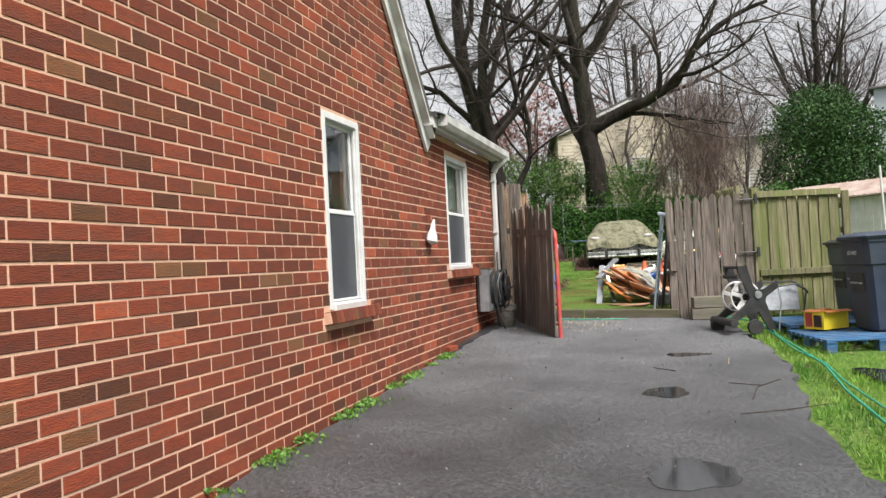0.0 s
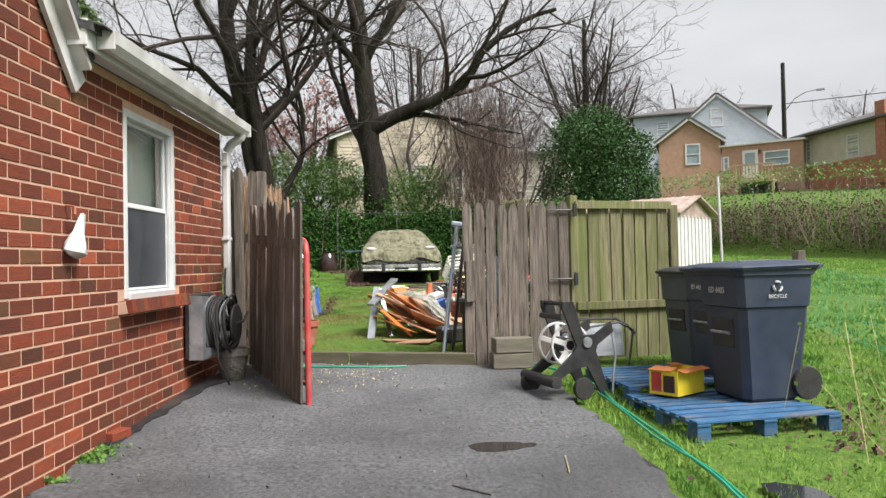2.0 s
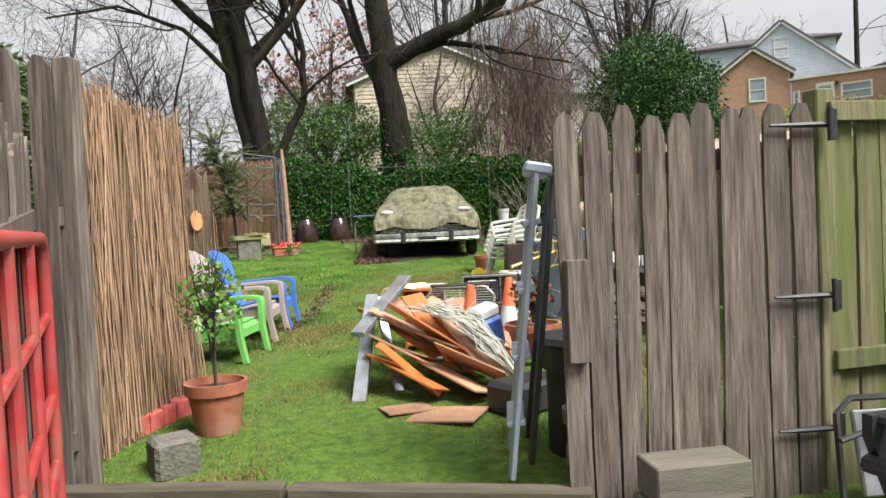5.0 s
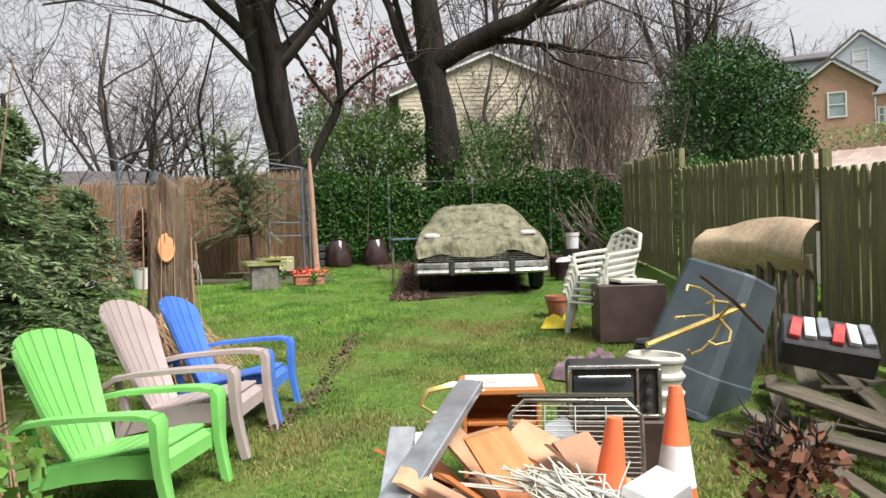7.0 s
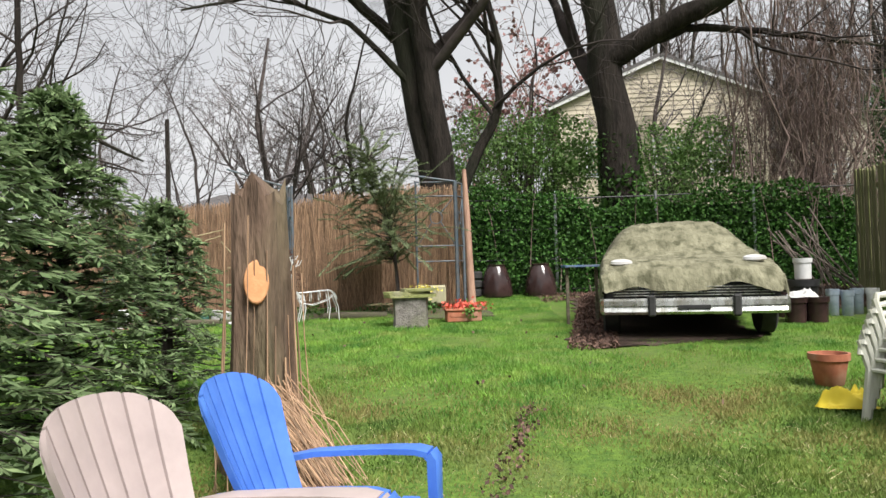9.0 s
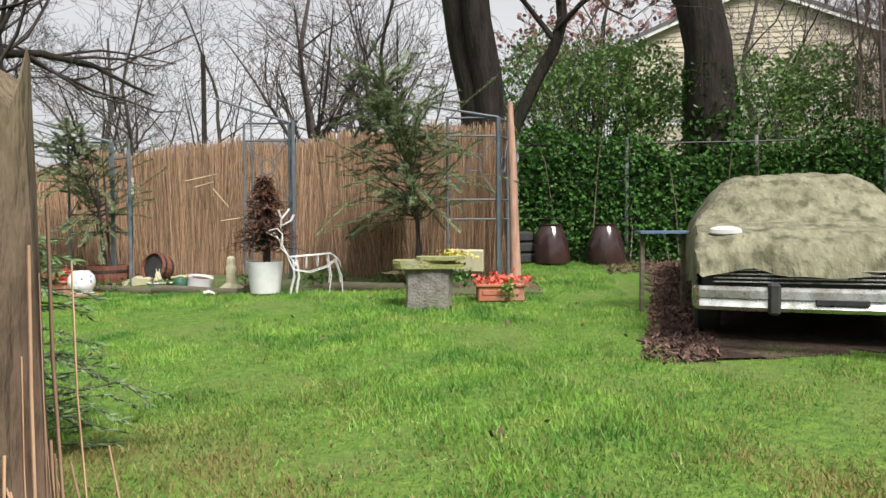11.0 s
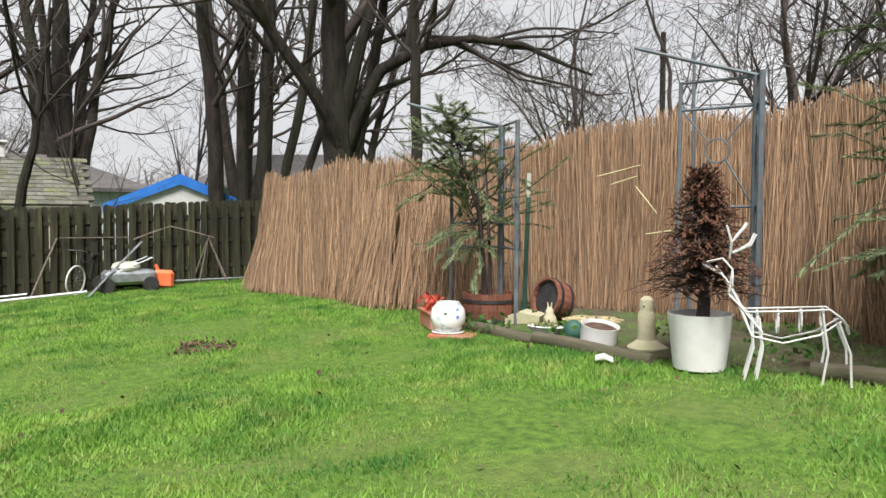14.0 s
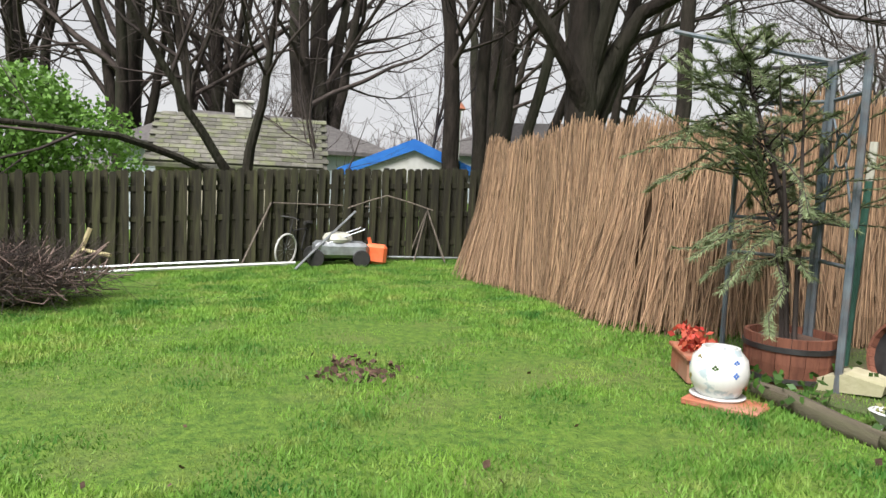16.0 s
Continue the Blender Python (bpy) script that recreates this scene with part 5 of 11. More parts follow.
# distant woods: fine stems, with haze painted in as a paler bark colour
def far_woods(name, label, arc, n, h, seed, mat):
    rng = np.random.default_rng(seed)
    a0, a1, r0, r1 = arc
    a, d = np.radians(rng.uniform(a0, a1, n)), rng.uniform(r0, r1, n)
    X, Y = -2 + d * np.cos(a), 20 + d * np.sin(a)
    P = np.zeros((n, 5, 3))
    hh = h * rng.uniform(0.5, 1.15, n) * (1 + 0.2 * np.sin(a * 23))
    lx, ly = rng.normal(0, 0.5, n), rng.normal(0, 0.5, n)
    for i in range(5):
        P[:, i, 0], P[:, i, 1], P[:, i, 2] = X + lx * i / 4, Y + ly * i / 4, ground_z(X, Y) - 0.3 + hh * i / 4
    P[:, 1:] += rng.normal(0, 0.12, (n, 4, 3))
    R = rng.uniform(0.025, 0.09, n)[:, None] * np.linspace(1, 0.3, 5)
    V1, F1 = tubes_np(P, R, 3)
    Q, QR = spawn(P, R, 9, rng, tlo=0.15, ratio=(0.2, 0.45), m=4)
    V2, F2 = tubes_np(Q, np.maximum(QR, 0.02), 3)
    o = fast_mesh(name, np.concatenate([V1, V2]), np.concatenate([F1, F2 + len(V1)]), mat)
    return tagged(o, label, "woods", kind="stuff")


far_woods("far_woods", "grey-brown leafless woods, colour paled for haze, beyond the western gardens", (118, 205, 44, 66), 800, 4.6, 51, M_HAZE)
far_woods("far_woods", "grey-brown leafless woods, colour paled for haze, beyond the northern gardens", (60, 118, 44, 62), 420, 5.0, 52, M_HAZE)

# tangle of vines hanging from the long limb
rng = np.random.default_rng(17)
vines = thing("vine_tangle", "brown tangle of bare vines hanging from the great tree's limb", "vines", pose(9.8, 28.3, gz(9.8, 28.3)))
n = 210
top = np.stack([rng.normal(0, 0.7, n), rng.normal(0, 0.6, n), rng.uniform(4.0, 7.4, n)], 1)
foot = np.stack([top[:, 0] * 0.7 + rng.normal(0, 0.35, n), top[:, 1] * 0.7 + rng.normal(0, 0.3, n), rng.uniform(0.0, 3.2, n)], 1)
P = np.stack([top * (1 - f) + foot * f for f in np.linspace(0, 1, 7)], 1)
P[:, 1:-1] += rng.normal(0, 0.13, (n, 5, 3))
V1, F1 = tubes_np(P, np.repeat(rng.uniform(0.004, 0.014, n)[:, None], 7, 1), 3)
for k_ in range(30):
    Va, Fa = tubes_np(P[k_:k_ + 1], rng.uniform(0.012, 0.024, 1)[:, None].repeat(7, 1), 5)
    tagged(fast_mesh("vine", Va, Fa, M_VINE, vines), "thick bare hanging vine")
Q, QR = spawn(P, np.full((n, 7), 0.008), 7, rng, tlo=0.0, ang=(20, 80), ratio=(0.12, 0.4), up=-0.12, wob=0.25, m=5)
V2, F2 = tubes_np(Q, np.maximum(QR, 0.004), 3)
tagged(fast_mesh("stem", np.concatenate([V1, V2]), np.concatenate([F1, F2 + len(V1)]), M_VINE, vines), kind="stuff")


# leafy masses
def leaf_mass(name, label, category, blobs, mat, n, size, seed, twigs=True, shell=0.55, twig_mat=None, group="", up=0.0, kind="stuff", stem=None):
    """Leaves in the outer shells of ellipsoid blobs [(x, y, z over ground, rx, ry, rz)]."""
    rng = np.random.default_rng(seed)
    x0, y0 = blobs[0][0], blobs[0][1]
    ob = thing(name, label, category, pose(x0, y0, gz(x0, y0)), group)
    vol = np.array([b[3] * b[4] + b[4] * b[5] + b[3] * b[5] for b in blobs])
    cnt = (n * vol / vol.sum()).astype(int)
    P = []
    for b, c in zip(blobs, cnt):
        d = rng.normal(size=(c, 3))
        d /= np.linalg.norm(d, axis=1)[:, None]
        lump = 1 + 0.13 * np.sin(d[:, 0] * 6 + b[0]) * np.sin(d[:, 1] * 5 + seed) + 0.1 * np.sin(d[:, 2] * 8 + b[1])
        r = (shell + (1 - shell) * rng.random(c) ** 0.6) * lump
        p = d * r[:, None] * np.array(b[3:6]) + np.array([b[0] - x0, b[1] - y0, b[2]])
        P.append(p)
    P = np.concatenate(P)
    g0 = ground_z(P[:, 0] + x0, P[:, 1] + y0) - gz(x0, y0)
    P = P[P[:, 2] > 0.03]
    clump = rng.normal(0, 1, (max(len(P) // 25, 1), 3))
    V, F = scatter(P, size, rng, dirs=np.array([0, 0, up]) if up else None)
    tagged(fast_mesh("foliage", V, F, mat, ob), kind="stuff")
    if twigs:
        m = max(len(P) // 110, 16)
        end = P[rng.integers(0, len(P), m)]
        start = end * np.array([0.25, 0.25, 0.0])
        f = np.linspace(0, 1, 5)
        T = start[:, None] * (1 - f)[None, :, None] + end[:, None] * f[None, :, None]
        T[:, :, 2] = end[:, 2:3] * f[None] ** 0.8
        T[:, 1:-1] += rng.normal(0, 0.07, (m, 3, 3))
        V, F = tubes_np(T, np.linspace(0.016, 0.004, 5)[None].repeat(m, 0), 3)
        tagged(fast_mesh("stem", V, F, twig_mat or M_TWIG, ob), kind="stuff")
    if stem:
        g = Geo()
        g.tube([(0, 0, -0.2), (0.1, 0, stem[1] * 0.5), (0, 0.1, stem[1])], [stem[0] * 1.2, stem[0], stem[0] * 0.6], k=8)
        g.obj("trunk", M_BARK, ob, smooth=True)
    return ob


leaf_mass("evergreen_tree", "dense rounded dark green evergreen tree on the rise", "tree",
          [(18.5, 36, 3.9, 3.0, 3.0, 2.9), (17.3, 35.2, 2.9, 1.9, 1.9, 1.9), (19.8, 35.8, 3.0, 1.9, 1.9, 2.0), (18.3, 36, 5.6, 2.0, 1.9, 1.6), (18.8, 35, 2.6, 2.2, 1.8, 1.7), (17.6, 35.0, 4.9, 1.5, 1.5, 1.3), (19.7, 35.4, 4.8, 1.5, 1.4, 1.3)],
          M_MAGNOLIA, 34000, 0.13, 41, stem=(0.2, 3))
leaf_mass("shrub", "tall bright green spring shrubs behind the ivy fence", "bush",
          [(4.2, 30.2, 2.2, 1.5, 1.0, 1.9), (5.6, 29.6, 1.8, 1.2, 0.9, 1.6), (3.2, 30.4, 2.8, 1.1, 0.9, 1.5), (4.8, 30.0, 3.2, 1.0, 0.9, 0.9)], M_SHRUB, 20000, 0.08, 42)
leaf_mass("shrub", "tangled green shrub in front of the pale house", "bush",
          [(8.0, 29.4, 1.9, 1.5, 0.8, 1.5), (9.0, 29.5, 1.2, 1.3, 0.8, 1.0), (7.0, 29.2, 2.0, 0.9, 0.8, 1.7), (8.2, 29.6, 3.0, 0.9, 0.7, 0.8)], M_SHRUB, 15000, 0.075, 43)
leaf_mass("shrub", "light green leafy tree beyond the back fence", "bush",
          [(-17.5, 20.6, 2.4, 1.6, 2.2, 1.4), (-17.0, 18.6, 2.1, 1.5, 1.8, 1.3), (-17.5, 22.2, 2.1, 1.3, 1.3, 1.3), (-17.4, 21.0, 2.9, 1.2, 1.3, 1.0)], M_LEAF_YOUNG, 15000, 0.12, 44)
leaf_mass("shrub", "mixed green bushes at the end of the wooden fence", "bush",
          [(11.4, 29.0, 1.0, 1.4, 1.0, 1.3), (12.6, 28.2, 1.1, 1.2, 1.0, 1.4)], M_LEAF, 4000, 0.1, 45)


def bank_leaves(name, label, line, z0, z1, depth, n, mat, size, seed, tw=0):
    rng = np.random.default_rng(seed)
    P = np.array(line, float)
    s = np.r_[0, np.cumsum(np.linalg.norm(np.diff(P, axis=0), axis=1))]
    t = rng.uniform(0, s[-1], n)
    X, Y = np.interp(t, s, P[:, 0]), np.interp(t, s, P[:, 1])
    dz = rng.uniform(0, 1, n)
    z = z0 + (z1 - z0) * dz * (1 + 0.1 * np.sin(t * 1.3 + seed) + 0.05 * np.sin(t * 4.1))
    X = X + rng.normal(0, depth, n) * (1 - 0.4 * dz)
    Y = Y + rng.normal(0, depth, n) * (1 - 0.4 * dz)
    o = thing(name, label, "hedge")
    V, F = scatter(np.stack([X, Y, ground_z(X, Y) * 0 + np.interp(t, s, [gz(*p) for p in line]) + z], 1), size, rng)
    tagged(fast_mesh("foliage", V, F, mat, o), kind="stuff")
    if tw:
        t = rng.uniform(0, s[-1], tw)
        A = np.stack([np.interp(t, s, P[:, 0]) + rng.normal(0, depth, tw), np.interp(t, s, P[:, 1]) + rng.normal(0, depth, tw)], 1)
        z = np.interp(t, s, [gz(*p) for p in line])
        Q = np.zeros((tw, 5, 3))
        dr = rng.normal(0, 0.35, (tw, 2))
        for i in range(5):
            Q[:, i, :2] = A + dr * i / 4 + rng.normal(0, 0.04, (tw, 2))
            Q[:, i, 2] = z + (z1 * rng.uniform(0.8, 1.2, tw)) * i / 4
        V, F = tubes_np(Q, np.linspace(0.012, 0.004, 5)[None].repeat(tw, 0), 3)
        tagged(fast_mesh("stem", V, F, M_VINE, o), kind="stuff")
    return o


# ivy-grown wire fence behind the car
IVYL = [(2.75, 27.75), (4.5, 27.7), (6.5, 27.7), (8.4, 27.6), (10.2, 27.2)]
iv = bank_leaves("ivy_hedge", "dark glossy ivy smothering the wire fence behind the car", IVYL, 0.0, 1.95, 0.1, 26000, M_IVY, 0.075, 51, tw=14)
g = Geo()
for a, b in zip(IVYL[:-1], IVYL[1:]):
    for f in (0, 1):
        x, y = a[0] + (b[0] - a[0]) * f, a[1] + (b[1] - a[1]) * f
    for z in (0.1, 0.7, 1.3, 1.9):
        g.tube([(a[0], a[1], gz(*a) + z), (b[0], b[1], gz(*b) + z)], 0.014, k=5)
g.obj("wire", M_BLACK, iv, "rusty fence wires")
g = Geo()
for x, y in IVYL:
    gg = Geo()
    gg.tube([(x, y, gz(x, y) - 0.1), (x, y, gz(x, y) + 2.0)], 0.03, k=8)
    gg.obj("post", M_STEEL, iv)
# dark sheet behind the leaves, painted as the shade inside the ivy
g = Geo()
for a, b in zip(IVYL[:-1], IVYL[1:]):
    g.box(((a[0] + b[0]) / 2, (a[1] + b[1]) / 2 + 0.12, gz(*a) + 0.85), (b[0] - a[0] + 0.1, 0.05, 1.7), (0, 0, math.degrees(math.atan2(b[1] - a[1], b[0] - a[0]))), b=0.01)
g.obj("shade_backing", surf("ivy_inner_shade", (0.008, 0.02, 0.007), (0.03, 0.06, 0.02), scale=20, rough=0.9, bump=1.0, fine=30, dist=0.05), iv, "dark sheet painted as the shade inside the ivy")

HL = [(26.0, 10.0), (22.8, 20.0), (21.4, 25.0), (20.4, 29.5), (19.0, 36.0), (17.8, 44.0)]
bank_leaves("hedge", "scrubby green and brown hedge along the foot of the bank", [(x + 0.9, y) for x, y in HL], -0.3, 2.0, 0.6, 12000, M_LEAF, 0.1, 52, tw=900)
bank_leaves("hedge", "bright ivy topping the bank below the houses", [(x + 2.6, y) for x, y in HL], 0.9, 1.55, 0.7, 5000, M_SHRUB, 0.1, 53)
bank_leaves("hedge", "brown brushwood on the bank below the houses", [(x + 0.6, y) for x, y in HL], -0.2, 1.6, 0.45, 15000, M_MULCH, 0.1, 54, tw=800)


# cedars: flat sprays on drooping branches
def cedar(at, h, r, seed, n=420, mat=None, label="", name="cedar", zlo=0.02, per=26, size=0.075, groupn="", pine=False, lean=0.0, stems=1):
    rng = np.random.default_rng(seed)
    ob = thing(name, label, "conifer", pose(at[0], at[1], gz(*at) - 0.03), groupn)
    g = Geo()
    g.tube([(0, 0, 0), (0.03 + lean * 0.25, 0.02, h * 0.5), (lean, 0, h)], [0.032, 0.022, 0.006] if pine else [0.06, 0.035, 0.006], k=7)
    for k_ in range(1, stems):
        g.tube([(0.03 * k_, 0, 0), (0.1 * k_ + lean * 0.3, -0.04, h * 0.5), (0.17 * k_ + lean * 0.6, -0.08, h * 0.88)], [0.018, 0.013, 0.004], k=6)
    g.obj("trunk", M_TWIG, ob, smooth=True)
    z = h * (zlo + (0.97 - zlo) * rng.random(n) ** 0.9)
    a = rng.uniform(0, 6.28, n)
    L = r * (1.02 - (z / h) ** 1.3) * rng.uniform(0.6, 1.1, n) + 0.05
    if pine:
        L = r * (0.35 + 0.65 * np.sin(math.pi * np.clip(z / h, 0, 1) ** 0.9)) * rng.uniform(0.35, 1.25, n)
    f = np.linspace(0, 1, 6)
    P = np.zeros((n, 6, 3))
    P[:, :, 0] = np.cos(a)[:, None] * L[:, None] * f
    P[:, :, 1] = np.sin(a)[:, None] * L[:, None] * f
    P[:, :, 2] = z[:, None] + (0.22 * L[:, None] * f - 0.25 * L[:, None] * f ** 2.5)
    P[:, 1:] += rng.normal(0, 0.02, (n, 5, 3))
    if pine:
        P[:, :, 2] += (rng.normal(0.12, 0.4, n) * L)[:, None] * f
    P[:, :, 0] += (lean * (z / h) ** 1.6)[:, None]
    V0, F0 = tubes_np(P, np.linspace(0.008, 0.002, 6)[None].repeat(n, 0), 3)
    tagged(fast_mesh("branch", V0, F0, M_TWIG, ob), kind="stuff")
    i = rng.integers(0, n, n * per)
    t = 1.0 - 0.85 * rng.random(n * per) ** 1.3
    k = np.minimum((t * 5).astype(int), 4)
    w = (t * 5 - k)[:, None]
    B = P[i, k] * (1 - w) + P[i, k + 1] * w
    tan = P[i, k + 1] - P[i, k]
    tan /= np.linalg.norm(tan, axis=1)[:, None] + 1e-9
    side = np.cross(tan, np.array([0, 0, 1.0])) * rng.choice([-1, 1], n * per)[:, None]
    d = tan * 0.8 + side * 0.8 + rng.normal(0, 0.22, (n * per, 3))
    d /= np.linalg.norm(d, axis=1)[:, None]
    q = np.cross(d, np.array([0, 0, 1.0]) + rng.normal(0, 0.35, (n * per, 3)))
    q /= np.linalg.norm(q, axis=1)[:, None] + 1e-9
    s = size * rng.uniform(0.6, 1.5, n * per)[:, None]
    wd_ = 0.07 if pine else 0.2
    V = np.stack([B, B + d * s * 0.6 + q * s * wd_, B + d * s * 1.4, B + d * s * 0.6 - q * s * wd_], 1).reshape(-1, 3)
    tagged(fast_mesh("foliage", V, np.arange(len(V)).reshape(-1, 4), mat or M_CEDAR, ob), kind="stuff")
    return ob


GC = "cedars behind the garden chairs"
cedar((-0.25, 14.5), 3.1, 1.2, 61, n=380, per=62, size=0.055, label="dense feathery green cedar bush at the lawn's edge", groupn=GC)
cedar((-0.15, 16.1), 2.9, 1.2, 62, n=420, per=66, size=0.053, label="dense feathery green cedar bush at the lawn's edge", groupn=GC)
cedar((-0.15, 17.6), 2.4, 1.05, 63, n=400, per=66, size=0.05, label="dense feathery green cedar bush at the lawn's edge", groupn=GC)
cedar((0.15, 18.6), 1.7, 0.85, 64, n=300, per=75, size=0.036, label="feathery green cedar bush beside the old stump", groupn=GC)
cedar((-1.1, 14.9), 4.9, 1.45, 65, n=380, per=50, size=0.045, label="tall loose cedar rising above the others", groupn=GC)
cedar((-0.3, 13.0), 2.0, 0.9, 67, n=260, per=70, size=0.042, label="dense feathery green cedar bush at the lawn's edge", groupn=GC)
cedar((1.6, 24.3), 2.6, 1.0, 71, n=190, pine=True, lean=-0.45, mat=M_PINE, label="wispy young pine in front of the reed screen", name="pine", zlo=0.32, per=460, size=0.038)
cedar((-2.68, 24.86), 2.2, 0.8, 72, n=120, pine=True, lean=-0.55, stems=3, mat=M_PINE, label="thin young conifer growing in the wooden barrel", name="conifer", zlo=0.34, per=420, size=0.034)
cedar((-0.22, 23.98), 1.42, 0.55, 73, n=420, mat=M_DEADLEAF, label="dead rusty brown dwarf conifer in a white pot", name="conifer", zlo=0.36, per=60, size=0.016)


# grass
def blades(n, region, h, seed, mat, w=0.006, name="grass", label="", dens=None, excl=(), lean=0.9):
    rng = np.random.default_rng(seed)
    x = rng.uniform(region[0], region[1], n)
    y = rng.uniform(region[2], region[3], n)
    keep = ~inside([(px + (0.05 if px > 0 else -0.0), py) for px, py in DRIVE], x, y)
    for poly in excl:
        keep &= ~inside(poly, x, y)
    tuft = np.sin(x * 2.1 + np.sin(y * 1.7)) * np.cos(y * 2.3 + np.sin(x * 1.3)) + 0.5 * np.sin(x * 5.1 + y * 3.7) + 0.4 * np.cos(x * 9 - y * 7)
    keep &= rng.random(n) < 0.78 + 0.34 * tuft
    if dens is not None:
        keep &= rng.random(n) < dens(x, y)
    x, y, tuft = x[keep], y[keep], tuft[keep]
    n = len(x)
    hh = h * rng.uniform(0.55, 1.2, n) * (1 + 0.3 * tuft).clip(0.45, 1.6)
    a = rng.uniform(0, 6.28, n)
    dx, dy = np.cos(a), np.sin(a)
    le = rng.uniform(0.1, lean, n) * hh
    b = rng.uniform(0, 6.28, n)
    z = ground_z(x, y) - 0.01
    ww = w * rng.uniform(0.7, 1.4, n)
    V = np.zeros((n, 3, 3))
    V[:, 0] = np.stack([x - dx * ww, y - dy * ww, z], 1)
    V[:, 1] = np.stack([x + dx * ww, y + dy * ww, z], 1)
    V[:, 2] = np.stack([x + np.cos(b) * le, y + np.sin(b) * le, z + hh], 1)
    o = fast_mesh(name, V.reshape(-1, 3), np.arange(n * 3).reshape(n, 3), mat)
    return tagged(o, label, "grass", kind="stuff")


HOUSE_POLY = [(-2.8, -2), (0.9, 11.3), (-5.5, 13.0), (-9, 0)]
EXC = [HOUSE_POLY, [(3.9, 21.3), (6.1, 21.3), (6.2, 26.6), (4.0, 26.6)]]
blades(300000, (0.5, 7.0, 11.0, 21.5), 0.034, 81, M_GRASS_THIN, excl=EXC, label="patchy green lawn grass of the back yard", dens=lambda x, y: np.where(x < 5.6 + (y - 10.3) * 0.262, 1.0, 0.0) * np.clip((20.5 + np.sin(x * 1.7) - y) / 2.5, 0, 1))
blades(330000, (-3.5, 7.5, 17.5, 27.5), 0.045, 87, M_GRASS, excl=EXC, label="lush green lawn grass before the reed screens", dens=lambda x, y: np.where(x < 5.6 + (y - 10.3) * 0.262, 1.0, 0.0) * np.clip((y - 18.0 - np.sin(x * 1.7)) / 2.5, 0, 1))
blades(330000, (-12.6, -0.5, 16.5, 27.5), 0.044, 82, M_GRASS, excl=EXC, label="lush green lawn grass towards the back fence", w=0.008)
blades(120000, (1.0, 9.0, -0.5, 10.2), 0.055, 83, M_GRASS, excl=EXC, label="grass along the driveway edge")
blades(110000, (5.5, 22.0, 3.0, 30.0), 0.07, 84, M_GRASS, excl=EXC, label="green lawn of the next garden", w=0.018, dens=lambda x, y: np.where(x > 5.9 + np.clip(y - 10.3, 0, 99) * 0.262, 1.0, 0.0))
blades(9000, (0.9, 5.0, 11.0, 18.0), 0.03, 85, M_STRAW, excl=EXC, label="dry straw among the grass", w=0.003, lean=4.0)
blades(5000, (-10.0, 3.0, 18.0, 24.0), 0.03, 86, M_STRAW, excl=EXC, label="dry straw among the grass", w=0.003, lean=4.0)



# distant houses
def clapboards(g, a, b, z0, z1, step=0.2, t=0.03, gable=None):
    """Lapped boards on a wall from a to b (x, y); outside is to the right of a to b."""
    A, B = Vector(a), Vector(b)
    d = (B - A).normalized()
    nn = Vector((d.y, -d.x))
    z = z0
    L = (B - A).length
    while z < z1:
        u0, u1 = 0.0, L
        if gable and z > gable[0]:
            f = (z - gable[0]) / (gable[1] - gable[0])
            u0, u1 = L / 2 * f, L - L / 2 * f
        if u1 - u0 > 0.2:
            p, q = A + d * u0, A + d * u1
            o1, o2 = nn * t, nn * 0.005
            V = [(p.x + o1.x, p.y + o1.y, z), (q.x + o1.x, q.y + o1.y, z), (q.x + o2.x, q.y + o2.y, z + step), (p.x + o2.x, p.y + o2.y, z + step),
                 (p.x, p.y, z), (q.x, q.y, z)]
            g.add(V, [(0, 1, 2, 3), (4, 5, 1, 0)])
        z += step


def far_window(parent, c, d, w, h, mat=None):
    """A window on a wall at c with outward direction d (x, y)."""
    ang = math.degrees(math.atan2(d[1], d[0])) + 90
    win = new("window")
    win.parent = parent
    win.matrix_basis = pose(*c, 0, 0, ang)
    g = Geo()
    for x in (-w / 2, w / 2):
        g.box((x, -0.03, 0), (0.09, 0.08, h + 0.09))
    for z in (-h / 2, 0, h / 2):
        g.box((0, -0.03, z), (w - 0.09, 0.075, 0.08 if z else 0.05))
    g.obj("window_frame", M_WHITE, win)
    g = Geo()
    g.box((0, -0.005, 0), (w, 0.02, h))
    g.obj("pane", mat or M_WINFAR, win)


M_WINFAR = surf("far_window_glass", (0.18, 0.24, 0.27), (0.3, 0.36, 0.38), scale=1.5, rough=0.12, bump=0)


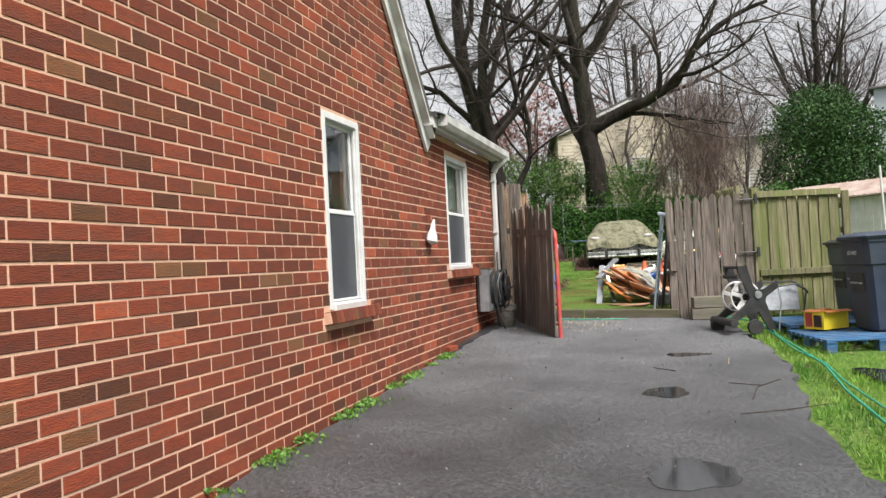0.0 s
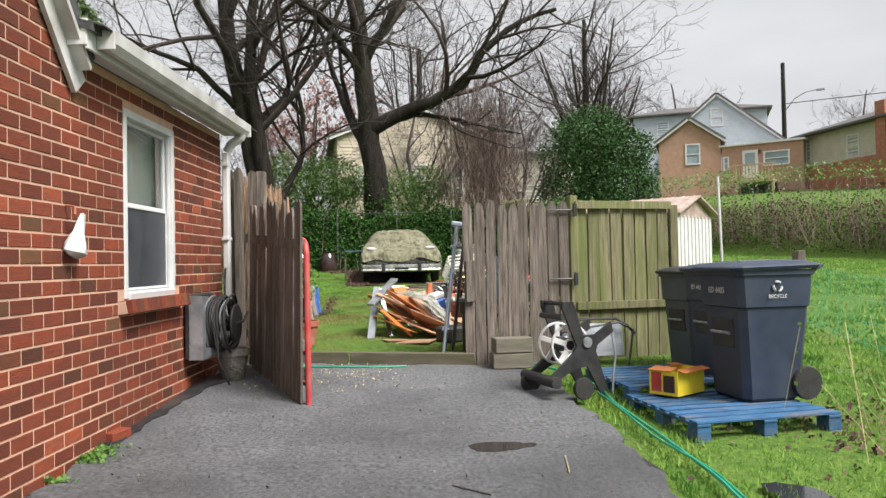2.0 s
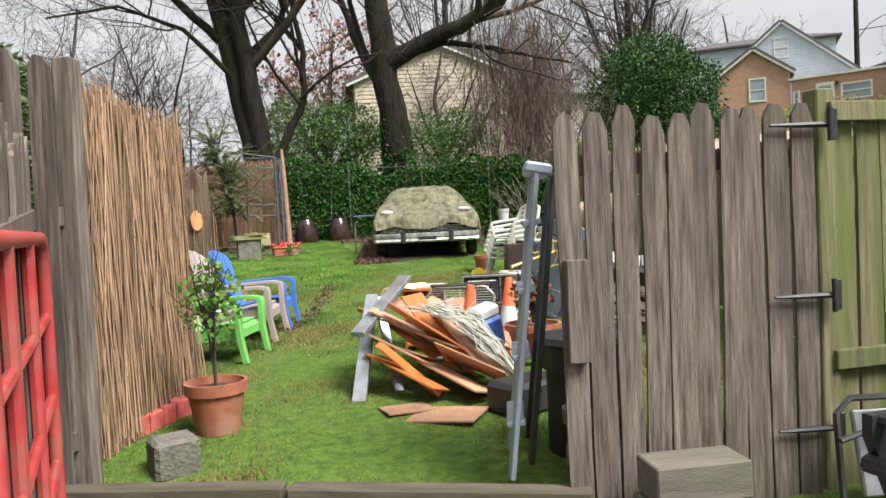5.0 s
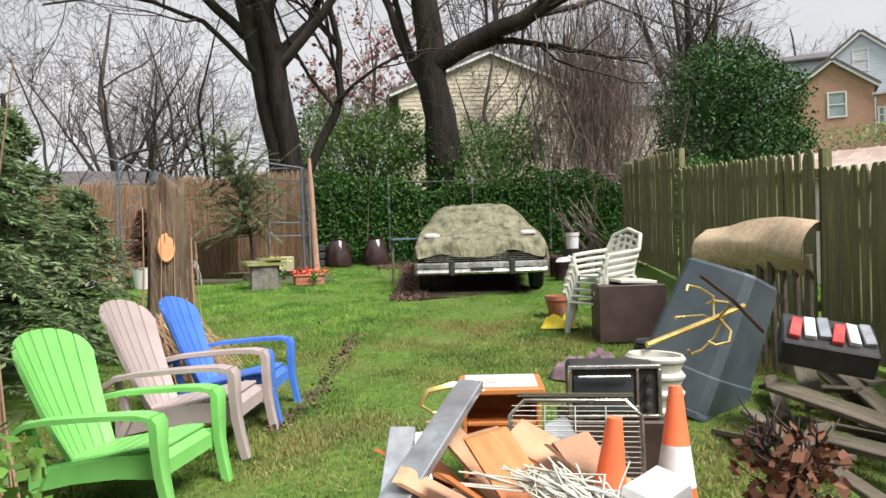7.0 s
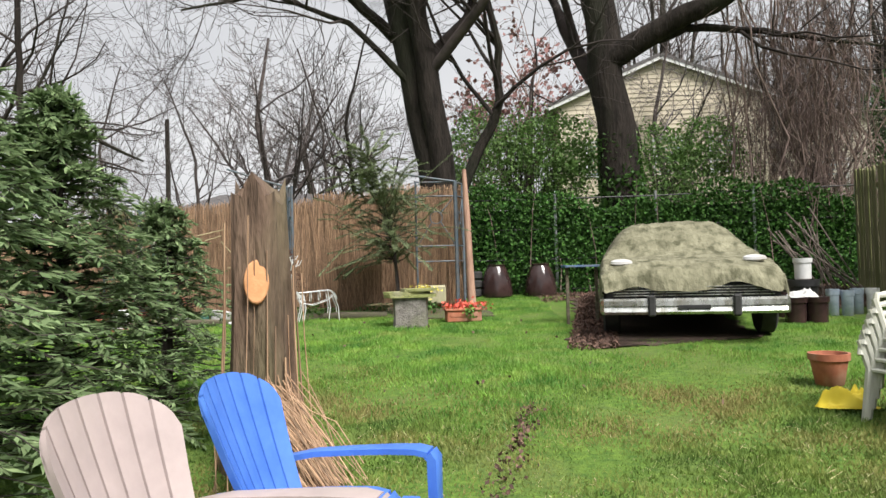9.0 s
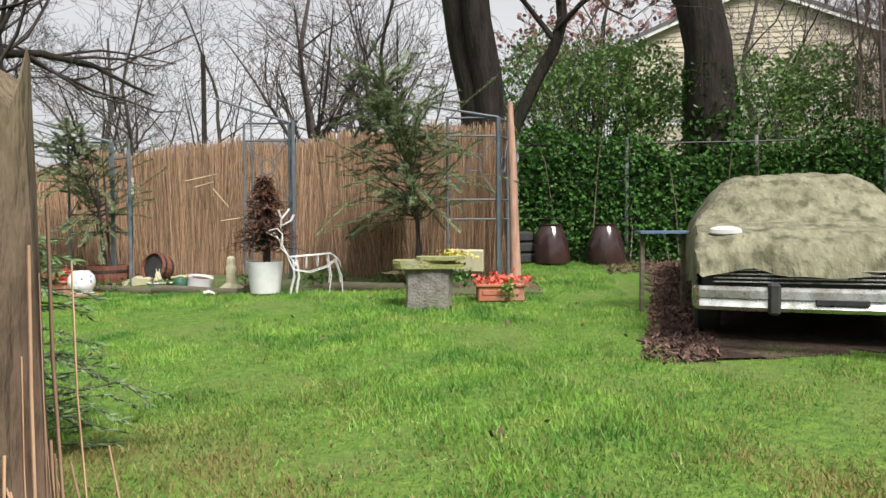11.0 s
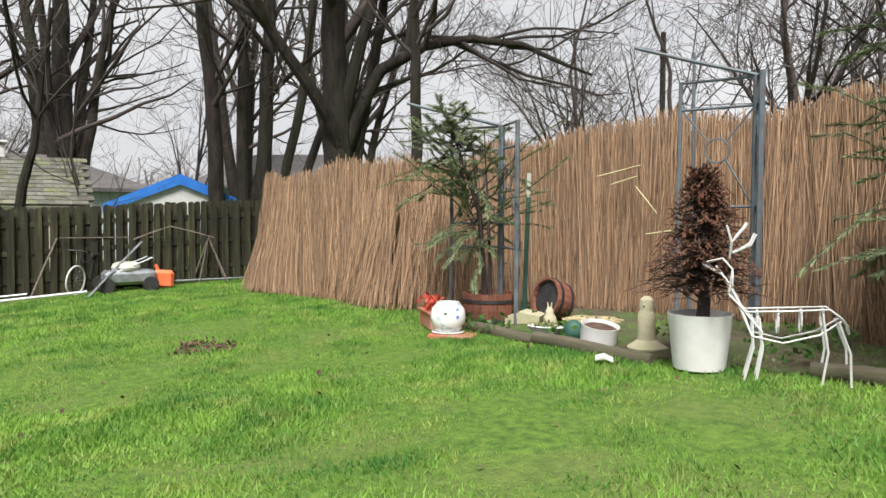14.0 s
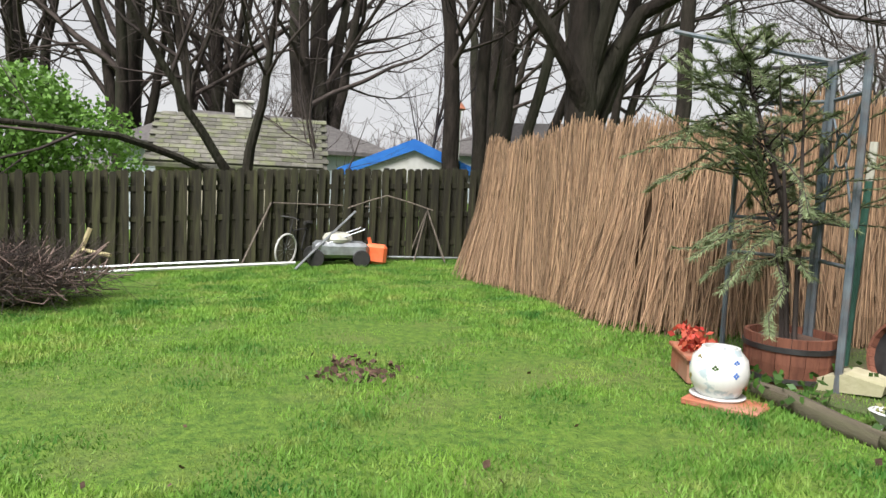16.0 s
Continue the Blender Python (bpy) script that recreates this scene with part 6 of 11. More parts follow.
def far_house(name, label, a, b, depth, z0, ze, zr, wall_mat, siding=True, gable=True, roof_mat=None, ov=0.4):
    """Front wall from a to b (outside on the right of a to b), eaves ze, ridge zr; gable: the front is a gable end."""
    A, B = Vector(a), Vector(b)
    d = (B - A).normalized()
    nn = Vector((d.y, -d.x))
    L = (B - A).length
    ang = math.degrees(math.atan2(d.y, d.x))
    h = thing(name, label, "house", pose(a[0], a[1], 0, 0, 0, ang))
    g = Geo()
    if gable:
        poly = [(0, z0), (L, z0), (L, ze), (L / 2, zr), (0, ze)]
        g.prism(poly, depth, m=Matrix.Translation((0, depth / 2, 0)))
    else:
        g.box((L / 2, depth / 2, (z0 + ze) / 2), (L, depth, ze - z0))
    g.obj("wall", wall_mat, h)
    if siding:
        g = Geo()
        clapboards(g, (0, 0), (L, 0), z0, zr if gable else ze, gable=(ze, zr) if gable else None)
        clapboards(g, (L, 0), (L, depth), z0, ze)
        clapboards(g, (0, depth), (0, 0), z0, ze)
        g.obj("siding", wall_mat, h, "lapped siding boards")
    g = Geo()
    if gable:
        k = (zr - ze) / (L / 2)
        for s, e in (((L / 2, zr), (L + ov, ze - ov * k)), ((L / 2, zr), (-ov, ze - ov * k))):
            roof_slab(g, s, e, depth + 0.6, t=0.14, y0=-0.3)
        g.obj("roof", roof_mat or M_FARROOF, h)
        g = Geo()
        for s, e in (((L / 2, zr - 0.14), (L + ov, ze - ov * k - 0.14)), ((L / 2, zr - 0.14), (-ov, ze - ov * k - 0.14))):
            roof_slab(g, s, e, 0.06, t=0.13, y0=-0.28)
        g.obj("bargeboard", M_WHITE, h)
    else:
        V = [(-ov, -ov, ze), (L + ov, -ov, ze), (L + ov, depth + ov, ze), (-ov, depth + ov, ze), (depth * 0.4, depth / 2, zr), (L - depth * 0.4, depth / 2, zr)]
        V += [(x, y, z - 0.12) for x, y, z in V[:4]]
        g.add(V, [(0, 1, 5, 4), (1, 2, 5), (2, 3, 4, 5), (3, 0, 4), (6, 7, 1, 0), (7, 8, 2, 1), (8, 9, 3, 2), (9, 6, 0, 3), (9, 8, 7, 6)])
        g.obj("roof", roof_mat or M_FARROOF, h)
    return h


hc = far_house("house", "two-storey cream house with lapped siding and a low gable", (7.3, 45.5), (16.0, 44.5), 9, 1.8, 8.9, 10.7, M_CREAM)
far_window(hc, (4.6, 0, 6.4), (0, -1), 1.2, 1.6)
far_window(hc, (6.8, 0, 6.4), (0, -1), 0.9, 1.5)
far_window(hc, (1.6, 0, 6.4), (0, -1), 0.9, 1.5)
hg = far_house("house", "plain beige house partly hidden by the evergreen", (17.2, 46.5), (22.0, 45.5), 7, 3.0, 8.3, 8.9, M_BEIGESIDING, gable=False)
far_window(hg, (2.4, 0, 5.4), (0, -1), 1.0, 1.6)
ht = far_house("house", "tan stucco house with a pale gable behind and a wooden deck", (29.1, 46.8), (32.24, 44.5), 7, 4.0, 9.35, 10.75, M_TAN, siding=False, ov=0.25)
far_window(ht, (2.15, 0, 8.35), (0, -1), 0.85, 1.3)
hu = far_house("house", "pale blue-grey gabled upper house behind the tan one", (32.74, 52.79), (39.71, 47.35), 7, 5.0, 9.9, 13.6, M_PALESIDING, ov=0.2)
far_window(hu, (4.4, 0, 11.9), (0, -1), 0.8, 1.3, mat=M_WHITE)
hv = far_house("house", "long white house with a low dark roof behind the others", (35.0, 59.6), (43.5, 53.4), 6, 5.0, 13.7, 14.7, M_PALESIDING, gable=False)
far_window(hv, (2.4, 0, 12.4), (0, -1), 0.9, 1.3)
hw = far_house("house", "low tan stucco wing with a white door under a flat roof", (32.28, 44.45), (35.25, 40.6), 6, 4.0, 8.8, 8.95, M_TAN, siding=False, gable=False, roof_mat=M_WHITE, ov=0.15)
far_window(hw, (3.3, 0, 7.7), (0, -1), 1.45, 0.85)
far_window(hw, (0.25, 0, 7.6), (0, -1), 0.28, 0.8)
g = Geo()
g.box((1.75, -0.04, 7.3), (0.95, 0.08, 2.05))
g.obj("door", M_WHITE, hw, "white back door")
g = Geo()
g.box((1.75, -0.09, 7.75), (0.6, 0.03, 0.8))
g.obj("door_glass", M_WINFAR, hw)
g = Geo()
g.box((2.35, -0.1, 8.2), (0.12, 0.14, 0.2))
g.obj("wall_lamp", M_BLACK, hw)
# deck
deck = thing("deck", "pale timber deck with a railed stair at the tan house", "deck", pose(32.28, 44.4, 0.35, 0, 0, math.degrees(math.atan2(-3.85, 2.97))))
g = Geo()
g.box((2.35, -1.0, 5.82), (2.2, 1.8, 0.14))
g.obj("floor", M_DECK, deck)
for i in range(12):
    g = Geo()
    g.box((1.28 + i * 0.19, -1.88, 6.35), (0.06, 0.06, 0.92))
    g.obj("baluster", M_DECK, deck)
for z in (5.98, 6.84):
    g = Geo()
    g.box((2.35, -1.88, z), (2.3, 0.1, 0.09))
    g.obj("rail", M_DECK, deck)
for x in (1.3, 3.4):
    for y in (-1.8, -0.3):
        g = Geo()
        g.box((x, y, 5.0), (0.14, 0.14, 1.5))
        g.obj("leg", M_DECK, deck)
# black block added below the floor for the shade under the deck
g = Geo()
g.box((2.35, -0.6, 5.3), (2.1, 0.3, 0.9))
g.obj("skirt", M_BLACK, deck, "black block painted as the shade under the deck")
for i in range(7):
    g = Geo()
    g.box((1.1 - i * 0.27, -1.4, 5.75 - i * 0.16), (0.27, 0.9, 0.06))
    g.obj("step", M_DECK, deck)
for z in (0.95, 0.5, 0.1):
    g = Geo()
    g.box((0.3, -1.88, 5.4 + z), (2.1, 0.06, 0.12), (0, -31, 0))
    g.obj("handrail", M_DECK, deck)
for i in range(9):
    g = Geo()
    g.box((1.05 - i * 0.2, -1.88, 5.95 - i * 0.12), (0.05, 0.05, 0.85))
    g.obj("baluster", M_DECK, deck)
hb = far_house("house", "beige sided house on a red brick base with a hipped roof", (35.93, 41.3), (35.1, 32.6), 9, 4.2, 9.0, 10.6, M_BEIGESIDING, gable=False, ov=0.6)
far_window(hb, (0.45, 0, 8.0), (0, -1), 0.4, 1.35)
far_window(hb, (4.2, 0, 7.75), (0, -1), 0.9, 1.25)
g = Geo()
g.box((4.3, -0.06, 5.9), (8.8, 0.12, 2.2))
g.obj("brick_base", M_TERRA, hb, "red brick base")
g = Geo()
g.box((6.7, -0.2, 7.6), (0.7, 0.5, 4.4))
g.obj("chimney", M_TERRA, hb, "red brick chimney")
hx = far_house("house", "low neighbouring house with a dark roof beyond the reeds", (-8.6, 39.0), (-0.2, 40.2), 6, 1.0, 3.7, 5.0, M_BEIGESIDING, gable=False)

# utility pole with street lamp and wires
up = thing("utility_pole", "dark wooden utility pole with a street lamp arm and wires", "utility pole", pose(43.09, 51.04, gz(43.09, 51.04)))
g = Geo()
g.tube([(0, 0, -0.5), (0, 0, 9.8)], [0.2, 0.15], k=10)
g.obj("pole", M_BARK, up, smooth=True)
g = Geo()
g.tube([(0, 0, 5.9), (0.5, -0.6, 6.9), (1.0, -1.2, 7.3), (1.5, -1.7, 7.4)], 0.04, k=6)
g.box((1.7, -1.95, 7.36), (0.6, 0.25, 0.14), (0, 0, -50))
g.obj("lamp_arm", M_STEEL, up, "grey street lamp on its arm")
g = Geo()
g.tube([(0, 0, 6.6), (12, -16, 6.2), (26, -36, 7.2)], 0.03, k=4)
g.obj("wire", M_BLACK, up)
up2 = thing("utility_pole", "thin dark utility pole beyond the back gardens", "utility pole", pose(-8.6, 42.0, gz(-8.6, 42.0)))
g = Geo()
g.tube([(0, 0, -0.5), (0, 0, 6.2)], [0.11, 0.09], k=8)
g.obj("pole", M_BARK, up2, smooth=True)

# outbuildings beyond the back fence
shed = thing("shed", "low shed with a mossy shingled roof beyond the fence", "shed", pose(-17.68, 23.66, -0.05, 0, 0, 71.4))
g = Geo()
g.box((1.9, 1.7, 1.2), (3.6, 3.2, 2.5))
g.obj("wall", M_BEIGESIDING, shed)
for i in range(12):
    for k in range(11):
        g = Geo()
        g.box((0.02 + k * 0.36 + (0.14 if i % 2 else 0), 0.0 + i * 0.148, 2.47 + i * 0.1), (0.35, 0.2, 0.028), (29, 0, rr_.uniform(-0.6, 0.6)), b=0.002)
        g.obj("shingle", M_SHINGLEPIECE, shed)
g = Geo()
roofpoly = [(-0.15, -0.1, 2.36), (3.9, -0.1, 2.36), (3.9, 1.75, 3.6), (-0.15, 1.75, 3.6), (3.9, 3.6, 2.36), (-0.15, 3.6, 2.36)]
g.add(roofpoly + [(x, y, z - 0.08) for x, y, z in roofpoly], [(0, 1, 2, 3), (3, 2, 4, 5), (9, 8, 7, 6), (11, 10, 8, 9), (0, 6, 7, 1), (5, 4, 10, 11), (1, 7, 8, 2), (2, 8, 10, 4), (0, 3, 9, 6), (3, 5, 11, 9)])
g.obj("roof", M_SHINGLEGREEN, shed)
g = Geo()
g.box((1.9, 1.75, 3.75), (0.4, 0.4, 0.35), b=0.01)
g.box((1.9, 1.75, 3.97), (0.52, 0.52, 0.06), b=0.01)
g.obj("roof_vent", M_WHITEOLD, shed)


# car under its cover
def covered_car():
    zg = gz(5.0, 23.0) - 0.02
    car = thing("car", "old sedan under a mildewed olive canvas cover, chrome bumper showing", "car", pose(5.02, 20.98, zg, 0, 0, -12))
    st = [(0.10, 0.97, 0.60, 0.62, 0.40), (0.16, 0.985, 0.66, 0.70, 0.44), (0.45, 0.99, 0.70, 0.79, 0.42), (0.9, 1.0, 0.72, 0.84, 0.40), (1.35, 1.0, 0.74, 0.88, 0.36),
          (1.55, 1.0, 0.78, 0.96, 0.33), (1.85, 1.0, 0.82, 1.14, 0.3), (2.2, 1.0, 0.84, 1.31, 0.3), (2.6, 1.0, 0.85, 1.36, 0.3), (3.3, 1.0, 0.85, 1.36, 0.3),
          (3.75, 1.0, 0.84, 1.22, 0.3), (4.2, 1.0, 0.82, 0.98, 0.32), (4.7, 0.99, 0.78, 0.88, 0.34), (5.05, 0.97, 0.72, 0.8, 0.38), (5.15, 0.94, 0.6, 0.64, 0.42)]
    ys = np.linspace(st[0][0], st[-1][0], 60)
    cols = [np.interp(ys, [s[0] for s in st], [s[i] for s in st]) for i in range(1, 5)]
    n = 41
    V = []
    rng = np.random.default_rng(4)
    ph = rng.uniform(0, 6, 12)
    for i, y in enumerate(ys):
        w, belt, top, low = (c[i] for c in cols)
        cab = max(0.0, min(1.0, (top - 0.92) / 0.35))
        for j in range(n):
            u = -1 + 2 * j / (n - 1)
            a = abs(u)
            if a > 0.72:
                f = (a - 0.72) / 0.28
                x, z = w * (1.0 - 0.015 * f), belt - (belt - low) * f
            else:
                f = a / 0.72
                wt = w * (1 - 0.4 * cab)
                k = 0.78 - 0.08 * cab
                if f > k:
                    h = (f - k) / (1 - k)
                    x = wt * 0.93 + (w - wt * 0.93) * h ** 0.8
                    z = top - (top - belt) * (h ** 1.25 if cab > 0.3 else h ** 1.8)
                else:
                    x, z = wt * 0.93 * f / k, top + 0.025 * (1 - (f / k) ** 2)
            s = 1 if u > 0 else -1
            wr = 0.008 * math.sin(y * 5 + u * 6 + ph[0]) + 0.009 * math.sin(y * 17 - u * 13 + ph[1]) + 0.006 * math.sin(u * 31 + ph[2] + y * 3)
            if a > 0.72:
                x += 0.03 * math.sin(y * 9 + ph[3]) * f + 0.018 * math.sin(y * 23 + ph[4]) * f
            z += wr * 1.1 + (0.02 * math.sin(y * 6.1) if a > 0.98 else 0)
            if y < 0.5 and a < 0.7:
                z += 0.035 * abs(math.sin(u * 5.2)) - 0.02
            V.append((s * x if u else 0.0, y + wr + 0.03 * math.sin(u * 12) * (1 if y < 0.3 else 0), z))
    F = [(i * n + j, i * n + j + 1, (i + 1) * n + j + 1, (i + 1) * n + j) for i in range(len(ys) - 1) for j in range(n - 1)]
    # front drop of the canvas
    base = len(V)
    for k in range(1, 5):
        for j in range(n):
            x, y, z = V[j]
            d = 0.03 * k * (1.0 + 0.16 * math.sin(j * 0.9) + 0.2 * math.sin(j * 0.37 + 1))
            V.append((x, y - 0.012 * k + 0.02 * math.sin(j * 1.4) * k / 4, z - d))
    for k in range(4):
        for j in range(n - 1):
            a = j if k == 0 else base + (k - 1) * n + j
            b = base + k * n + j
            F.append((b, b + 1, a + 1, a))
    g = Geo()
    g.add(V, F)
    g.obj("cover", M_TARP, car, "mildewed olive canvas cover", smooth=True)
    g = Geo()
    g.box((0, 0.2, 0.47), (1.85, 0.14, 0.22))
    g.box((0, 2.6, 0.42), (1.8, 4.8, 0.3), b=0.05)
    g.obj("body", M_BLACK, car, "dark lower body")
    g = Geo()
    poly = [(-0.985, 0.06), (-0.95, -0.02), (-0.6, -0.06), (0, -0.075), (0.6, -0.06), (0.95, -0.02), (0.985, 0.06)]
    prof = [(0.0, 0.25), (-0.035, 0.28), (-0.012, 0.335), (-0.035, 0.345), (-0.03, 0.4), (0.0, 0.425), (0.05, 0.425), (0.05, 0.25)]
    V = [(x, y + py, z) for x, y in poly for py, z in prof]
    m = len(prof)
    F = [(i * m + j, i * m + (j + 1) % m, (i + 1) * m + (j + 1) % m, (i + 1) * m + j) for i in range(len(poly) - 1) for j in range(m)]
    F += [tuple(range(m))[::-1], tuple((len(poly) - 1) * m + j for j in range(m))]
    g.add(V, F)
    for s in (-1, 1):
        g.box((s * 0.975, 0.28, 0.34), (0.04, 0.5, 0.16), b=0.015)
    g.obj("bumper", M_CHROME, car, "dull chrome bumper")
    for x in (-0.44, 0.44):
        g = Geo()
        g.box((x, -0.085, 0.345), (0.085, 0.09, 0.235), b=0.025)
        g.obj("overrider", M_RUBBER, car, "black rubber overrider")
    g = Geo()
    g.box((0.0, -0.108, 0.33), (0.34, 0.02, 0.045), b=0.012)
    g.obj("plate_slot", M_BLACK, car)
    for z in (0.45, 0.48, 0.51, 0.54):
        g = Geo()
        g.box((0, 0.1, z), (1.7, 0.03, 0.01))
        g.obj("grille_slat", M_CHROME, car)
    g = Geo()
    g.box((0, 0.082, 0.5), (0.13, 0.02, 0.03))
    g.obj("badge", M_WHITEOLD, car)
    for x, y in ((-0.87, 0.8), (0.87, 0.8), (-0.87, 4.1), (0.87, 4.1)):
        g = Geo()
        g.lathe([(0.12, -0.1), (0.29, -0.1), (0.325, -0.075), (0.325, 0.075), (0.29, 0.1), (0.12, 0.1)], k=24, m=pose(x, y, 0.29, 0, 90, 0))
        wh = g.obj("wheel", M_RUBBER, car, "dusty black tyre", smooth=True)
        g = Geo()
        g.lathe([(0.02, -0.08), (0.19, -0.085), (0.2, -0.05), (0.2, 0.05), (0.19, 0.085), (0.02, 0.08)], k=20, m=pose(x, y, 0.29, 0, 90, 0))
        g.obj("rim", M_CHROME, wh, smooth=True)
    for s, z in ((-1, 0.815), (1, 0.83)):
        g = Geo()
        g.lathe([(0.01, -0.02), (0.1, -0.02), (0.13, 0.0), (0.12, 0.03), (0.07, 0.045), (0.01, 0.05)], k=18, m=pose(s * 0.74, 0.55, z, 8, 0, 0) @ Matrix.Diagonal((1, 0.6, 1, 1)))
        g.obj("mirror", M_WHITEOLD, car, "rounded white mirror lying through the cover", smooth=True)


covered_car()

# mulch round the car
rng = np.random.default_rng(8)
n = 5200
my_ = rng.uniform(20.8, 27.2, n)
mx_ = rng.uniform(3.65, 4.2, n) + (my_ - 21) * 0.2
mx2, my2 = rng.uniform(4, 9.6, 3800), rng.uniform(25.9, 27.5, 3800)
mx3, my3 = rng.uniform(5.9, 9.0, 3800), rng.uniform(23.5, 27.5, 3800)
X, Y = np.r_[mx_, mx2, mx3], np.r_[my_, my2, my3]
V, F = scatter(np.stack([X, Y, ground_z(X, Y) + rng.uniform(0.01, 0.06, len(X))], 1), 0.055, rng, shape=((-0.5, -0.12), (0.5, -0.16), (0.5, 0.14), (-0.5, 0.16)), spread=1.0)
tagged(fast_mesh("mulch", V, F, M_MULCH), "reddish brown wood mulch and fallen leaves beside the car", "mulch", kind="stuff")
patch("mulch_bed", [(3.75, 21.0), (4.2, 20.9), (5.95, 21.35), (6.1, 23.4), (8.6, 23.6), (9.6, 27.3), (4.8, 27.5), (4.1, 23.2)], surf("bed_soil", (0.04, 0.025, 0.018), (0.1, 0.065, 0.045), scale=12, rough=1.0, bump=1.0, fine=50, dist=0.03), 0.022, rag=0.08, seed=3,
      label="bare soil strip under mulch", category="soil")


# garden chairs
def ribbon(g, path, t):
    """A bent strip: path of (x, y, z, half width) with thickness t across the x,z plane."""
    V = []
    n = len(path)
    for k, (x, y, z, w) in enumerate(path):
        a, b = path[max(k - 1, 0)], path[min(k + 1, n - 1)]
        d = Vector((b[0] - a[0], 0, b[2] - a[2])).normalized()
        u = Vector((-d.z, 0, d.x)) * (t / 2)
        for sy, su in ((-1, 1), (-0.75, 1.25), (0.75, 1.25), (1, 1), (1, -1), (-1, -1)):
            V.append((x + u.x * su, y + w * sy, z + u.z * su))
    F = [(k * 6 + m, k * 6 + (m + 1) % 6, (k + 1) * 6 + (m + 1) % 6, (k + 1) * 6 + m) for k in range(n - 1) for m in range(6)]
    F += [tuple(range(6))[::-1], tuple((n - 1) * 6 + m for m in range(6))]
    return g.add(V, F)


def adirondack(label, mat, at, turn, size=1.0):
    """Faces local +x; seat about 0.35 high, a fan back of moulded slats, arms that bend down into the front legs."""
    ch = thing("garden_chair", label, "chair", pose(at[0], at[1], gz(*at), 0, 0, turn), "moulded chairs on the lawn")
    ch.scale = (size, size, size)
    bk = new("backrest")
    bk.parent = ch
    bk.matrix_basis = pose(-0.2, 0, 0.22, 0, -24, 0)

    def back_at(u, v, off):
        top = 0.5 + 0.25 * math.sqrt(max(0.0, 1 - abs(2 * u - 1) ** 2.2))
        z = v * top
        y = (u - 0.5) * (0.4 + 0.3 * (z / 0.75) ** 0.9)
        return (off + 0.07 * (2 * u - 1) ** 2 + 0.04 * v * v, y, z)

    slats, gap = 7, 0.009
    for i in range(slats):
        g = Geo()
        us = np.linspace(i / slats + gap, (i + 1) / slats - gap, 5)
        vs_ = np.linspace(0, 1, 9)
        V = [back_at(u, v, o + (0.004 * (1 - abs(2 * m / 4 - 1) ** 2) if o > 0 else 0)) for o in (-0.006, 0.012) for v in vs_ for m, u in enumerate(us)]
        n, m_ = 45, 5
        F = []
        for r in range(8):
            for c in range(4):
                a = r * m_ + c
                F += [(a + 1, a, a + m_, a + m_ + 1), (n + a, n + a + 1, n + a + m_ + 1, n + a + m_)]
            F += [(r * m_, n + r * m_, n + (r + 1) * m_, (r + 1) * m_), (r * m_ + 4, (r + 1) * m_ + 4, n + (r + 1) * m_ + 4, n + r * m_ + 4)]
        for c in range(4):
            F += [(40 + c, n + 40 + c, n + 41 + c, 41 + c), (c, c + 1, n + c + 1, n + c)]
        g.add(V, F)
        g.obj("slat", mat, bk, smooth=True)
    g = Geo()
    V = [back_at(u, v, o) for o in (-0.016, -0.005) for v in np.linspace(0, 0.985, 9) for u in np.linspace(0.01, 0.99, 21)]
    F = []
    for r in range(8):
        for c in range(20):
            a = r * 21 + c
            F += [(a + 1, a, a + 21, a + 22), (189 + a, 189 + a + 1, 189 + a + 22, 189 + a + 21)]
        F += [(r * 21, 189 + r * 21, 189 + r * 21 + 21, r * 21 + 21), (r * 21 + 20, r * 21 + 41, 189 + r * 21 + 41, 189 + r * 21 + 20)]
    F += [(168 + c, 357 + c, 358 + c, 169 + c) for c in range(20)]
    g.add(V, F)
    g.obj("back_panel", mat, bk, smooth=True)
    seat = new("seat")
    seat.parent = ch
    xs = np.linspace(-0.26, 0.38, 8)

    def seat_z(x):
        return 0.225 + 0.22 * (x + 0.26) + 0.05 * max(0.0, -x) - 0.35 * max(0.0, x - 0.26) ** 1.3

    for a, b in zip(xs[:-1], xs[1:]):
        g = Geo()
        z0, z1 = seat_z(a), seat_z(b)
        g.box(((a + b) / 2, 0, (z0 + z1) / 2), (math.hypot(b - a, z1 - z0) - 0.008, 0.5, 0.02), (0, -math.degrees(math.atan2(z1 - z0, b - a)), 0), b=0.007)
        g.obj("slat", mat, seat)
    g = Geo()
    ribbon(g, [(-0.27, 0, 0.205, 0.235), (0.0, 0, 0.262, 0.24), (0.25, 0, 0.315, 0.245), (0.37, 0, 0.318, 0.25), (0.405, 0, 0.29, 0.25), (0.41, 0, 0.22, 0.245)], 0.016)
    for s in (-1, 1):
        V = []
        for x, z0, z1 in ((-0.33, 0.12, 0.23), (-0.1, 0.17, 0.27), (0.15, 0.2, 0.31), (0.41, 0.2, 0.32)):
            for y in (0.252, 0.272):
                V += [(x, s * y, z0), (x, s * y, z1)]
        F = []
        for k in range(3):
            o = 4 * k
            F += [(o, o + 1, o + 5, o + 4), (o + 2, o + 6, o + 7, o + 3), (o + 1, o + 3, o + 7, o + 5), (o, o + 4, o + 6, o + 2)]
        g.add(V, F)
    g.obj("apron", mat, seat)
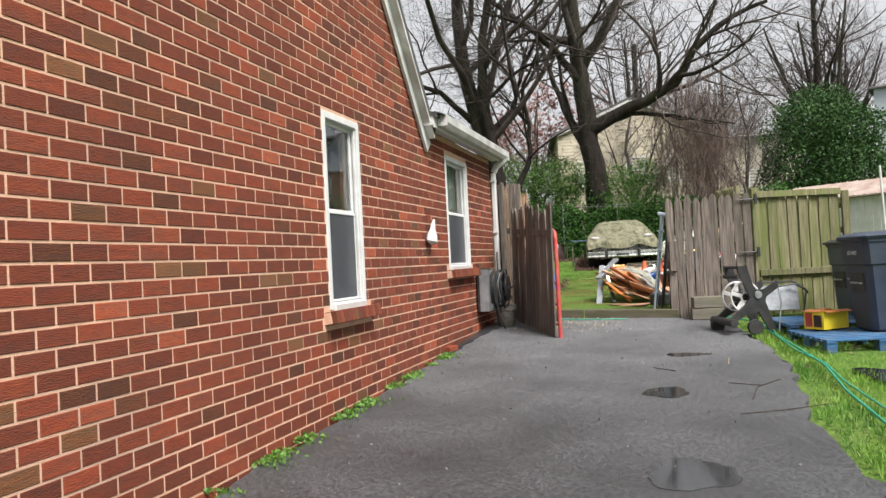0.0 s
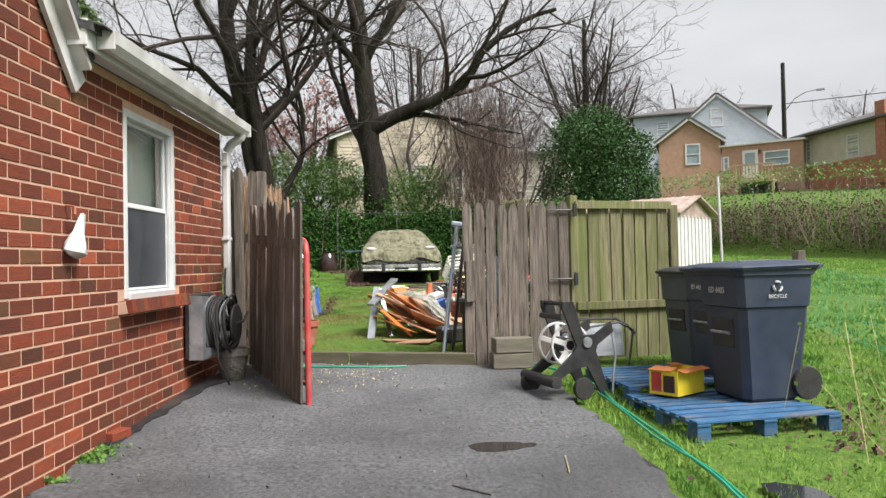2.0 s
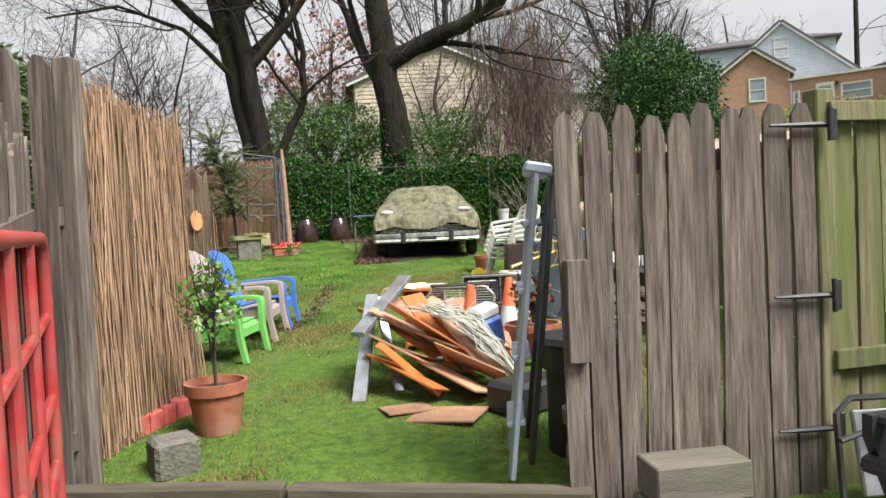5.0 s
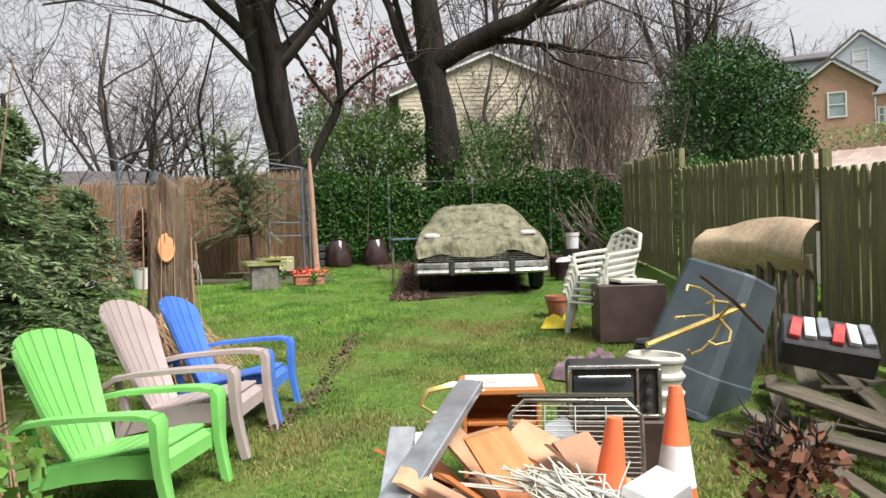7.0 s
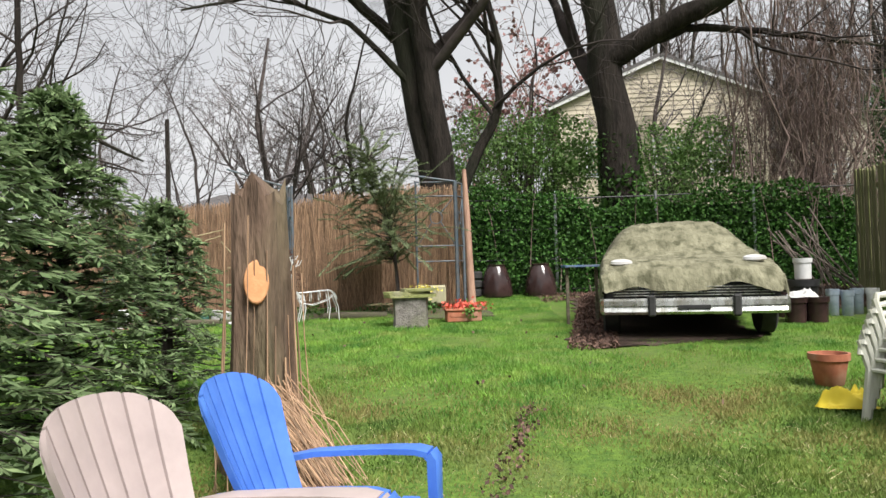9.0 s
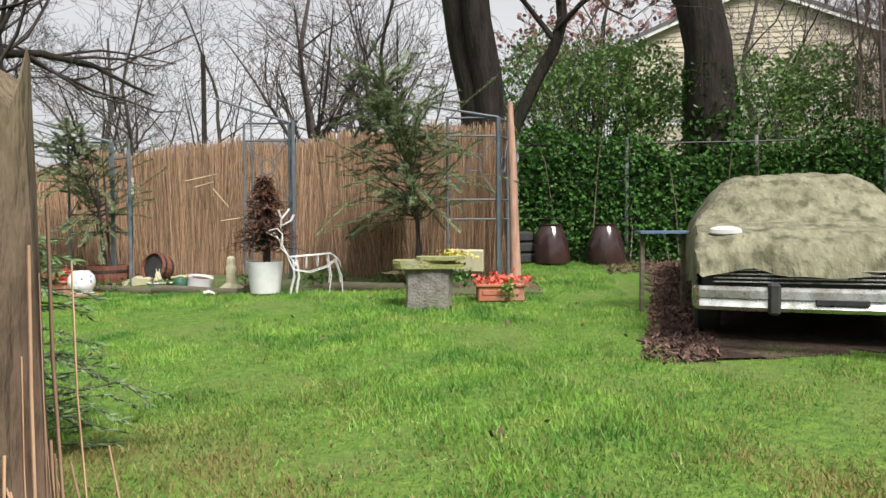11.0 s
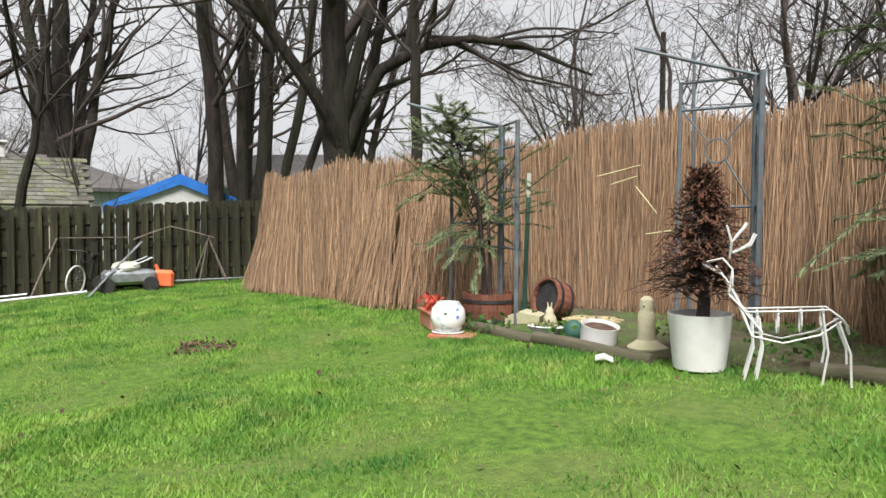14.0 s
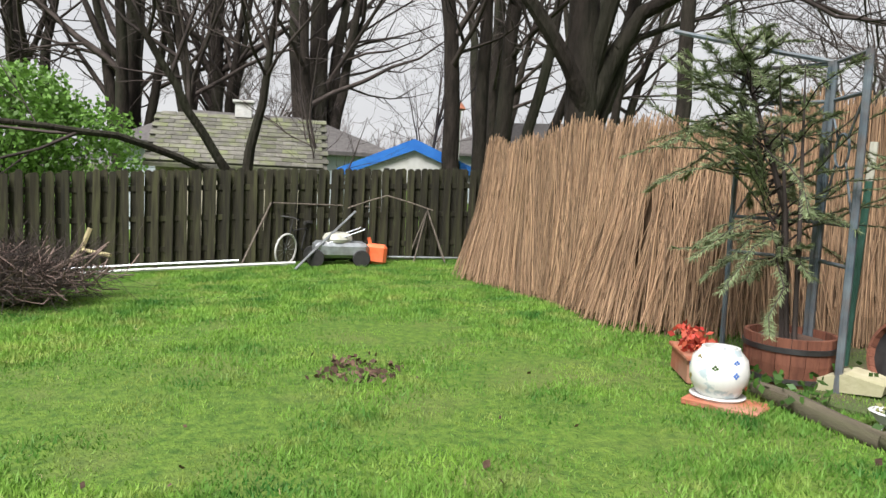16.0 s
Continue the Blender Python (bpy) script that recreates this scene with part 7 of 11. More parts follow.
    for s in (-1, 1):
        g = Geo()
        y = s * 0.345
        ribbon(g, [(-0.36, s * 0.32, 0.44, 0.028), (-0.28, s * 0.33, 0.485, 0.036), (-0.15, y, 0.51, 0.042), (0.05, y, 0.525, 0.048), (0.22, y, 0.535, 0.056), (0.34, y, 0.537, 0.062), (0.4, y, 0.525, 0.062)], 0.026)
        g.obj("armrest", mat, ch, smooth=True)
        g = Geo()
        ribbon(g, [(0.4, y, 0.525, 0.06), (0.42, y, 0.5, 0.06), (0.42, y, 0.38, 0.053), (0.425, s * 0.335, 0.24, 0.042), (0.445, s * 0.33, 0.12, 0.034), (0.47, s * 0.325, 0.0, 0.03)], 0.042)
        g.obj("leg", mat, ch, smooth=True)
        g = Geo()
        ribbon(g, [(-0.24, s * 0.27, 0.24, 0.03), (-0.3, s * 0.275, 0.12, 0.026), (-0.35, s * 0.28, 0.0, 0.024)], 0.04)
        ribbon(g, [(-0.3, s * 0.3, 0.5, 0.016), (-0.27, s * 0.28, 0.34, 0.02), (-0.25, s * 0.27, 0.22, 0.024)], 0.035)
        g.obj("leg", mat, ch, smooth=True)
    return ch


adirondack("bright blue moulded plastic garden chair with a fan back", M_BLUECHAIR, (1.88, 15.6), -12, 0.88)
adirondack("faded pinkish white plastic garden chair with a fan back", M_PINKCHAIR, (1.7, 14.95), -13, 0.94)
adirondack("lime green moulded plastic garden chair with a fan back", M_GREENCHAIR, (1.5, 14.12), -18, 0.89)

# old stump with a lopped limb, dressed in reeds
stump = thing("tree_stump", "tall old tree stump dressed in reeds, a fresh cut limb scar", "tree stump", pose(1.24, 17.3, gz(1.24, 17.3)))
g = Geo()
rng = np.random.default_rng(9)
V, k, rows_ = [], 28, 16
for i in range(rows_):
    z = 1.62 * i / (rows_ - 1)
    for j in range(k):
        a = 2 * math.pi * j / k
        r = (0.19 - 0.022 * z) * (1 + 0.09 * math.sin(5 * a + 1) + 0.05 * math.sin(11 * a + z * 2)) + 0.08 * math.exp(-z * 4)
        top = 0.06 * math.sin(3 * a) + 0.05 * math.sin(7 * a) if i == rows_ - 1 else 0
        V.append((r * math.cos(a), r * math.sin(a), z - 0.1 * (i == 0) + top))
F = [(i * k + j, i * k + (j + 1) % k, (i + 1) * k + (j + 1) % k, (i + 1) * k + j) for i in range(rows_ - 1) for j in range(k)]
F.append(tuple((rows_ - 1) * k + j for j in range(k)))
g.add(V, F)
g.obj("trunk", surf("stump_bark", (0.07, 0.042, 0.027), (0.19, 0.125, 0.085), scale=8, rough=0.95, bump=1.0, fine=25, stretch=(1, 1, 0.2), c=(0.08, 0.09, 0.04), cscale=2, camount=0.6, dist=0.04), stump, smooth=True)
g = Geo()
g.lathe([(0.1, -0.03), (0.095, 0.015), (0.088, 0.02), (0.002, 0.021)], k=20, m=pose(0.02, -0.165, 1.08, 82, 0, 8) @ Matrix.Diagonal((0.75, 1.35, 1, 1)))
g.obj("cut_scar", M_CUTWOOD, stump, "orange sawn limb scar")
n = 18
a = rng.uniform(-2.6, 0.6, n)
r = 0.205 + rng.normal(0, 0.02, n)
P = np.zeros((n, 4, 3))
hh = rng.uniform(0.5, 1.5, n)
for i in range(4):
    f = i / 3
    P[:, i, 0] = (r + 0.06 * (1 - f) ** 2) * np.cos(a + 0.1 * f)
    P[:, i, 1] = (r + 0.12 * (1 - f) ** 2) * np.sin(a + 0.1 * f)
    P[:, i, 2] = hh * f
V, F = tubes_np(P, np.repeat(rng.uniform(0.003, 0.008, n)[:, None], 4, 1), 3)
tagged(fast_mesh("reeds", V, F, M_REED, stump), "reeds tied round the stump", kind="stuff")
sheaf = thing("reed_sheaf", "frayed sheaf of straw coloured reeds slumped at the stump's foot", "reeds", pose(1.5, 16.95, gz(1.5, 16.95)))
n = 420
P = np.zeros((n, 4, 3))
a = rng.normal(0.4, 0.5, n)
L = rng.uniform(0.4, 0.75, n)
x0, y0 = rng.normal(-0.22, 0.06, n), rng.normal(0.0, 0.22, n)
for i in range(4):
    f = i / 3
    P[:, i, 0] = x0 + f * L * 0.75 * np.cos(a)
    P[:, i, 1] = y0 - f * L * 0.5 + rng.normal(0, 0.01, n)
    P[:, i, 2] = 0.5 + rng.normal(0, 0.03, n) - f ** 1.2 * 0.48
V, F = tubes_np(P, np.repeat(rng.uniform(0.002, 0.005, n)[:, None], 4, 1), 3)
tagged(fast_mesh("reeds", V, F, M_REED, sheaf), kind="stuff")


# pots and planters
def plant_pot(name, label, at, r, h, mat, cat="flower pot", taper=0.72, z=None, soil=True, rim=True, tilt=(0, 0)):
    zz = gz(*at) if z is None else z
    p = thing(name, label, cat, pose(at[0], at[1], zz, tilt[0], tilt[1], 0))
    g = Geo()
    prof = [(r * taper * 0.9, 0), (r * taper, 0.01), (r * 0.95, h * 0.78)]
    prof += [(r * 1.05, h * 0.79), (r * 1.07, h)] if rim else [(r, h)]
    prof += [(r * 0.95, h), (r * 0.9, h * 0.8), (r * 0.85, h * 0.72), (0.002, h * 0.72)]
    g.lathe(prof, k=26)
    g.obj("pot", mat, p, smooth=True)
    if soil:
        g = Geo()
        g.lathe([(0.002, h * 0.7), (r * 0.9, h * 0.72), (r * 0.9, h * 0.86), (r * 0.4, h * 0.9), (0.002, h * 0.91)], k=16, wob=0.04)
        g.obj("soil", M_MULCH, p, smooth=True)
    return p


def leafy_stems(parent, at_z, h, r, n, mat, size, seed, stems=6, z0=0.35):
    rng = np.random.default_rng(seed)
    P = np.zeros((stems, 6, 3))
    a = rng.uniform(0, 6.28, stems)
    for i in range(6):
        f = i / 5
        P[:, i, 0] = np.cos(a) * r * 0.6 * f ** 1.8 * (np.arange(stems) > 0)
        P[:, i, 1] = np.sin(a) * r * 0.6 * f ** 1.8 * (np.arange(stems) > 0)
        P[:, i, 2] = at_z + h * f * rng.uniform(0.85, 1.0, stems)
    Q, R = spawn(P, np.full((stems, 6), 0.008), 6, rng, tlo=0.4, ratio=(0.25, 0.45), m=4)
    V1, F1 = tubes_np(P, np.linspace(0.009, 0.004, 6)[None].repeat(stems, 0), 4)
    V2, F2 = tubes_np(Q, np.maximum(R, 0.002), 3)
    tagged(fast_mesh("stem", V1, F1, M_TWIG, parent), kind="stuff")
    tagged(fast_mesh("twig", V2, F2, M_TWIG, parent), kind="stuff")
    d = rng.normal(size=(n, 3))
    d /= np.linalg.norm(d, axis=1)[:, None]
    p = d * rng.random(n)[:, None] ** 0.4 * np.array([r, r, h * (1 - z0) * 0.5]) + np.array([0, 0, at_z + h * (z0 + (1 - z0) * 0.5)])
    V, F = scatter(p, size, rng)
    tagged(fast_mesh("foliage", V, F, mat, parent), kind="stuff")


pp = plant_pot("potted_plant", "small leafy shrub in a terracotta pot by the gateway", (1.66, 11.97), 0.165, 0.3, M_TERRA, "potted plant")
leafy_stems(pp, 0.25, 0.74, 0.19, 380, M_LEAF_YOUNG, 0.045, 3, stems=4)
plant_pot("flower_pot", "empty terracotta pot standing on the lawn", (5.44, 18.92), 0.15, 0.26, M_TERRA)
plant_pot("bucket", "grimy pale clay pot beside the downpipe", (0.82, 10.35), 0.15, 0.3, M_STONE, "pot")
wp = plant_pot("flower_pot", "large white glazed pot holding the dead conifer", (-0.22, 23.98), 0.215, 0.38, M_WHITE, taper=0.8, rim=False)
g = Geo()
bb = thing("concrete_block", "rough grey concrete block at the edge of the lawn", "block", pose(1.47, 11.45, gz(1.47, 11.45) + 0.08, 0, 0, 20))
g.box((0, 0, 0), (0.22, 0.2, 0.2), b=0.02)
g.obj("block", M_STONE, bb)
for i in range(9):
    f = i / 8
    x, y = 1.03 + 0.5 * f, 11.78 + 0.78 * f
    e = thing("edging_brick", "red painted brick edging the reed screen", "brick", pose(x, y, gz(x, y) + 0.05, rr_.uniform(-4, 4), rr_.uniform(-6, 6), 57 + rr_.uniform(-8, 8)), "red edging bricks")
    g = Geo()
    g.box((0, 0, 0), (0.095, 0.1, 0.14) if i % 3 == 0 else (0.11, 0.09, 0.13), b=0.01)
    g.obj("brick", M_REDBRICKLOOSE, e)
lb = thing("loose_brick", "loose red brick lying at the foot of the wall", "brick", pose(0.03, 8.58, gz(0, 8.6) + 0.045, 0, 0, 62))
g = Geo()
g.box((0, 0, 0), (0.2, 0.095, 0.065), b=0.006)
g.obj("brick", M_BRICK, lb)

# gateway things
blk = None
for i, (dz, dx) in enumerate(((0.0, 0.0), (0.155, 0.01))):
    b_ = thing("step_block", "mossy grey timber block stacked against the gate", "block", pose(3.5, 10.1, gz(3.5, 10.1) + 0.085 + dz, 0, 0, -9 + 3 * i), "stacked blocks")
    g = Geo()
    g.box((dx, 0, 0), (0.4 - 0.02 * i, 0.2, 0.145), b=0.006)
    g.obj("block", M_BLOCKWOOD, b_)

red = thing("red_tube_frame", "red enamelled tubular steel gate frame leaning on the wooden gate", "metal gate", pose(1.385, 9.2, 0, 0, 0, 100))
zb_ = gz(1.4, 9.8)
g = Geo()
L_, top_ = 1.62, 1.72
c8 = [(0.0, 0.38), (0.0, top_ - 0.12), (0.03, top_ - 0.03), (0.1, top_)]
g.tube([(x, 0.0, z) for x, z in c8] + [(L_ - 0.1, 0, top_), (L_ - 0.03, 0, top_ - 0.03), (L_, 0, top_ - 0.12), (L_, 0, 0.5)], 0.026, k=10)
g.obj("outer_tube", M_RED, red, smooth=True)
for z in (0.55, 0.8, 1.06, 1.38):
    g = Geo()
    g.tube([(0.02, 0, z), (L_ - 0.02, 0, z + 0.03)], 0.019, k=8)
    g.obj("cross_tube", M_RED, red, smooth=True)
for x in (0.42, 1.0):
    g = Geo()
    g.tube([(x, 0.0, 0.45), (x, 0.0, top_)], 0.022, k=8)
    g.obj("upright_tube", M_RED, red, smooth=True)

# hose reel on the wall
reel = thing("hose_reel", "wall mounted hose reel in a black and grey plastic frame", "hose reel", W_AT @ Matrix.Translation((10.7, -0.02, 1.0)))
g = Geo()
g.box((-0.05, -0.03, 0), (0.62, 0.06, 0.56), b=0.02)
g.obj("backplate", M_BLACK, reel)
g = Geo()
g.prism([(-0.36, -0.28), (0.0, -0.28), (0.03, -0.22), (-0.28, -0.18), (-0.28, 0.2), (-0.18, 0.26), (-0.36, 0.27)], 0.12, m=Matrix.Translation((0, -0.1, 0)))
g.obj("bracket", M_STEEL, reel, "scuffed grey plastic bracket")
rng = random.Random(5)
for i in range(9):
    g = Geo()
    R_ = 0.24 - 0.012 * (i % 4) + rng.uniform(-0.01, 0.01)
    y = -0.12 - 0.022 * i
    g.tube([(0.05 + R_ * math.cos(t), y + 0.01 * math.sin(t * 3), R_ * math.sin(t) * 1.05) for t in np.linspace(0, 2 * math.pi, 30)], 0.0095, k=6)
    g.obj("hose_coil", M_RUBBER if i % 3 else M_STEEL, reel, smooth=True)
for y in (-0.1, -0.33):
    g = Geo()
    g.lathe([(0.03, -0.01), (0.17, -0.012), (0.18, 0), (0.17, 0.012), (0.03, 0.01)], k=24, m=pose(0.05, y, 0, 90, 0, 0))
    g.obj("drum_side", M_BLACK, reel, smooth=True)
g = Geo()
g.lathe([(0.02, -0.13), (0.07, -0.13), (0.07, 0.13), (0.02, 0.13)], k=16, m=pose(0.05, -0.2, 0, 90, 0, 0))
g.tube([(0.05, -0.34, 0), (0.05, -0.4, 0.02), (0.12, -0.42, 0.1)], 0.012, k=6)
g.obj("drum", M_BLACK, reel, smooth=True)
g = Geo()
g.tube([(-0.08, -0.24, 0.15), (-0.02, -0.28, 0.05), (0.04, -0.28, 0.0)], 0.014, k=8)
g.obj("nozzle", M_CHROME, reel, smooth=True)
g = Geo()
g.tube([(-0.18, -0.22, 0.0), (-0.2, -0.24, -0.3), (0.0, -0.3, -0.6), (0.25, -0.28, -0.62), (0.4, -0.2, -0.4), (0.42, -0.12, 0.0), (0.5, -0.1, 0.35), (0.6, -0.08, 0.5)], 0.01, k=6)
g.obj("hose", M_RUBBER, reel, smooth=True)

sheet = patch("plastic_sheet", [(-0.2, 8.35), (0.0, 8.35), (0.6, 10.1), (0.95, 10.45), (0.75, 10.75), (0.3, 9.75)], M_BLACK, 0.028, step=0.12, rag=0.03, seed=6, skirt=0.02,
              label="crumpled black landscape sheet along the foot of the wall", category="sheet", kind="")


# pallets and bins by the driveway
def pallet(at, turn, z):
    p = thing("pallet", "weathered blue painted wooden pallet lying in the grass", "pallet", pose(at[0], at[1], z, 0, -0.5, turn), "blue pallets")
    for i in range(8):
        y = 0.06 + i * 0.142
        g = Geo()
        g.box((0.54, y, 0.135), (1.08, 0.105 if i in (0, 7) else 0.09, 0.018), (0, 0, rr_.uniform(-0.5, 0.5)), b=0.003)
        g.obj("plank", M_BLUEPAINT, p)
    for x in (0.05, 0.54, 1.03):
        g = Geo()
        g.box((x, 0.55, 0.116), (0.1, 1.1, 0.018), b=0.003)
        g.obj("stringer_board", M_BLUEPAINT, p)
        for y in (0.07, 0.55, 1.03):
            g = Geo()
            g.box((x, y, 0.063), (0.1, 0.13, 0.085), b=0.004)
            g.obj("block", M_BLUEPAINT, p)
        g = Geo()
        g.box((x, 0.55, 0.01), (0.1, 1.1, 0.018), b=0.003)
        g.obj("base_board", M_BLUEPAINT, p)
    return p


PZ = gz(4.3, 8.2) - 0.03
pallet((3.71, 7.36), -6, PZ - 0.02)
pallet((3.88, 8.5), -9, PZ + 0.03)


def text_bars(parent, m, rows, mat):
    for x, z, w, h in rows:
        g = Geo()
        g.box((x, 0, z), (w, 0.003, h), b=0.0005, m=m)
        g.obj("mark", mat, parent)


def written(parent, body, m, size, mat):
    cu = bpy.data.curves.new("lettering", "FONT")
    cu.body = body
    cu.size = size
    cu.extrude = 0.0008
    cu.align_x = "CENTER"
    ob = new("lettering", cu)
    ob.data.materials.append(mat)
    ob.parent = parent
    ob.matrix_basis = m
    return ob


def bin_(label, mat, at, z, turn, number="", sym=False, name="recycling_bin", size=1.0, bare=False):
    """Wheeled bin; front towards local -x, 0.6 wide in y, 0.75 deep in x."""
    b = thing(name, label, "wheelie bin", pose(at[0], at[1], z, 0, 0, turn))
    b.scale = (0.91 * size, 0.93 * size, 0.95 * size)
    g = Geo()
    secs = [(0.0, -0.25, 0.2, 0.23), (0.02, -0.265, 0.215, 0.245), (0.3, -0.285, 0.25, 0.26), (0.69, -0.31, 0.29, 0.277), (0.7, -0.33, 0.3, 0.292), (0.93, -0.345, 0.32, 0.3), (0.935, -0.36, 0.335, 0.315), (0.97, -0.36, 0.335, 0.315)]
    V, n = [], 0
    for zz, x0, x1, hy in secs:
        c = 0.05
        ring = [(x0 + c, -hy), (x1 - c, -hy), (x1, -hy + c), (x1, hy - c), (x1 - c, hy), (x0 + c, hy), (x0, hy - c), (x0, -hy + c)]
        n = len(ring)
        V += [(x, y, zz) for x, y in ring]
    F = [(i * n + j, i * n + (j + 1) % n, (i + 1) * n + (j + 1) % n, (i + 1) * n + j) for i in range(len(secs) - 1) for j in range(n)]
    F += [tuple(range(n))[::-1], tuple((len(secs) - 1) * n + j for j in range(n))]
    g.add(V, F)
    g.obj("body", mat, b)
    if bare:
        g = Geo()
        g.tube([(-0.34, -0.31, 0.96), (0.33, -0.31, 0.96), (0.33, 0.31, 0.96), (-0.34, 0.31, 0.96), (-0.34, -0.31, 0.96)], 0.022, k=8)
        g.obj("rim", mat, b, smooth=True)
        return b
    # flat black plate on the front, painted as the shade in the recess
    g = Geo()
    g.box((-0.3, 0, 0.5), (0.012, 0.3, 0.22), (0, -4, 0), b=0.004)
    g.obj("recess", M_BLACK, b, "flat black plate painted as the shade in a moulded recess")
    g = Geo()
    g.tube([(-0.325, -0.13, 0.5), (-0.325, 0.13, 0.5)], 0.012, k=8)
    g.obj("catch_bar", M_STEEL, b, "metal lifting bar")
    lid = new("lid")
    lid.parent = b
    g = Geo()
    V = []
    for zz, e in ((0.965, 0.0), (0.99, 0.012), (1.0, 0.0), (1.025, -0.07), (1.03, -0.12)):
        x0, x1, hy, c = -0.385 - e, 0.37 + e, 0.33 + e, 0.06
        V += [(x, y, zz + 0.02 * (x + 0.4)) for x, y in [(x0 + c, -hy), (x1 - c, -hy), (x1, -hy + c), (x1, hy - c), (x1 - c, hy), (x0 + c, hy), (x0, hy - c), (x0, -hy + c)]]
    F = [(i * 8 + j, i * 8 + (j + 1) % 8, (i + 1) * 8 + (j + 1) % 8, (i + 1) * 8 + j) for i in range(4) for j in range(8)]
    F += [tuple(range(8))[::-1], tuple(32 + j for j in range(8))]
    g.add(V, F)
    g.obj("lid_shell", M_NAVY if mat is M_NAVY else M_BLACK, lid)
    for y in (-0.16, 0.0, 0.16):
        g = Geo()
        g.box((-0.02, y, 1.037), (0.46, 0.035, 0.012), (0, -1.2, 0), b=0.004)
        g.obj("rib", M_NAVY if mat is M_NAVY else M_BLACK, lid)
    g = Geo()
    g.tube([(0.33, -0.24, 0.96), (0.42, -0.24, 1.0), (0.42, 0.24, 1.0), (0.33, 0.24, 0.96)], 0.016, k=8)
    g.obj("handle", mat, b)
    for s in (-1, 1):
        wh = new("wheel")
        wh.parent = b
        wh.matrix_basis = pose(0.24, s * 0.265, 0.125, 90, 0, 0)
        g = Geo()
        g.lathe([(0.075, -0.025), (0.118, -0.025), (0.125, -0.015), (0.125, 0.015), (0.118, 0.025), (0.075, 0.025)], k=22)
        g.obj("tyre", M_RUBBER, wh, smooth=True)
        g = Geo()
        g.lathe([(0.004, -0.012), (0.08, -0.012), (0.08, 0.012), (0.004, 0.012)], k=22)
        for k in range(8):
            a = k * math.pi / 4
            g.box((0.045 * math.cos(a), 0.045 * math.sin(a), 0), (0.06, 0.014, 0.034), (0, 0, math.degrees(a)), b=0.002)
        g.obj("rim", M_BLACK, wh)
    g = Geo()
    g.tube([(0.24, -0.27, 0.125), (0.24, 0.27, 0.125)], 0.011, k=8)
    g.obj("axle", M_STEEL, b)
    if number:
        written(b, number, Matrix.Translation((-0.352, 0, 0.8)) @ pose(0, 0, 0, 86, 0, -90), 0.065, M_WHITE)
    if sym:
        for k in range(3):
            a0 = radians(90 + 120 * k)
            g = Geo()
            pts = [(0.036 * math.cos(a0 + t), -0.001, 0.036 * math.sin(a0 + t)) for t in np.linspace(-0.75, 0.55, 6)]
            g.tube(pts, [0.009] * 5 + [0.003], k=5)
            s_ = g.obj("symbol_arrow", M_WHITE, b)
            s_.matrix_basis = Matrix.Translation((-0.02, -0.308, 0.85)) @ pose(0, 0, 0, -2, 0, 0)
        written(b, "RECYCLE", Matrix.Translation((-0.02, -0.308, 0.765)) @ pose(0, 0, 0, 88, 0, 0), 0.038, M_WHITE)
    return b


bin_("navy blue recycling bin with a closed lid on a blue pallet", M_NAVY, (4.68, 7.95), PZ + 0.14, -6, "ED 4405", sym=True, size=1.05)
bin_("navy blue recycling bin standing between two others", M_NAVY, (5.05, 8.72), PZ + 0.17, -8, "ED 44052")
bin_("grey wheeled rubbish bin with a closed lid beside navy ones", M_GREYBIN, (5.24, 9.4), PZ + 0.14, -4, name="rubbish_bin")

yb = thing("cardboard_box", "open yellow and red printed cardboard carton on a pallet", "box", pose(4.18, 8.28, PZ + 0.145, 0, 0, 24))
for nm, c, s in (("side", (0, -0.125, 0.095), (0.38, 0.005, 0.19)), ("side", (0, 0.125, 0.095), (0.38, 0.005, 0.19)), ("side", (-0.19, 0, 0.095), (0.005, 0.25, 0.19)), ("side", (0.19, 0, 0.095), (0.005, 0.25, 0.19)), ("bottom", (0, 0, 0.004), (0.38, 0.25, 0.006))):
    g = Geo()
    g.box(c, s, b=0.001)
    g.obj(nm, M_YELLOW, yb)
for c, s, r in (((0.0, -0.15, 0.195), (0.37, 0.08, 0.004), (12, 0, 0)), ((-0.15, 0.03, 0.2), (0.12, 0.2, 0.004), (0, -8, 0)), ((0.14, 0.1, 0.2), (0.16, 0.08, 0.004), (8, 4, 0))):
    g = Geo()
    g.box(c, s, r, b=0.001)
    g.obj("flap", M_ORANGEWOOD, yb, "torn flap with faded print")
g = Geo()
g.box((-0.1935, 0.06, 0.1), (0.002, 0.09, 0.15), b=0.0003)
g.obj("red_band", M_RED, yb)
g = Geo()
g.box((-0.1935, -0.05, 0.09), (0.002, 0.1, 0.13), b=0.0003)
g.obj("printed_panel", M_BROWNBOX, yb)
text_bars(yb, Matrix.Identity(4), [(-0.09, 0.13, 0.1, 0.012), (-0.09, 0.1, 0.08, 0.01)], M_BROWNBOX)

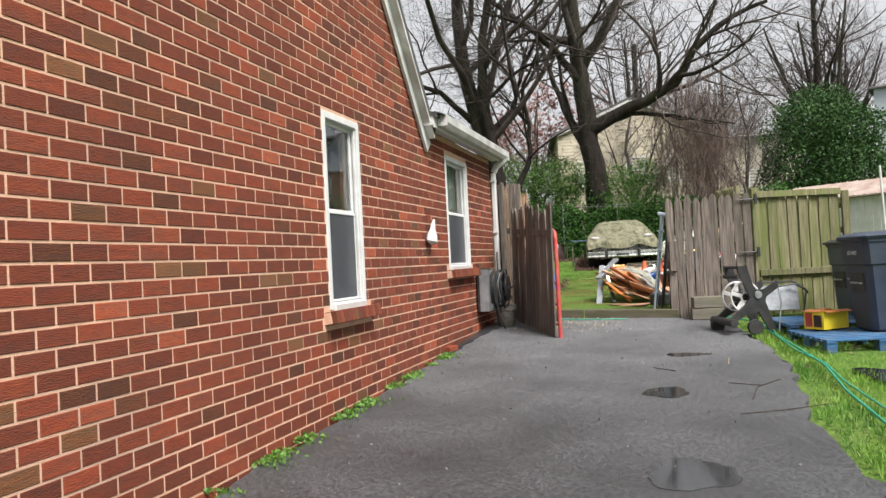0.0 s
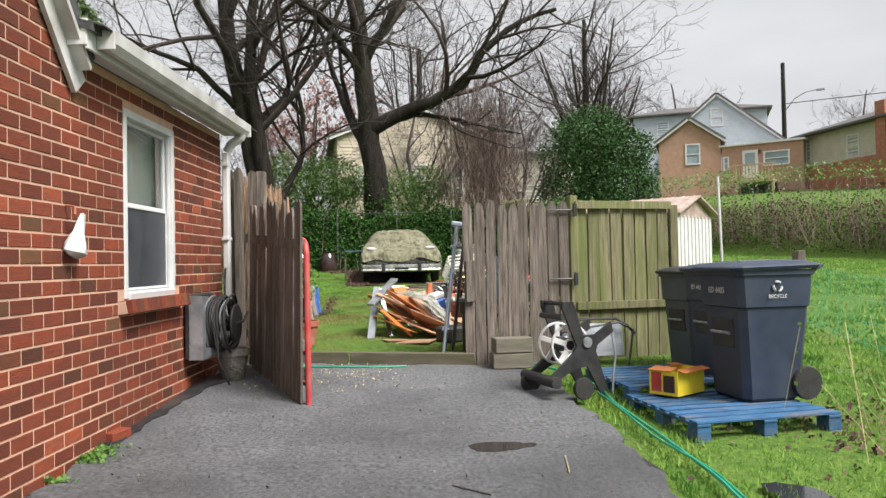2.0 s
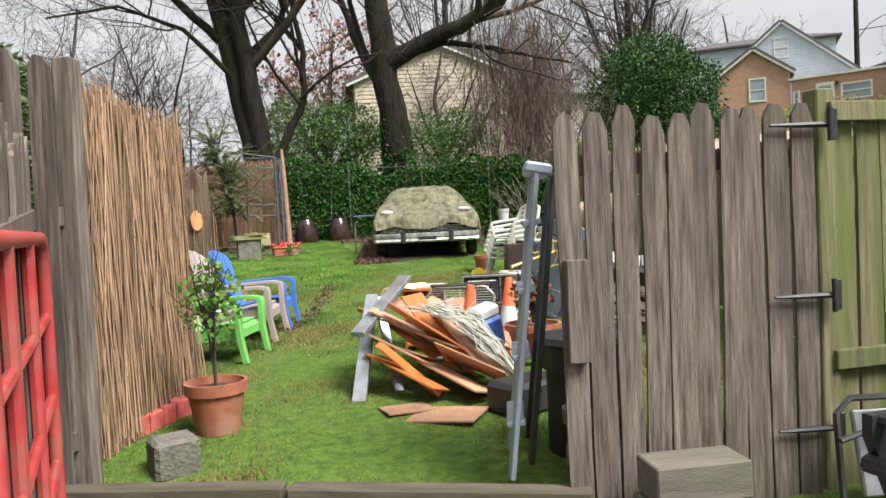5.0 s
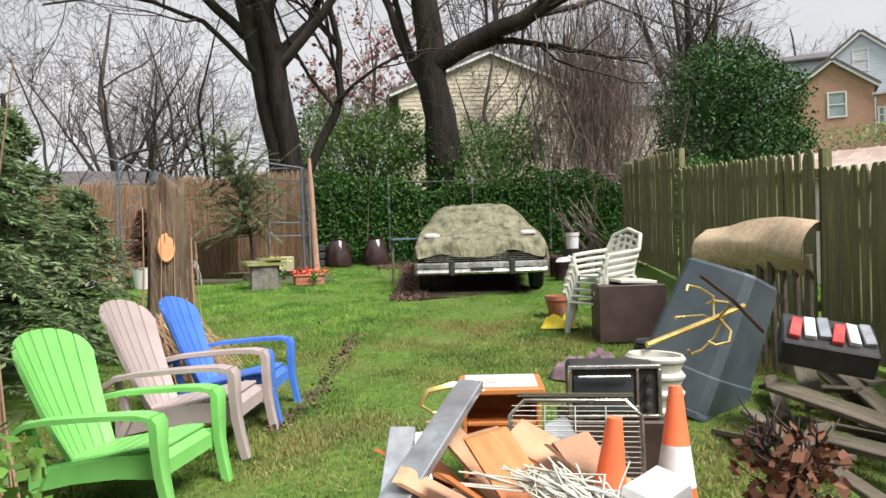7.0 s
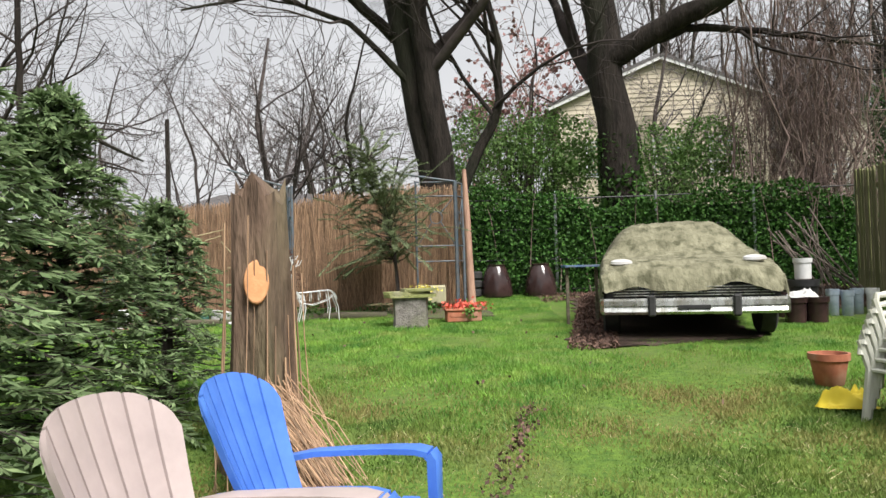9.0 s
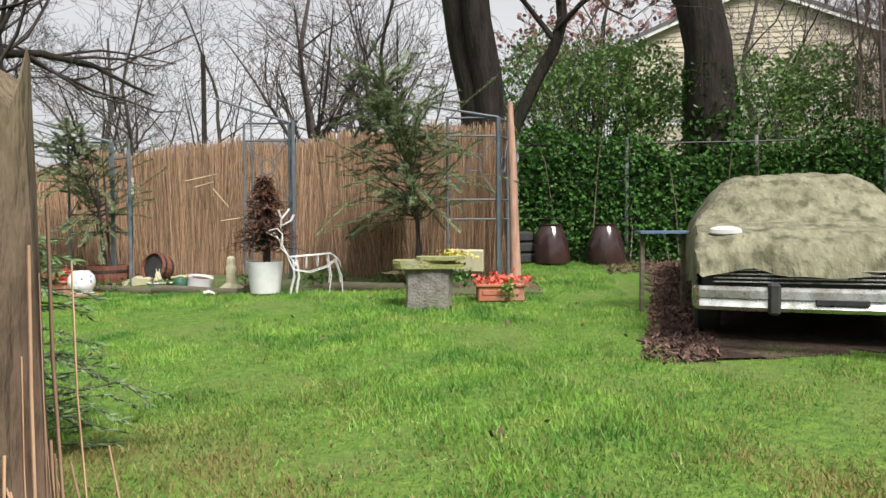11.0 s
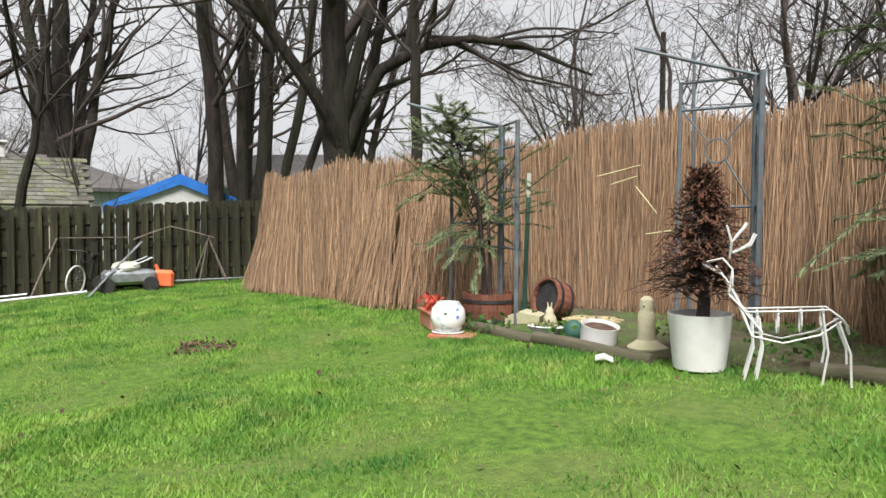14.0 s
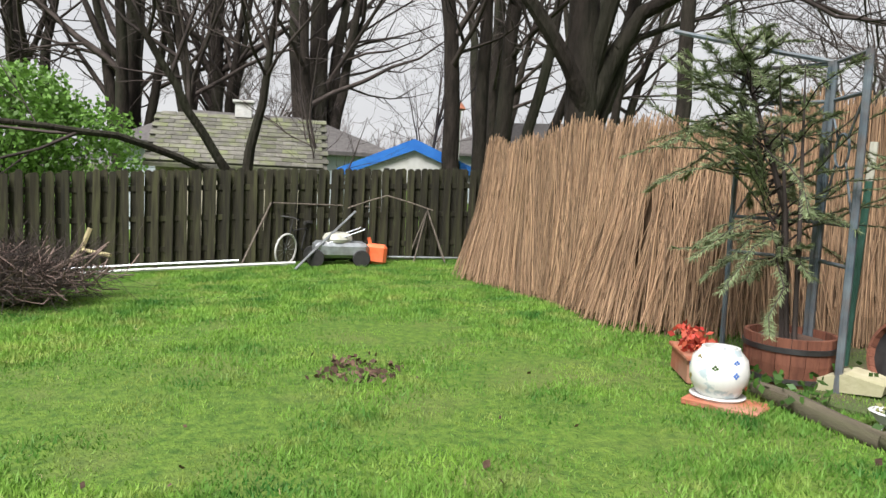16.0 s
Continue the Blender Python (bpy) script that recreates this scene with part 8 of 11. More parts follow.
# hose reel cart
cart = thing("hose_cart", "black plastic garden hose cart with white spoked reel sides", "hose cart", pose(3.58, 9.0, gz(3.6, 9.0), 0, 0, 4))
for y in (-0.19, 0.06):
    g = Geo()
    R_ = 0.2
    g.tube([(-0.08 + R_ * math.cos(t), y, 0.5 + R_ * math.sin(t)) for t in np.linspace(0, 2 * math.pi, 32)], 0.014, k=7)
    g.tube([(-0.08 + 0.06 * math.cos(t), y, 0.5 + 0.06 * math.sin(t)) for t in np.linspace(0, 2 * math.pi, 18)], 0.014, k=6)
    for k in range(5):
        a = k * 2 * math.pi / 5 + 0.3
        g.box((-0.08 + 0.125 * math.cos(a), y, 0.5 + 0.125 * math.sin(a)), (0.14, 0.022, 0.055), (0, -math.degrees(a), 0), b=0.006)
    g.obj("reel_side", M_WHITEOLD, cart, "dirty white spoked reel side", smooth=True)
g = Geo()
g.lathe([(0.03, -0.12), (0.07, -0.12), (0.07, 0.12), (0.03, 0.12)], k=14, m=pose(-0.08, -0.065, 0.5, 90, 0, 0))
g.obj("drum", M_BLACK, cart, smooth=True)
for y in (-0.25, 0.15):
    g = Geo()
    m_ = Matrix.Translation((0, y, 0))
    g.prism([(-0.2, 0.93), (-0.08, 0.93), (0.02, 0.6), (0.16, 0.6), (0.34, 0.72), (0.36, 0.62), (0.18, 0.5), (0.16, 0.44), (0.3, 0.02), (0.22, 0.0), (0.06, 0.3), (-0.1, 0.27), (-0.3, 0.16), (-0.34, 0.22), (-0.1, 0.42), (-0.05, 0.5), (-0.2, 0.86)], 0.035, m=m_)
    g.obj("side_frame", M_BLACK, cart, "sun-bleached black side frame")
    g = Geo()
    g.lathe([(0.008, -0.02), (0.05, -0.02), (0.055, 0), (0.05, 0.02), (0.008, 0.02)], k=16, m=pose(0.06, y - 0.015, 0.53, 90, 0, 0))
    g.obj("hub", M_STEEL, cart, smooth=True)
g = Geo()
g.tube([(-0.16, -0.26, 0.91), (-0.16, 0.16, 0.91)], 0.022, k=8)
g.tube([(-0.19, -0.26, 0.78), (-0.19, 0.16, 0.78)], 0.03, k=8)
g.obj("handle", M_BLACK, cart, smooth=True)
g = Geo()
g.tube([(-0.32, -0.34, 0.17), (-0.32, 0.3, 0.17)], 0.055, k=12)
g.obj("cross_tube", M_BLACK, cart, smooth=True)
g = Geo()
g.tube([(0.26, -0.26, 0.04), (0.26, 0.16, 0.04)], 0.02, k=8)
g.obj("foot_bar", M_BLACK, cart, smooth=True)
for y in (-0.36, 0.22):
    wh = new("wheel")
    wh.parent = cart
    wh.matrix_basis = pose(-0.05 if y < 0 else -0.3, y, 0.105, 90, 0, 0)
    g = Geo()
    g.lathe([(0.07, -0.025), (0.1, -0.025), (0.107, 0), (0.1, 0.025), (0.07, 0.025)], k=22)
    g.obj("tyre", M_RUBBER, wh, smooth=True)
    g = Geo()
    g.lathe([(0.004, -0.015), (0.075, -0.01), (0.075, 0.01), (0.004, 0.015)], k=20)
    for k in range(4):
        g.box((0, 0, 0), (0.14, 0.012, 0.036), (0, 0, 45 * k), b=0.002)
    g.obj("rim", M_BLACK, wh)
g = Geo()
g.tube([(0.35, -0.25, 0.66), (0.38, -0.27, 0.4), (0.33, -0.3, 0.2), (0.3, -0.32, 0.02)], 0.011, k=6)
g.obj("hose_end", M_STEEL, cart, smooth=True)
cart.scale = (0.86, 0.9, 0.86)

fold = thing("folding_stool", "grey fabric folding seat with a black tube frame by the fence", "folding chair", pose(4.42, 9.95, gz(4.4, 9.95), 0, 0, -12))
g = Geo()
g.tube([(-0.3, 0, 0.02), (-0.28, 0.08, 0.42), (-0.2, 0.12, 0.47), (0.2, 0.12, 0.47), (0.3, 0.06, 0.4), (0.36, 0, 0.32)], 0.014, k=7)
g.tube([(-0.34, -0.05, 0.35), (-0.1, 0.0, 0.4), (0.2, 0.02, 0.44), (0.34, 0.0, 0.36), (0.26, -0.1, 0.02)], 0.012, k=7)
g.obj("frame", M_BLACK, fold, smooth=True)
g = Geo()
g.box((0.02, 0.06, 0.26), (0.46, 0.03, 0.34), (-14, 0, 0), b=0.012)
g.obj("seat", M_STEEL, fold, "grey slung seat")

# hoses, sticks, poles
def rope(name, label, cat, pts, r, mat, k=6, lift=0.012, sm=True):
    P = resample([(x, y, 0) for x, y in pts], max(len(pts) * 4, 8))
    for i in range(len(P)):
        P[i, 2] = gz(P[i, 0], P[i, 1]) + lift + r
    g = Geo()
    o = thing(name, label, cat)
    g.tube(P, r, k=k)
    g.obj("tube", mat, o, smooth=True)
    return o


rope("garden_hose", "bright green garden hose snaking along the grass edge", "hose", [(2.6, 4.3), (2.95, 5.6), (3.3, 6.6), (3.5, 7.5), (3.68, 8.4), (3.85, 8.9), (3.9, 9.5), (3.72, 10.1), (3.45, 10.2)], 0.011, M_HOSEGREEN, lift=0.03)
rope("garden_hose", "second loop of thin green hose in the grass", "hose", [(2.9, 5.0), (3.1, 5.9), (3.35, 6.7), (3.42, 7.4), (3.62, 8.2), (3.75, 8.8)], 0.008, M_HOSEGREEN, lift=0.035)
rope("garden_hose", "pale green hose lying along the sill beam", "hose", [(1.3, 10.75), (1.7, 10.62), (2.2, 10.45), (2.5, 10.42)], 0.009, M_HOSEGREEN)
for pts in ([(2.25, 5.6), (2.45, 6.0), (2.75, 6.25)], [(2.3, 6.2), (2.5, 6.05)], [(2.0, 5.2), (2.35, 5.25), (2.7, 5.35)], [(2.6, 7.0), (2.72, 7.3)], [(1.9, 7.0), (2.05, 6.8)]):
    rope("twig", "thin fallen twig on the asphalt", "twig", pts, 0.004, M_STRAW if pts[0][0] > 2.55 else M_TWIG, k=5, lift=0.014)
pv = thing("plastic_pole", "thin white plastic pole stuck in the ground behind the bins", "pole", pose(5.85, 9.9, gz(5.85, 9.9)))
g = Geo()
g.tube([(0, 0, -0.1), (0.01, 0, 1.0), (-0.02, 0, 1.95)], 0.014, k=8)
g.obj("pole", M_WHITE, pv, smooth=True)
fp = thing("fence_post", "weathered square grey fence post in the next garden", "post", pose(8.4, 11.6, gz(8.4, 11.6)))
g = Geo()
g.box((0, 0, 0.45), (0.13, 0.13, 1.1), b=0.01)
g.obj("post", M_WOODGREY, fp)
wf = thing("wire_fence", "sagging green wire garden fence beside the lawn", "wire fence")
line = [(8.4, 11.6), (7.6, 9.6), (6.9, 7.6), (6.2, 5.4), (5.6, 3.5)]
P2 = resample([(x, y, 0) for x, y in line], 70)
g = Geo()
for z in (0.06, 0.3, 0.55, 0.8):
    g.tube([(x, y, gz(x, y) + z + 0.02 * math.sin(i * 0.4)) for i, (x, y, _) in enumerate(P2)][::3], 0.0025, k=3)
for x, y, _ in resample([(x, y, 0) for x, y in line], 130):
    g.tube([(x, y, gz(x, y)), (x + 0.01, y, gz(x, y) + 0.83)], 0.002, k=3)
tagged(g.obj("wire", M_HOSEGREEN, wf), kind="stuff")

# weeds and dead leaves beside the pallets
rng = np.random.default_rng(23)
n = 900
X, Y = rng.normal(5.3, 0.55, n), rng.normal(6.6, 0.8, n)
V, F = scatter(np.stack([X, Y, ground_z(X, Y) + rng.uniform(0.02, 0.05, n)], 1), 0.05, rng)
tagged(fast_mesh("dead_leaves", V, F, M_MULCH), "dry brown leaves scattered in the grass", "leaves", kind="stuff")
wd = thing("weeds", "tangled dry weeds and small green leaves at the lawn's edge", "weeds", pose(5.6, 6.3, gz(5.6, 6.3)))
n = 260
P = np.zeros((n, 5, 3))
x0, y0 = rng.normal(0, 0.45, n), rng.normal(0, 0.7, n)
dr = rng.normal(0, 0.2, (n, 2))
hh = rng.uniform(0.25, 0.85, n)
for i in range(5):
    f = i / 4
    P[:, i, 0], P[:, i, 1], P[:, i, 2] = x0 + dr[:, 0] * f, y0 + dr[:, 1] * f, hh * f
V, F = tubes_np(P, np.full((n, 5), 0.0025), 3)
tagged(fast_mesh("stem", V, F, M_STRAW, wd), kind="stuff")
idx = rng.integers(0, n, 1500)
q = P[idx, rng.integers(1, 5, 1500)] + rng.normal(0, 0.05, (1500, 3))
q[:, 2] = np.abs(q[:, 2])
V, F = scatter(q, 0.035, rng)
tagged(fast_mesh("foliage", V, F, M_LEAF_YOUNG, wd), kind="stuff")
# moss and weeds at the wall foot
n = 4200
s = rng.uniform(2.0, 9.0, n)
off = np.abs(rng.normal(0.0, 0.085, n)) + 0.01
clump = (np.sin(s * 5.3) + np.sin(s * 11.7 + 1) > 0.1)
s, off = s[clump], off[clump]
X, Y = -2.62 + 0.2917 * s + 0.9565 * off, 0.9565 * s - 0.2917 * off
V, F = scatter(np.stack([X, Y, ground_z(X, Y) + 0.012 + rng.uniform(0, 0.03, len(X))], 1), 0.03, rng)
tagged(fast_mesh("moss", V, F, M_LEAF_YOUNG), "yellow-green moss and weeds along the foot of the wall", "moss", kind="stuff")
n = 380
X, Y = rng.normal(1.75, 0.4, n), rng.normal(10.2, 0.35, n)
V, F = scatter(np.stack([X, Y, ground_z(X, Y) + 0.02], 1), 0.02, rng, spread=1.0)
tagged(fast_mesh("leaf_litter", V, F, M_STRAW), "bits of straw and leaf on the asphalt by the gateway", "litter", kind="stuff")
n = 260
X, Y = rng.uniform(-1.0, 3.2, n), rng.uniform(2.5, 10.4, n)
ok = X > -2.4 + 0.305 * Y
X, Y = X[ok], Y[ok]
V, F = scatter(np.stack([X, Y, ground_z(X, Y) + 0.018], 1), 0.022, rng)
tagged(fast_mesh("grit", V, F, M_STONE), "small pale chips and crumbs on the asphalt", "litter", kind="stuff")

# white shed in the next garden
sh = thing("garden_shed", "low white metal shed with a rusty ribbed roof", "shed", pose(10.9, 18.1, gz(10.5, 18.5), 0, 0, 122))
g = Geo()
g.box((1.5, -1.0, 0.75), (3.0, 2.0, 1.7))
g.obj("wall", M_WHITE, sh)
for i in range(16):
    g = Geo()
    g.box((0.1 + i * 0.19, 0.012, 0.75), (0.05, 0.03, 1.68))
    g.obj("rib", M_WHITE, sh)
for i in range(9):
    g = Geo()
    g.box((-0.012, -0.15 - i * 0.21, 0.75), (0.03, 0.05, 1.68))
    g.obj("rib", M_WHITE, sh)
g = Geo()
V = [(-0.15, 0.2, 1.6), (3.15, 0.2, 1.6), (3.15, -1.0, 2.05), (-0.15, -1.0, 2.05), (-0.15, -2.2, 1.6), (3.15, -2.2, 1.6)]
V += [(x, y, z + 0.04) for x, y, z in V]
g.add(V, [(0, 3, 2, 1), (3, 4, 5, 2), (6, 7, 8, 9), (9, 8, 11, 10), (0, 1, 7, 6), (4, 10, 11, 5), (0, 6, 9, 3), (3, 9, 10, 4), (1, 2, 8, 7), (2, 5, 11, 8)])
g.add([(-0.01, 0.02, 1.55), (-0.01, -2.0, 1.55), (-0.01, -1.0, 2.03), (0.02, 0.02, 1.55), (0.02, -2.0, 1.55), (0.02, -1.0, 2.03)], [(0, 2, 1), (3, 4, 5), (0, 3, 5, 2), (2, 5, 4, 1)])
g.obj("roof", M_CORRUGATED, sh)
for i in range(12):
    g = Geo()
    g.box((0.0 + i * 0.27, -0.4, 1.865), (0.04, 1.28, 0.03), (20.5 * -1, 0, 0))
    g.obj("roof_rib", M_CORRUGATED, sh)
pl = thing("wooden_lean_to", "grey plank lean-to beside the white shed", "lean-to", pose(9.9, 20.6, gz(9.9, 20.6), 0, 0, 122))
for i in range(10):
    g = Geo()
    g.box((0.1 + i * 0.16, 0, 0.8), (0.15, 0.02, 1.75), (0, rr_.uniform(-1, 1), 0))
    g.obj("plank", M_WOODGREY, pl)


# junk inside the gateway
def J(x, y, z=0.0):
    return gz(x, y) + z


lad = thing("step_ladder", "folded aluminium step ladder propped against the gate", "ladder", pose(2.94, 10.6, J(3.0, 10.62, 0.1), 0, 0, -19))
for dx, dy, mt in ((0, 0, M_ALU), (0.0, 0.09, M_ALU), (0.09, 0.2, M_BLACK)):
    for s in (0, 1):
        g = Geo()
        a, b = Vector((dx, dy + 0.42 * s, 0)), Vector((dx + 0.16, dy + 0.34 * s + 0.03, 1.32))
        d = (b - a)
        m_ = Matrix.Translation((a + b) / 2) @ d.to_track_quat("Z", "Y").to_matrix().to_4x4()
        g.box((0, 0, 0), (0.05, 0.024, d.length), b=0.004, m=m_)
        g.obj("rail", mt, lad, "blue-grey aluminium rail" if mt is M_ALU else "black rail")
for i in range(4):
    f = 0.18 + i * 0.22
    g = Geo()
    g.box((0.16 * f, 0.2, 1.32 * f), (0.08, 0.38, 0.025), (0, -7, 0))
    g.obj("tread", M_ALU, lad)
g = Geo()
g.box((0.17, 0.2, 1.34), (0.12, 0.4, 0.05), (0, 12, 0), b=0.015)
g.obj("top_cap", M_ALU, lad)

saw = thing("sawhorse", "grey metal sawhorse leg with a folded rail", "trestle", pose(2.55, 12.35, J(2.5, 12.35)))
for a, b, w in (((-0.05, -0.1, 0.0), (0.16, 0.5, 0.62), 0.09), ((-0.02, 0.02, 0.42), (0.45, 0.7, 0.72), 0.1), ((0.25, 0.1, 0.0), (0.2, 0.5, 0.6), 0.06)):
    g = Geo()
    a, b = Vector(a), Vector(b)
    d = b - a
    g.box((0, 0, 0), (w, 0.035, d.length), b=0.004, m=Matrix.Translation((a + b) / 2) @ d.to_track_quat("Z", "Y").to_matrix().to_4x4())
    g.obj("leg", M_STEEL, saw)

rng = random.Random(31)
for i in range(26):
    x, y = 3.2 + rng.uniform(-0.4, 0.42), 12.6 + rng.uniform(-0.45, 0.4)
    L = rng.uniform(0.45, 0.95)
    z = 0.06 + 0.38 * max(0, 1 - ((x - 3.15) ** 2 + (y - 12.7) ** 2) * 2.0) * rng.uniform(0.4, 1.1)
    bd = thing("scrap_board", "broken strip of reddish brown siding on the junk heap", "board", pose(x, y, J(x, y, z), rng.uniform(-22, 22), rng.uniform(12, 42), rng.uniform(-70, -10)), "scrap boards")
    g = Geo()
    w = rng.uniform(0.07, 0.2)
    g.prism([(-L / 2, -0.006), (L / 2 - rng.uniform(0, 0.05), -0.006), (L / 2, 0.006), (-L / 2 + rng.uniform(0, 0.04), 0.006)], w)
    g.obj("board", M_PLYWOOD if i % 3 else M_ORANGEWOOD, bd)
for i, (x, y, z, w, L, rx, ry, rz) in enumerate([(2.95, 11.75, 0.03, 0.3, 0.42, 2, -3, -35), (3.22, 12.1, 0.22, 0.26, 0.5, -32, 20, -40), (2.75, 11.95, 0.025, 0.2, 0.3, 0, 2, 10)]):
    bd = thing("scrap_board", "square offcut of tan board lying in the grass", "board", pose(x, y, J(x, y, z), rx, ry, rz), "scrap boards")
    g = Geo()
    g.box((0, 0, 0), (L, w, 0.012), b=0.002)
    g.obj("board", M_PLYWOOD, bd)
wr = thing("wire_bundle", "splayed bundle of stripped white wires on the heap", "wires", pose(3.2, 12.3, J(3.1, 12.3, -0.16)))
rn = np.random.default_rng(3)
n = 60
P = np.zeros((n, 5, 3))
for i in range(5):
    f = i / 4
    P[:, i, 0] = -0.15 + 0.4 * f + rn.normal(0, 0.02 + 0.07 * (1 - f), n)
    P[:, i, 1] = 0.15 - 0.5 * f + rn.normal(0, 0.03, n)
    P[:, i, 2] = 0.72 - 0.42 * f + rn.normal(0, 0.015, n) + 0.1 * math.sin(f * 3)
V, F = tubes_np(P, np.full((n, 5), 0.004), 3)
tagged(fast_mesh("wire", V, F, M_WHITECHAIR, wr), kind="stuff")


def cone(at, z, h, tilt=(0, 0)):
    c = thing("traffic_cone", "faded orange traffic cone with a pale band", "traffic cone", pose(at[0], at[1], J(*at, z), *tilt, 20), "traffic cones")
    g = Geo()
    g.box((0, 0, 0.015), (0.27, 0.27, 0.03), b=0.01)
    g.obj("base", M_ORANGE, c)
    g = Geo()
    r = 0.1
    g.lathe([(r, 0.03), (r * 0.7, h * 0.38), (r * 0.25, h), (r * 0.12, h), (0.004, h * 0.99)], k=20)
    g.obj("cone", M_ORANGE, c, smooth=True)
    g = Geo()
    g.lathe([(r * 0.72 + 0.003, h * 0.36), (r * 0.5 + 0.003, h * 0.62), (r * 0.45, h * 0.62), (r * 0.65, h * 0.36)], k=20)
    g.obj("band", M_WHITEOLD, c, smooth=True)


cone((3.33, 12.62), 0.08, 0.58, (4, 3))
cone((3.74, 12.9), 0.08, 0.58, (-3, 5))
jug = thing("plastic_tub", "blue and white plastic container among the junk", "container", pose(3.42, 12.35, J(3.4, 12.35, 0.25), 5, -14, 20))
g = Geo()
g.box((0, 0, 0.12), (0.2, 0.16, 0.24), b=0.03)
g.obj("tub", M_BLUECHAIR, jug)
g = Geo()
g.box((0, 0, 0.27), (0.18, 0.14, 0.08), b=0.02)
g.obj("lid", M_WHITE, jug)
tp = plant_pot("flower_pot", "rectangular terracotta trough holding a dead brown plant", (3.62, 12.05), 0.17, 0.2, M_TERRA, z=J(3.6, 12.0, 0.26))
leafy_stems(tp, 0.2, 0.32, 0.15, 260, M_DEADLEAF, 0.04, 8, stems=12, z0=0.2)
tubb = thing("plastic_tub", "low black plastic tub at the foot of the heap", "container", pose(3.45, 11.75, J(3.45, 11.75), 0, 0, 25))
g = Geo()
g.box((0, 0, 0.1), (0.45, 0.28, 0.2), b=0.03)
g.obj("tub", M_BLACK, tubb)
keg = plant_pot("drum", "rusty dark metal drum with a lid behind the ladder", (3.5, 11.05), 0.2, 0.55, M_BLACK, cat="drum", taper=0.95, rim=True, soil=False)
g = Geo()
g.lathe([(0.002, 0.55), (0.22, 0.55), (0.235, 0.57), (0.22, 0.6), (0.06, 0.62), (0.05, 0.66), (0.002, 0.66)], k=24)
g.obj("lid", M_BLACK, keg, smooth=True)
plant_pot("flower_pot", "old mossy pot beneath the drum", (3.42, 10.75), 0.15, 0.32, M_STONE, taper=0.85)

# cabinet, toaster oven, fan, buckets
cab = thing("cabinet", "small orange varnished cabinet with a white top", "cabinet", pose(3.3, 13.75, J(3.3, 13.75), 0, 0, -14))
for c, s in (((-0.17, 0, 0.26), (0.02, 0.28, 0.48)), ((0.17, 0, 0.26), (0.02, 0.28, 0.48)), ((0, 0, 0.36), (0.32, 0.27, 0.02)), ((0, 0.13, 0.26), (0.32, 0.012, 0.46)), ((0, 0, 0.05), (0.32, 0.27, 0.02))):
    g = Geo()
    g.box(c, s)
    g.obj("panel", M_ORANGEWOOD, cab)
g = Geo()
g.box((0, 0, 0.515), (0.4, 0.36, 0.03), b=0.006)
g.obj("top", M_ORANGEWOOD, cab)
g = Geo()
g.box((0, 0, 0.533), (0.34, 0.3, 0.006), b=0.002)
g.obj("top_inset", M_WHITE, cab, "white laminate inset")
bx = thing("storage_box", "dark box under the old toaster oven", "box", pose(3.85, 13.75, J(3.85, 13.75), 0, 0, -18))
g = Geo()
g.box((0, 0, 0.17), (0.5, 0.36, 0.34), b=0.01)
g.obj("box", M_BROWNBOX, bx)
to = thing("toaster_oven", "old chrome toaster oven with a dark glass door", "toaster oven", pose(3.85, 13.72, J(3.85, 13.75, 0.345), 0, 0, -16))
g = Geo()
g.box((0, 0.02, 0.125), (0.42, 0.27, 0.24), b=0.015)
g.obj("body", M_BLACK, to)
g = Geo()
for c, s in (((0, -0.12, 0.245), (0.43, 0.03, 0.018)), ((0, -0.12, 0.012), (0.43, 0.03, 0.018)), ((-0.207, -0.12, 0.125), (0.018, 0.03, 0.22)), ((0.207, -0.12, 0.125), (0.018, 0.03, 0.22)), ((0.105, -0.12, 0.125), (0.012, 0.03, 0.22))):
    g.box(c, s, b=0.004)
g.obj("trim", M_CHROME, to)
g = Geo()
g.box((-0.05, -0.122, 0.12), (0.28, 0.008, 0.17), b=0.002)
g.obj("door", M_GLASSDARK, to)
g = Geo()
g.tube([(-0.17, -0.15, 0.205), (0.07, -0.15, 0.205)], 0.007, k=6)
g.obj("handle", M_CHROME, to)
for z in (0.06, 0.125, 0.19):
    g = Geo()
    g.lathe([(0.018, 0), (0.016, 0.02), (0.002, 0.022)], k=14, m=pose(0.155, -0.125, z, 90, 0, 0))
    g.obj("knob", M_BLACK, to)
fan = thing("box_fan", "rusty cream box fan with a wire grille on the junk", "fan", pose(3.42, 13.08, J(3.42, 13.08, 0.02), -12, 0, -20))
g = Geo()
rect = [(-0.26, 0, 0.08), (-0.26, 0, 0.5), (-0.2, 0, 0.56), (0.2, 0, 0.56), (0.26, 0, 0.5), (0.26, 0, 0.08), (0.2, 0, 0.02), (-0.2, 0, 0.02), (-0.26, 0, 0.08)]
g.tube(rect, 0.012, k=6)
for y in (-0.05, 0.05):
    g.tube([(x, y, z) for x, _, z in rect], 0.008, k=6)
g.obj("frame", M_CHROME, fan, smooth=True)
g = Geo()
g.box((0, 0, 0.58), (0.46, 0.12, 0.02), b=0.004)
g.obj("top_panel", M_TIMBER, fan, "rusty top")
g = Geo()
for i in range(26):
    z = 0.05 + i * 0.0195
    g.tube([(-0.25, -0.055, z), (0.25, -0.055, z)], 0.002, k=4)
for x in (-0.12, 0, 0.12):
    g.tube([(x, -0.06, 0.04), (x, -0.06, 0.54)], 0.003, k=4)
tagged(g.obj("grille", M_WHITECHAIR, fan), kind="stuff")
g = Geo()
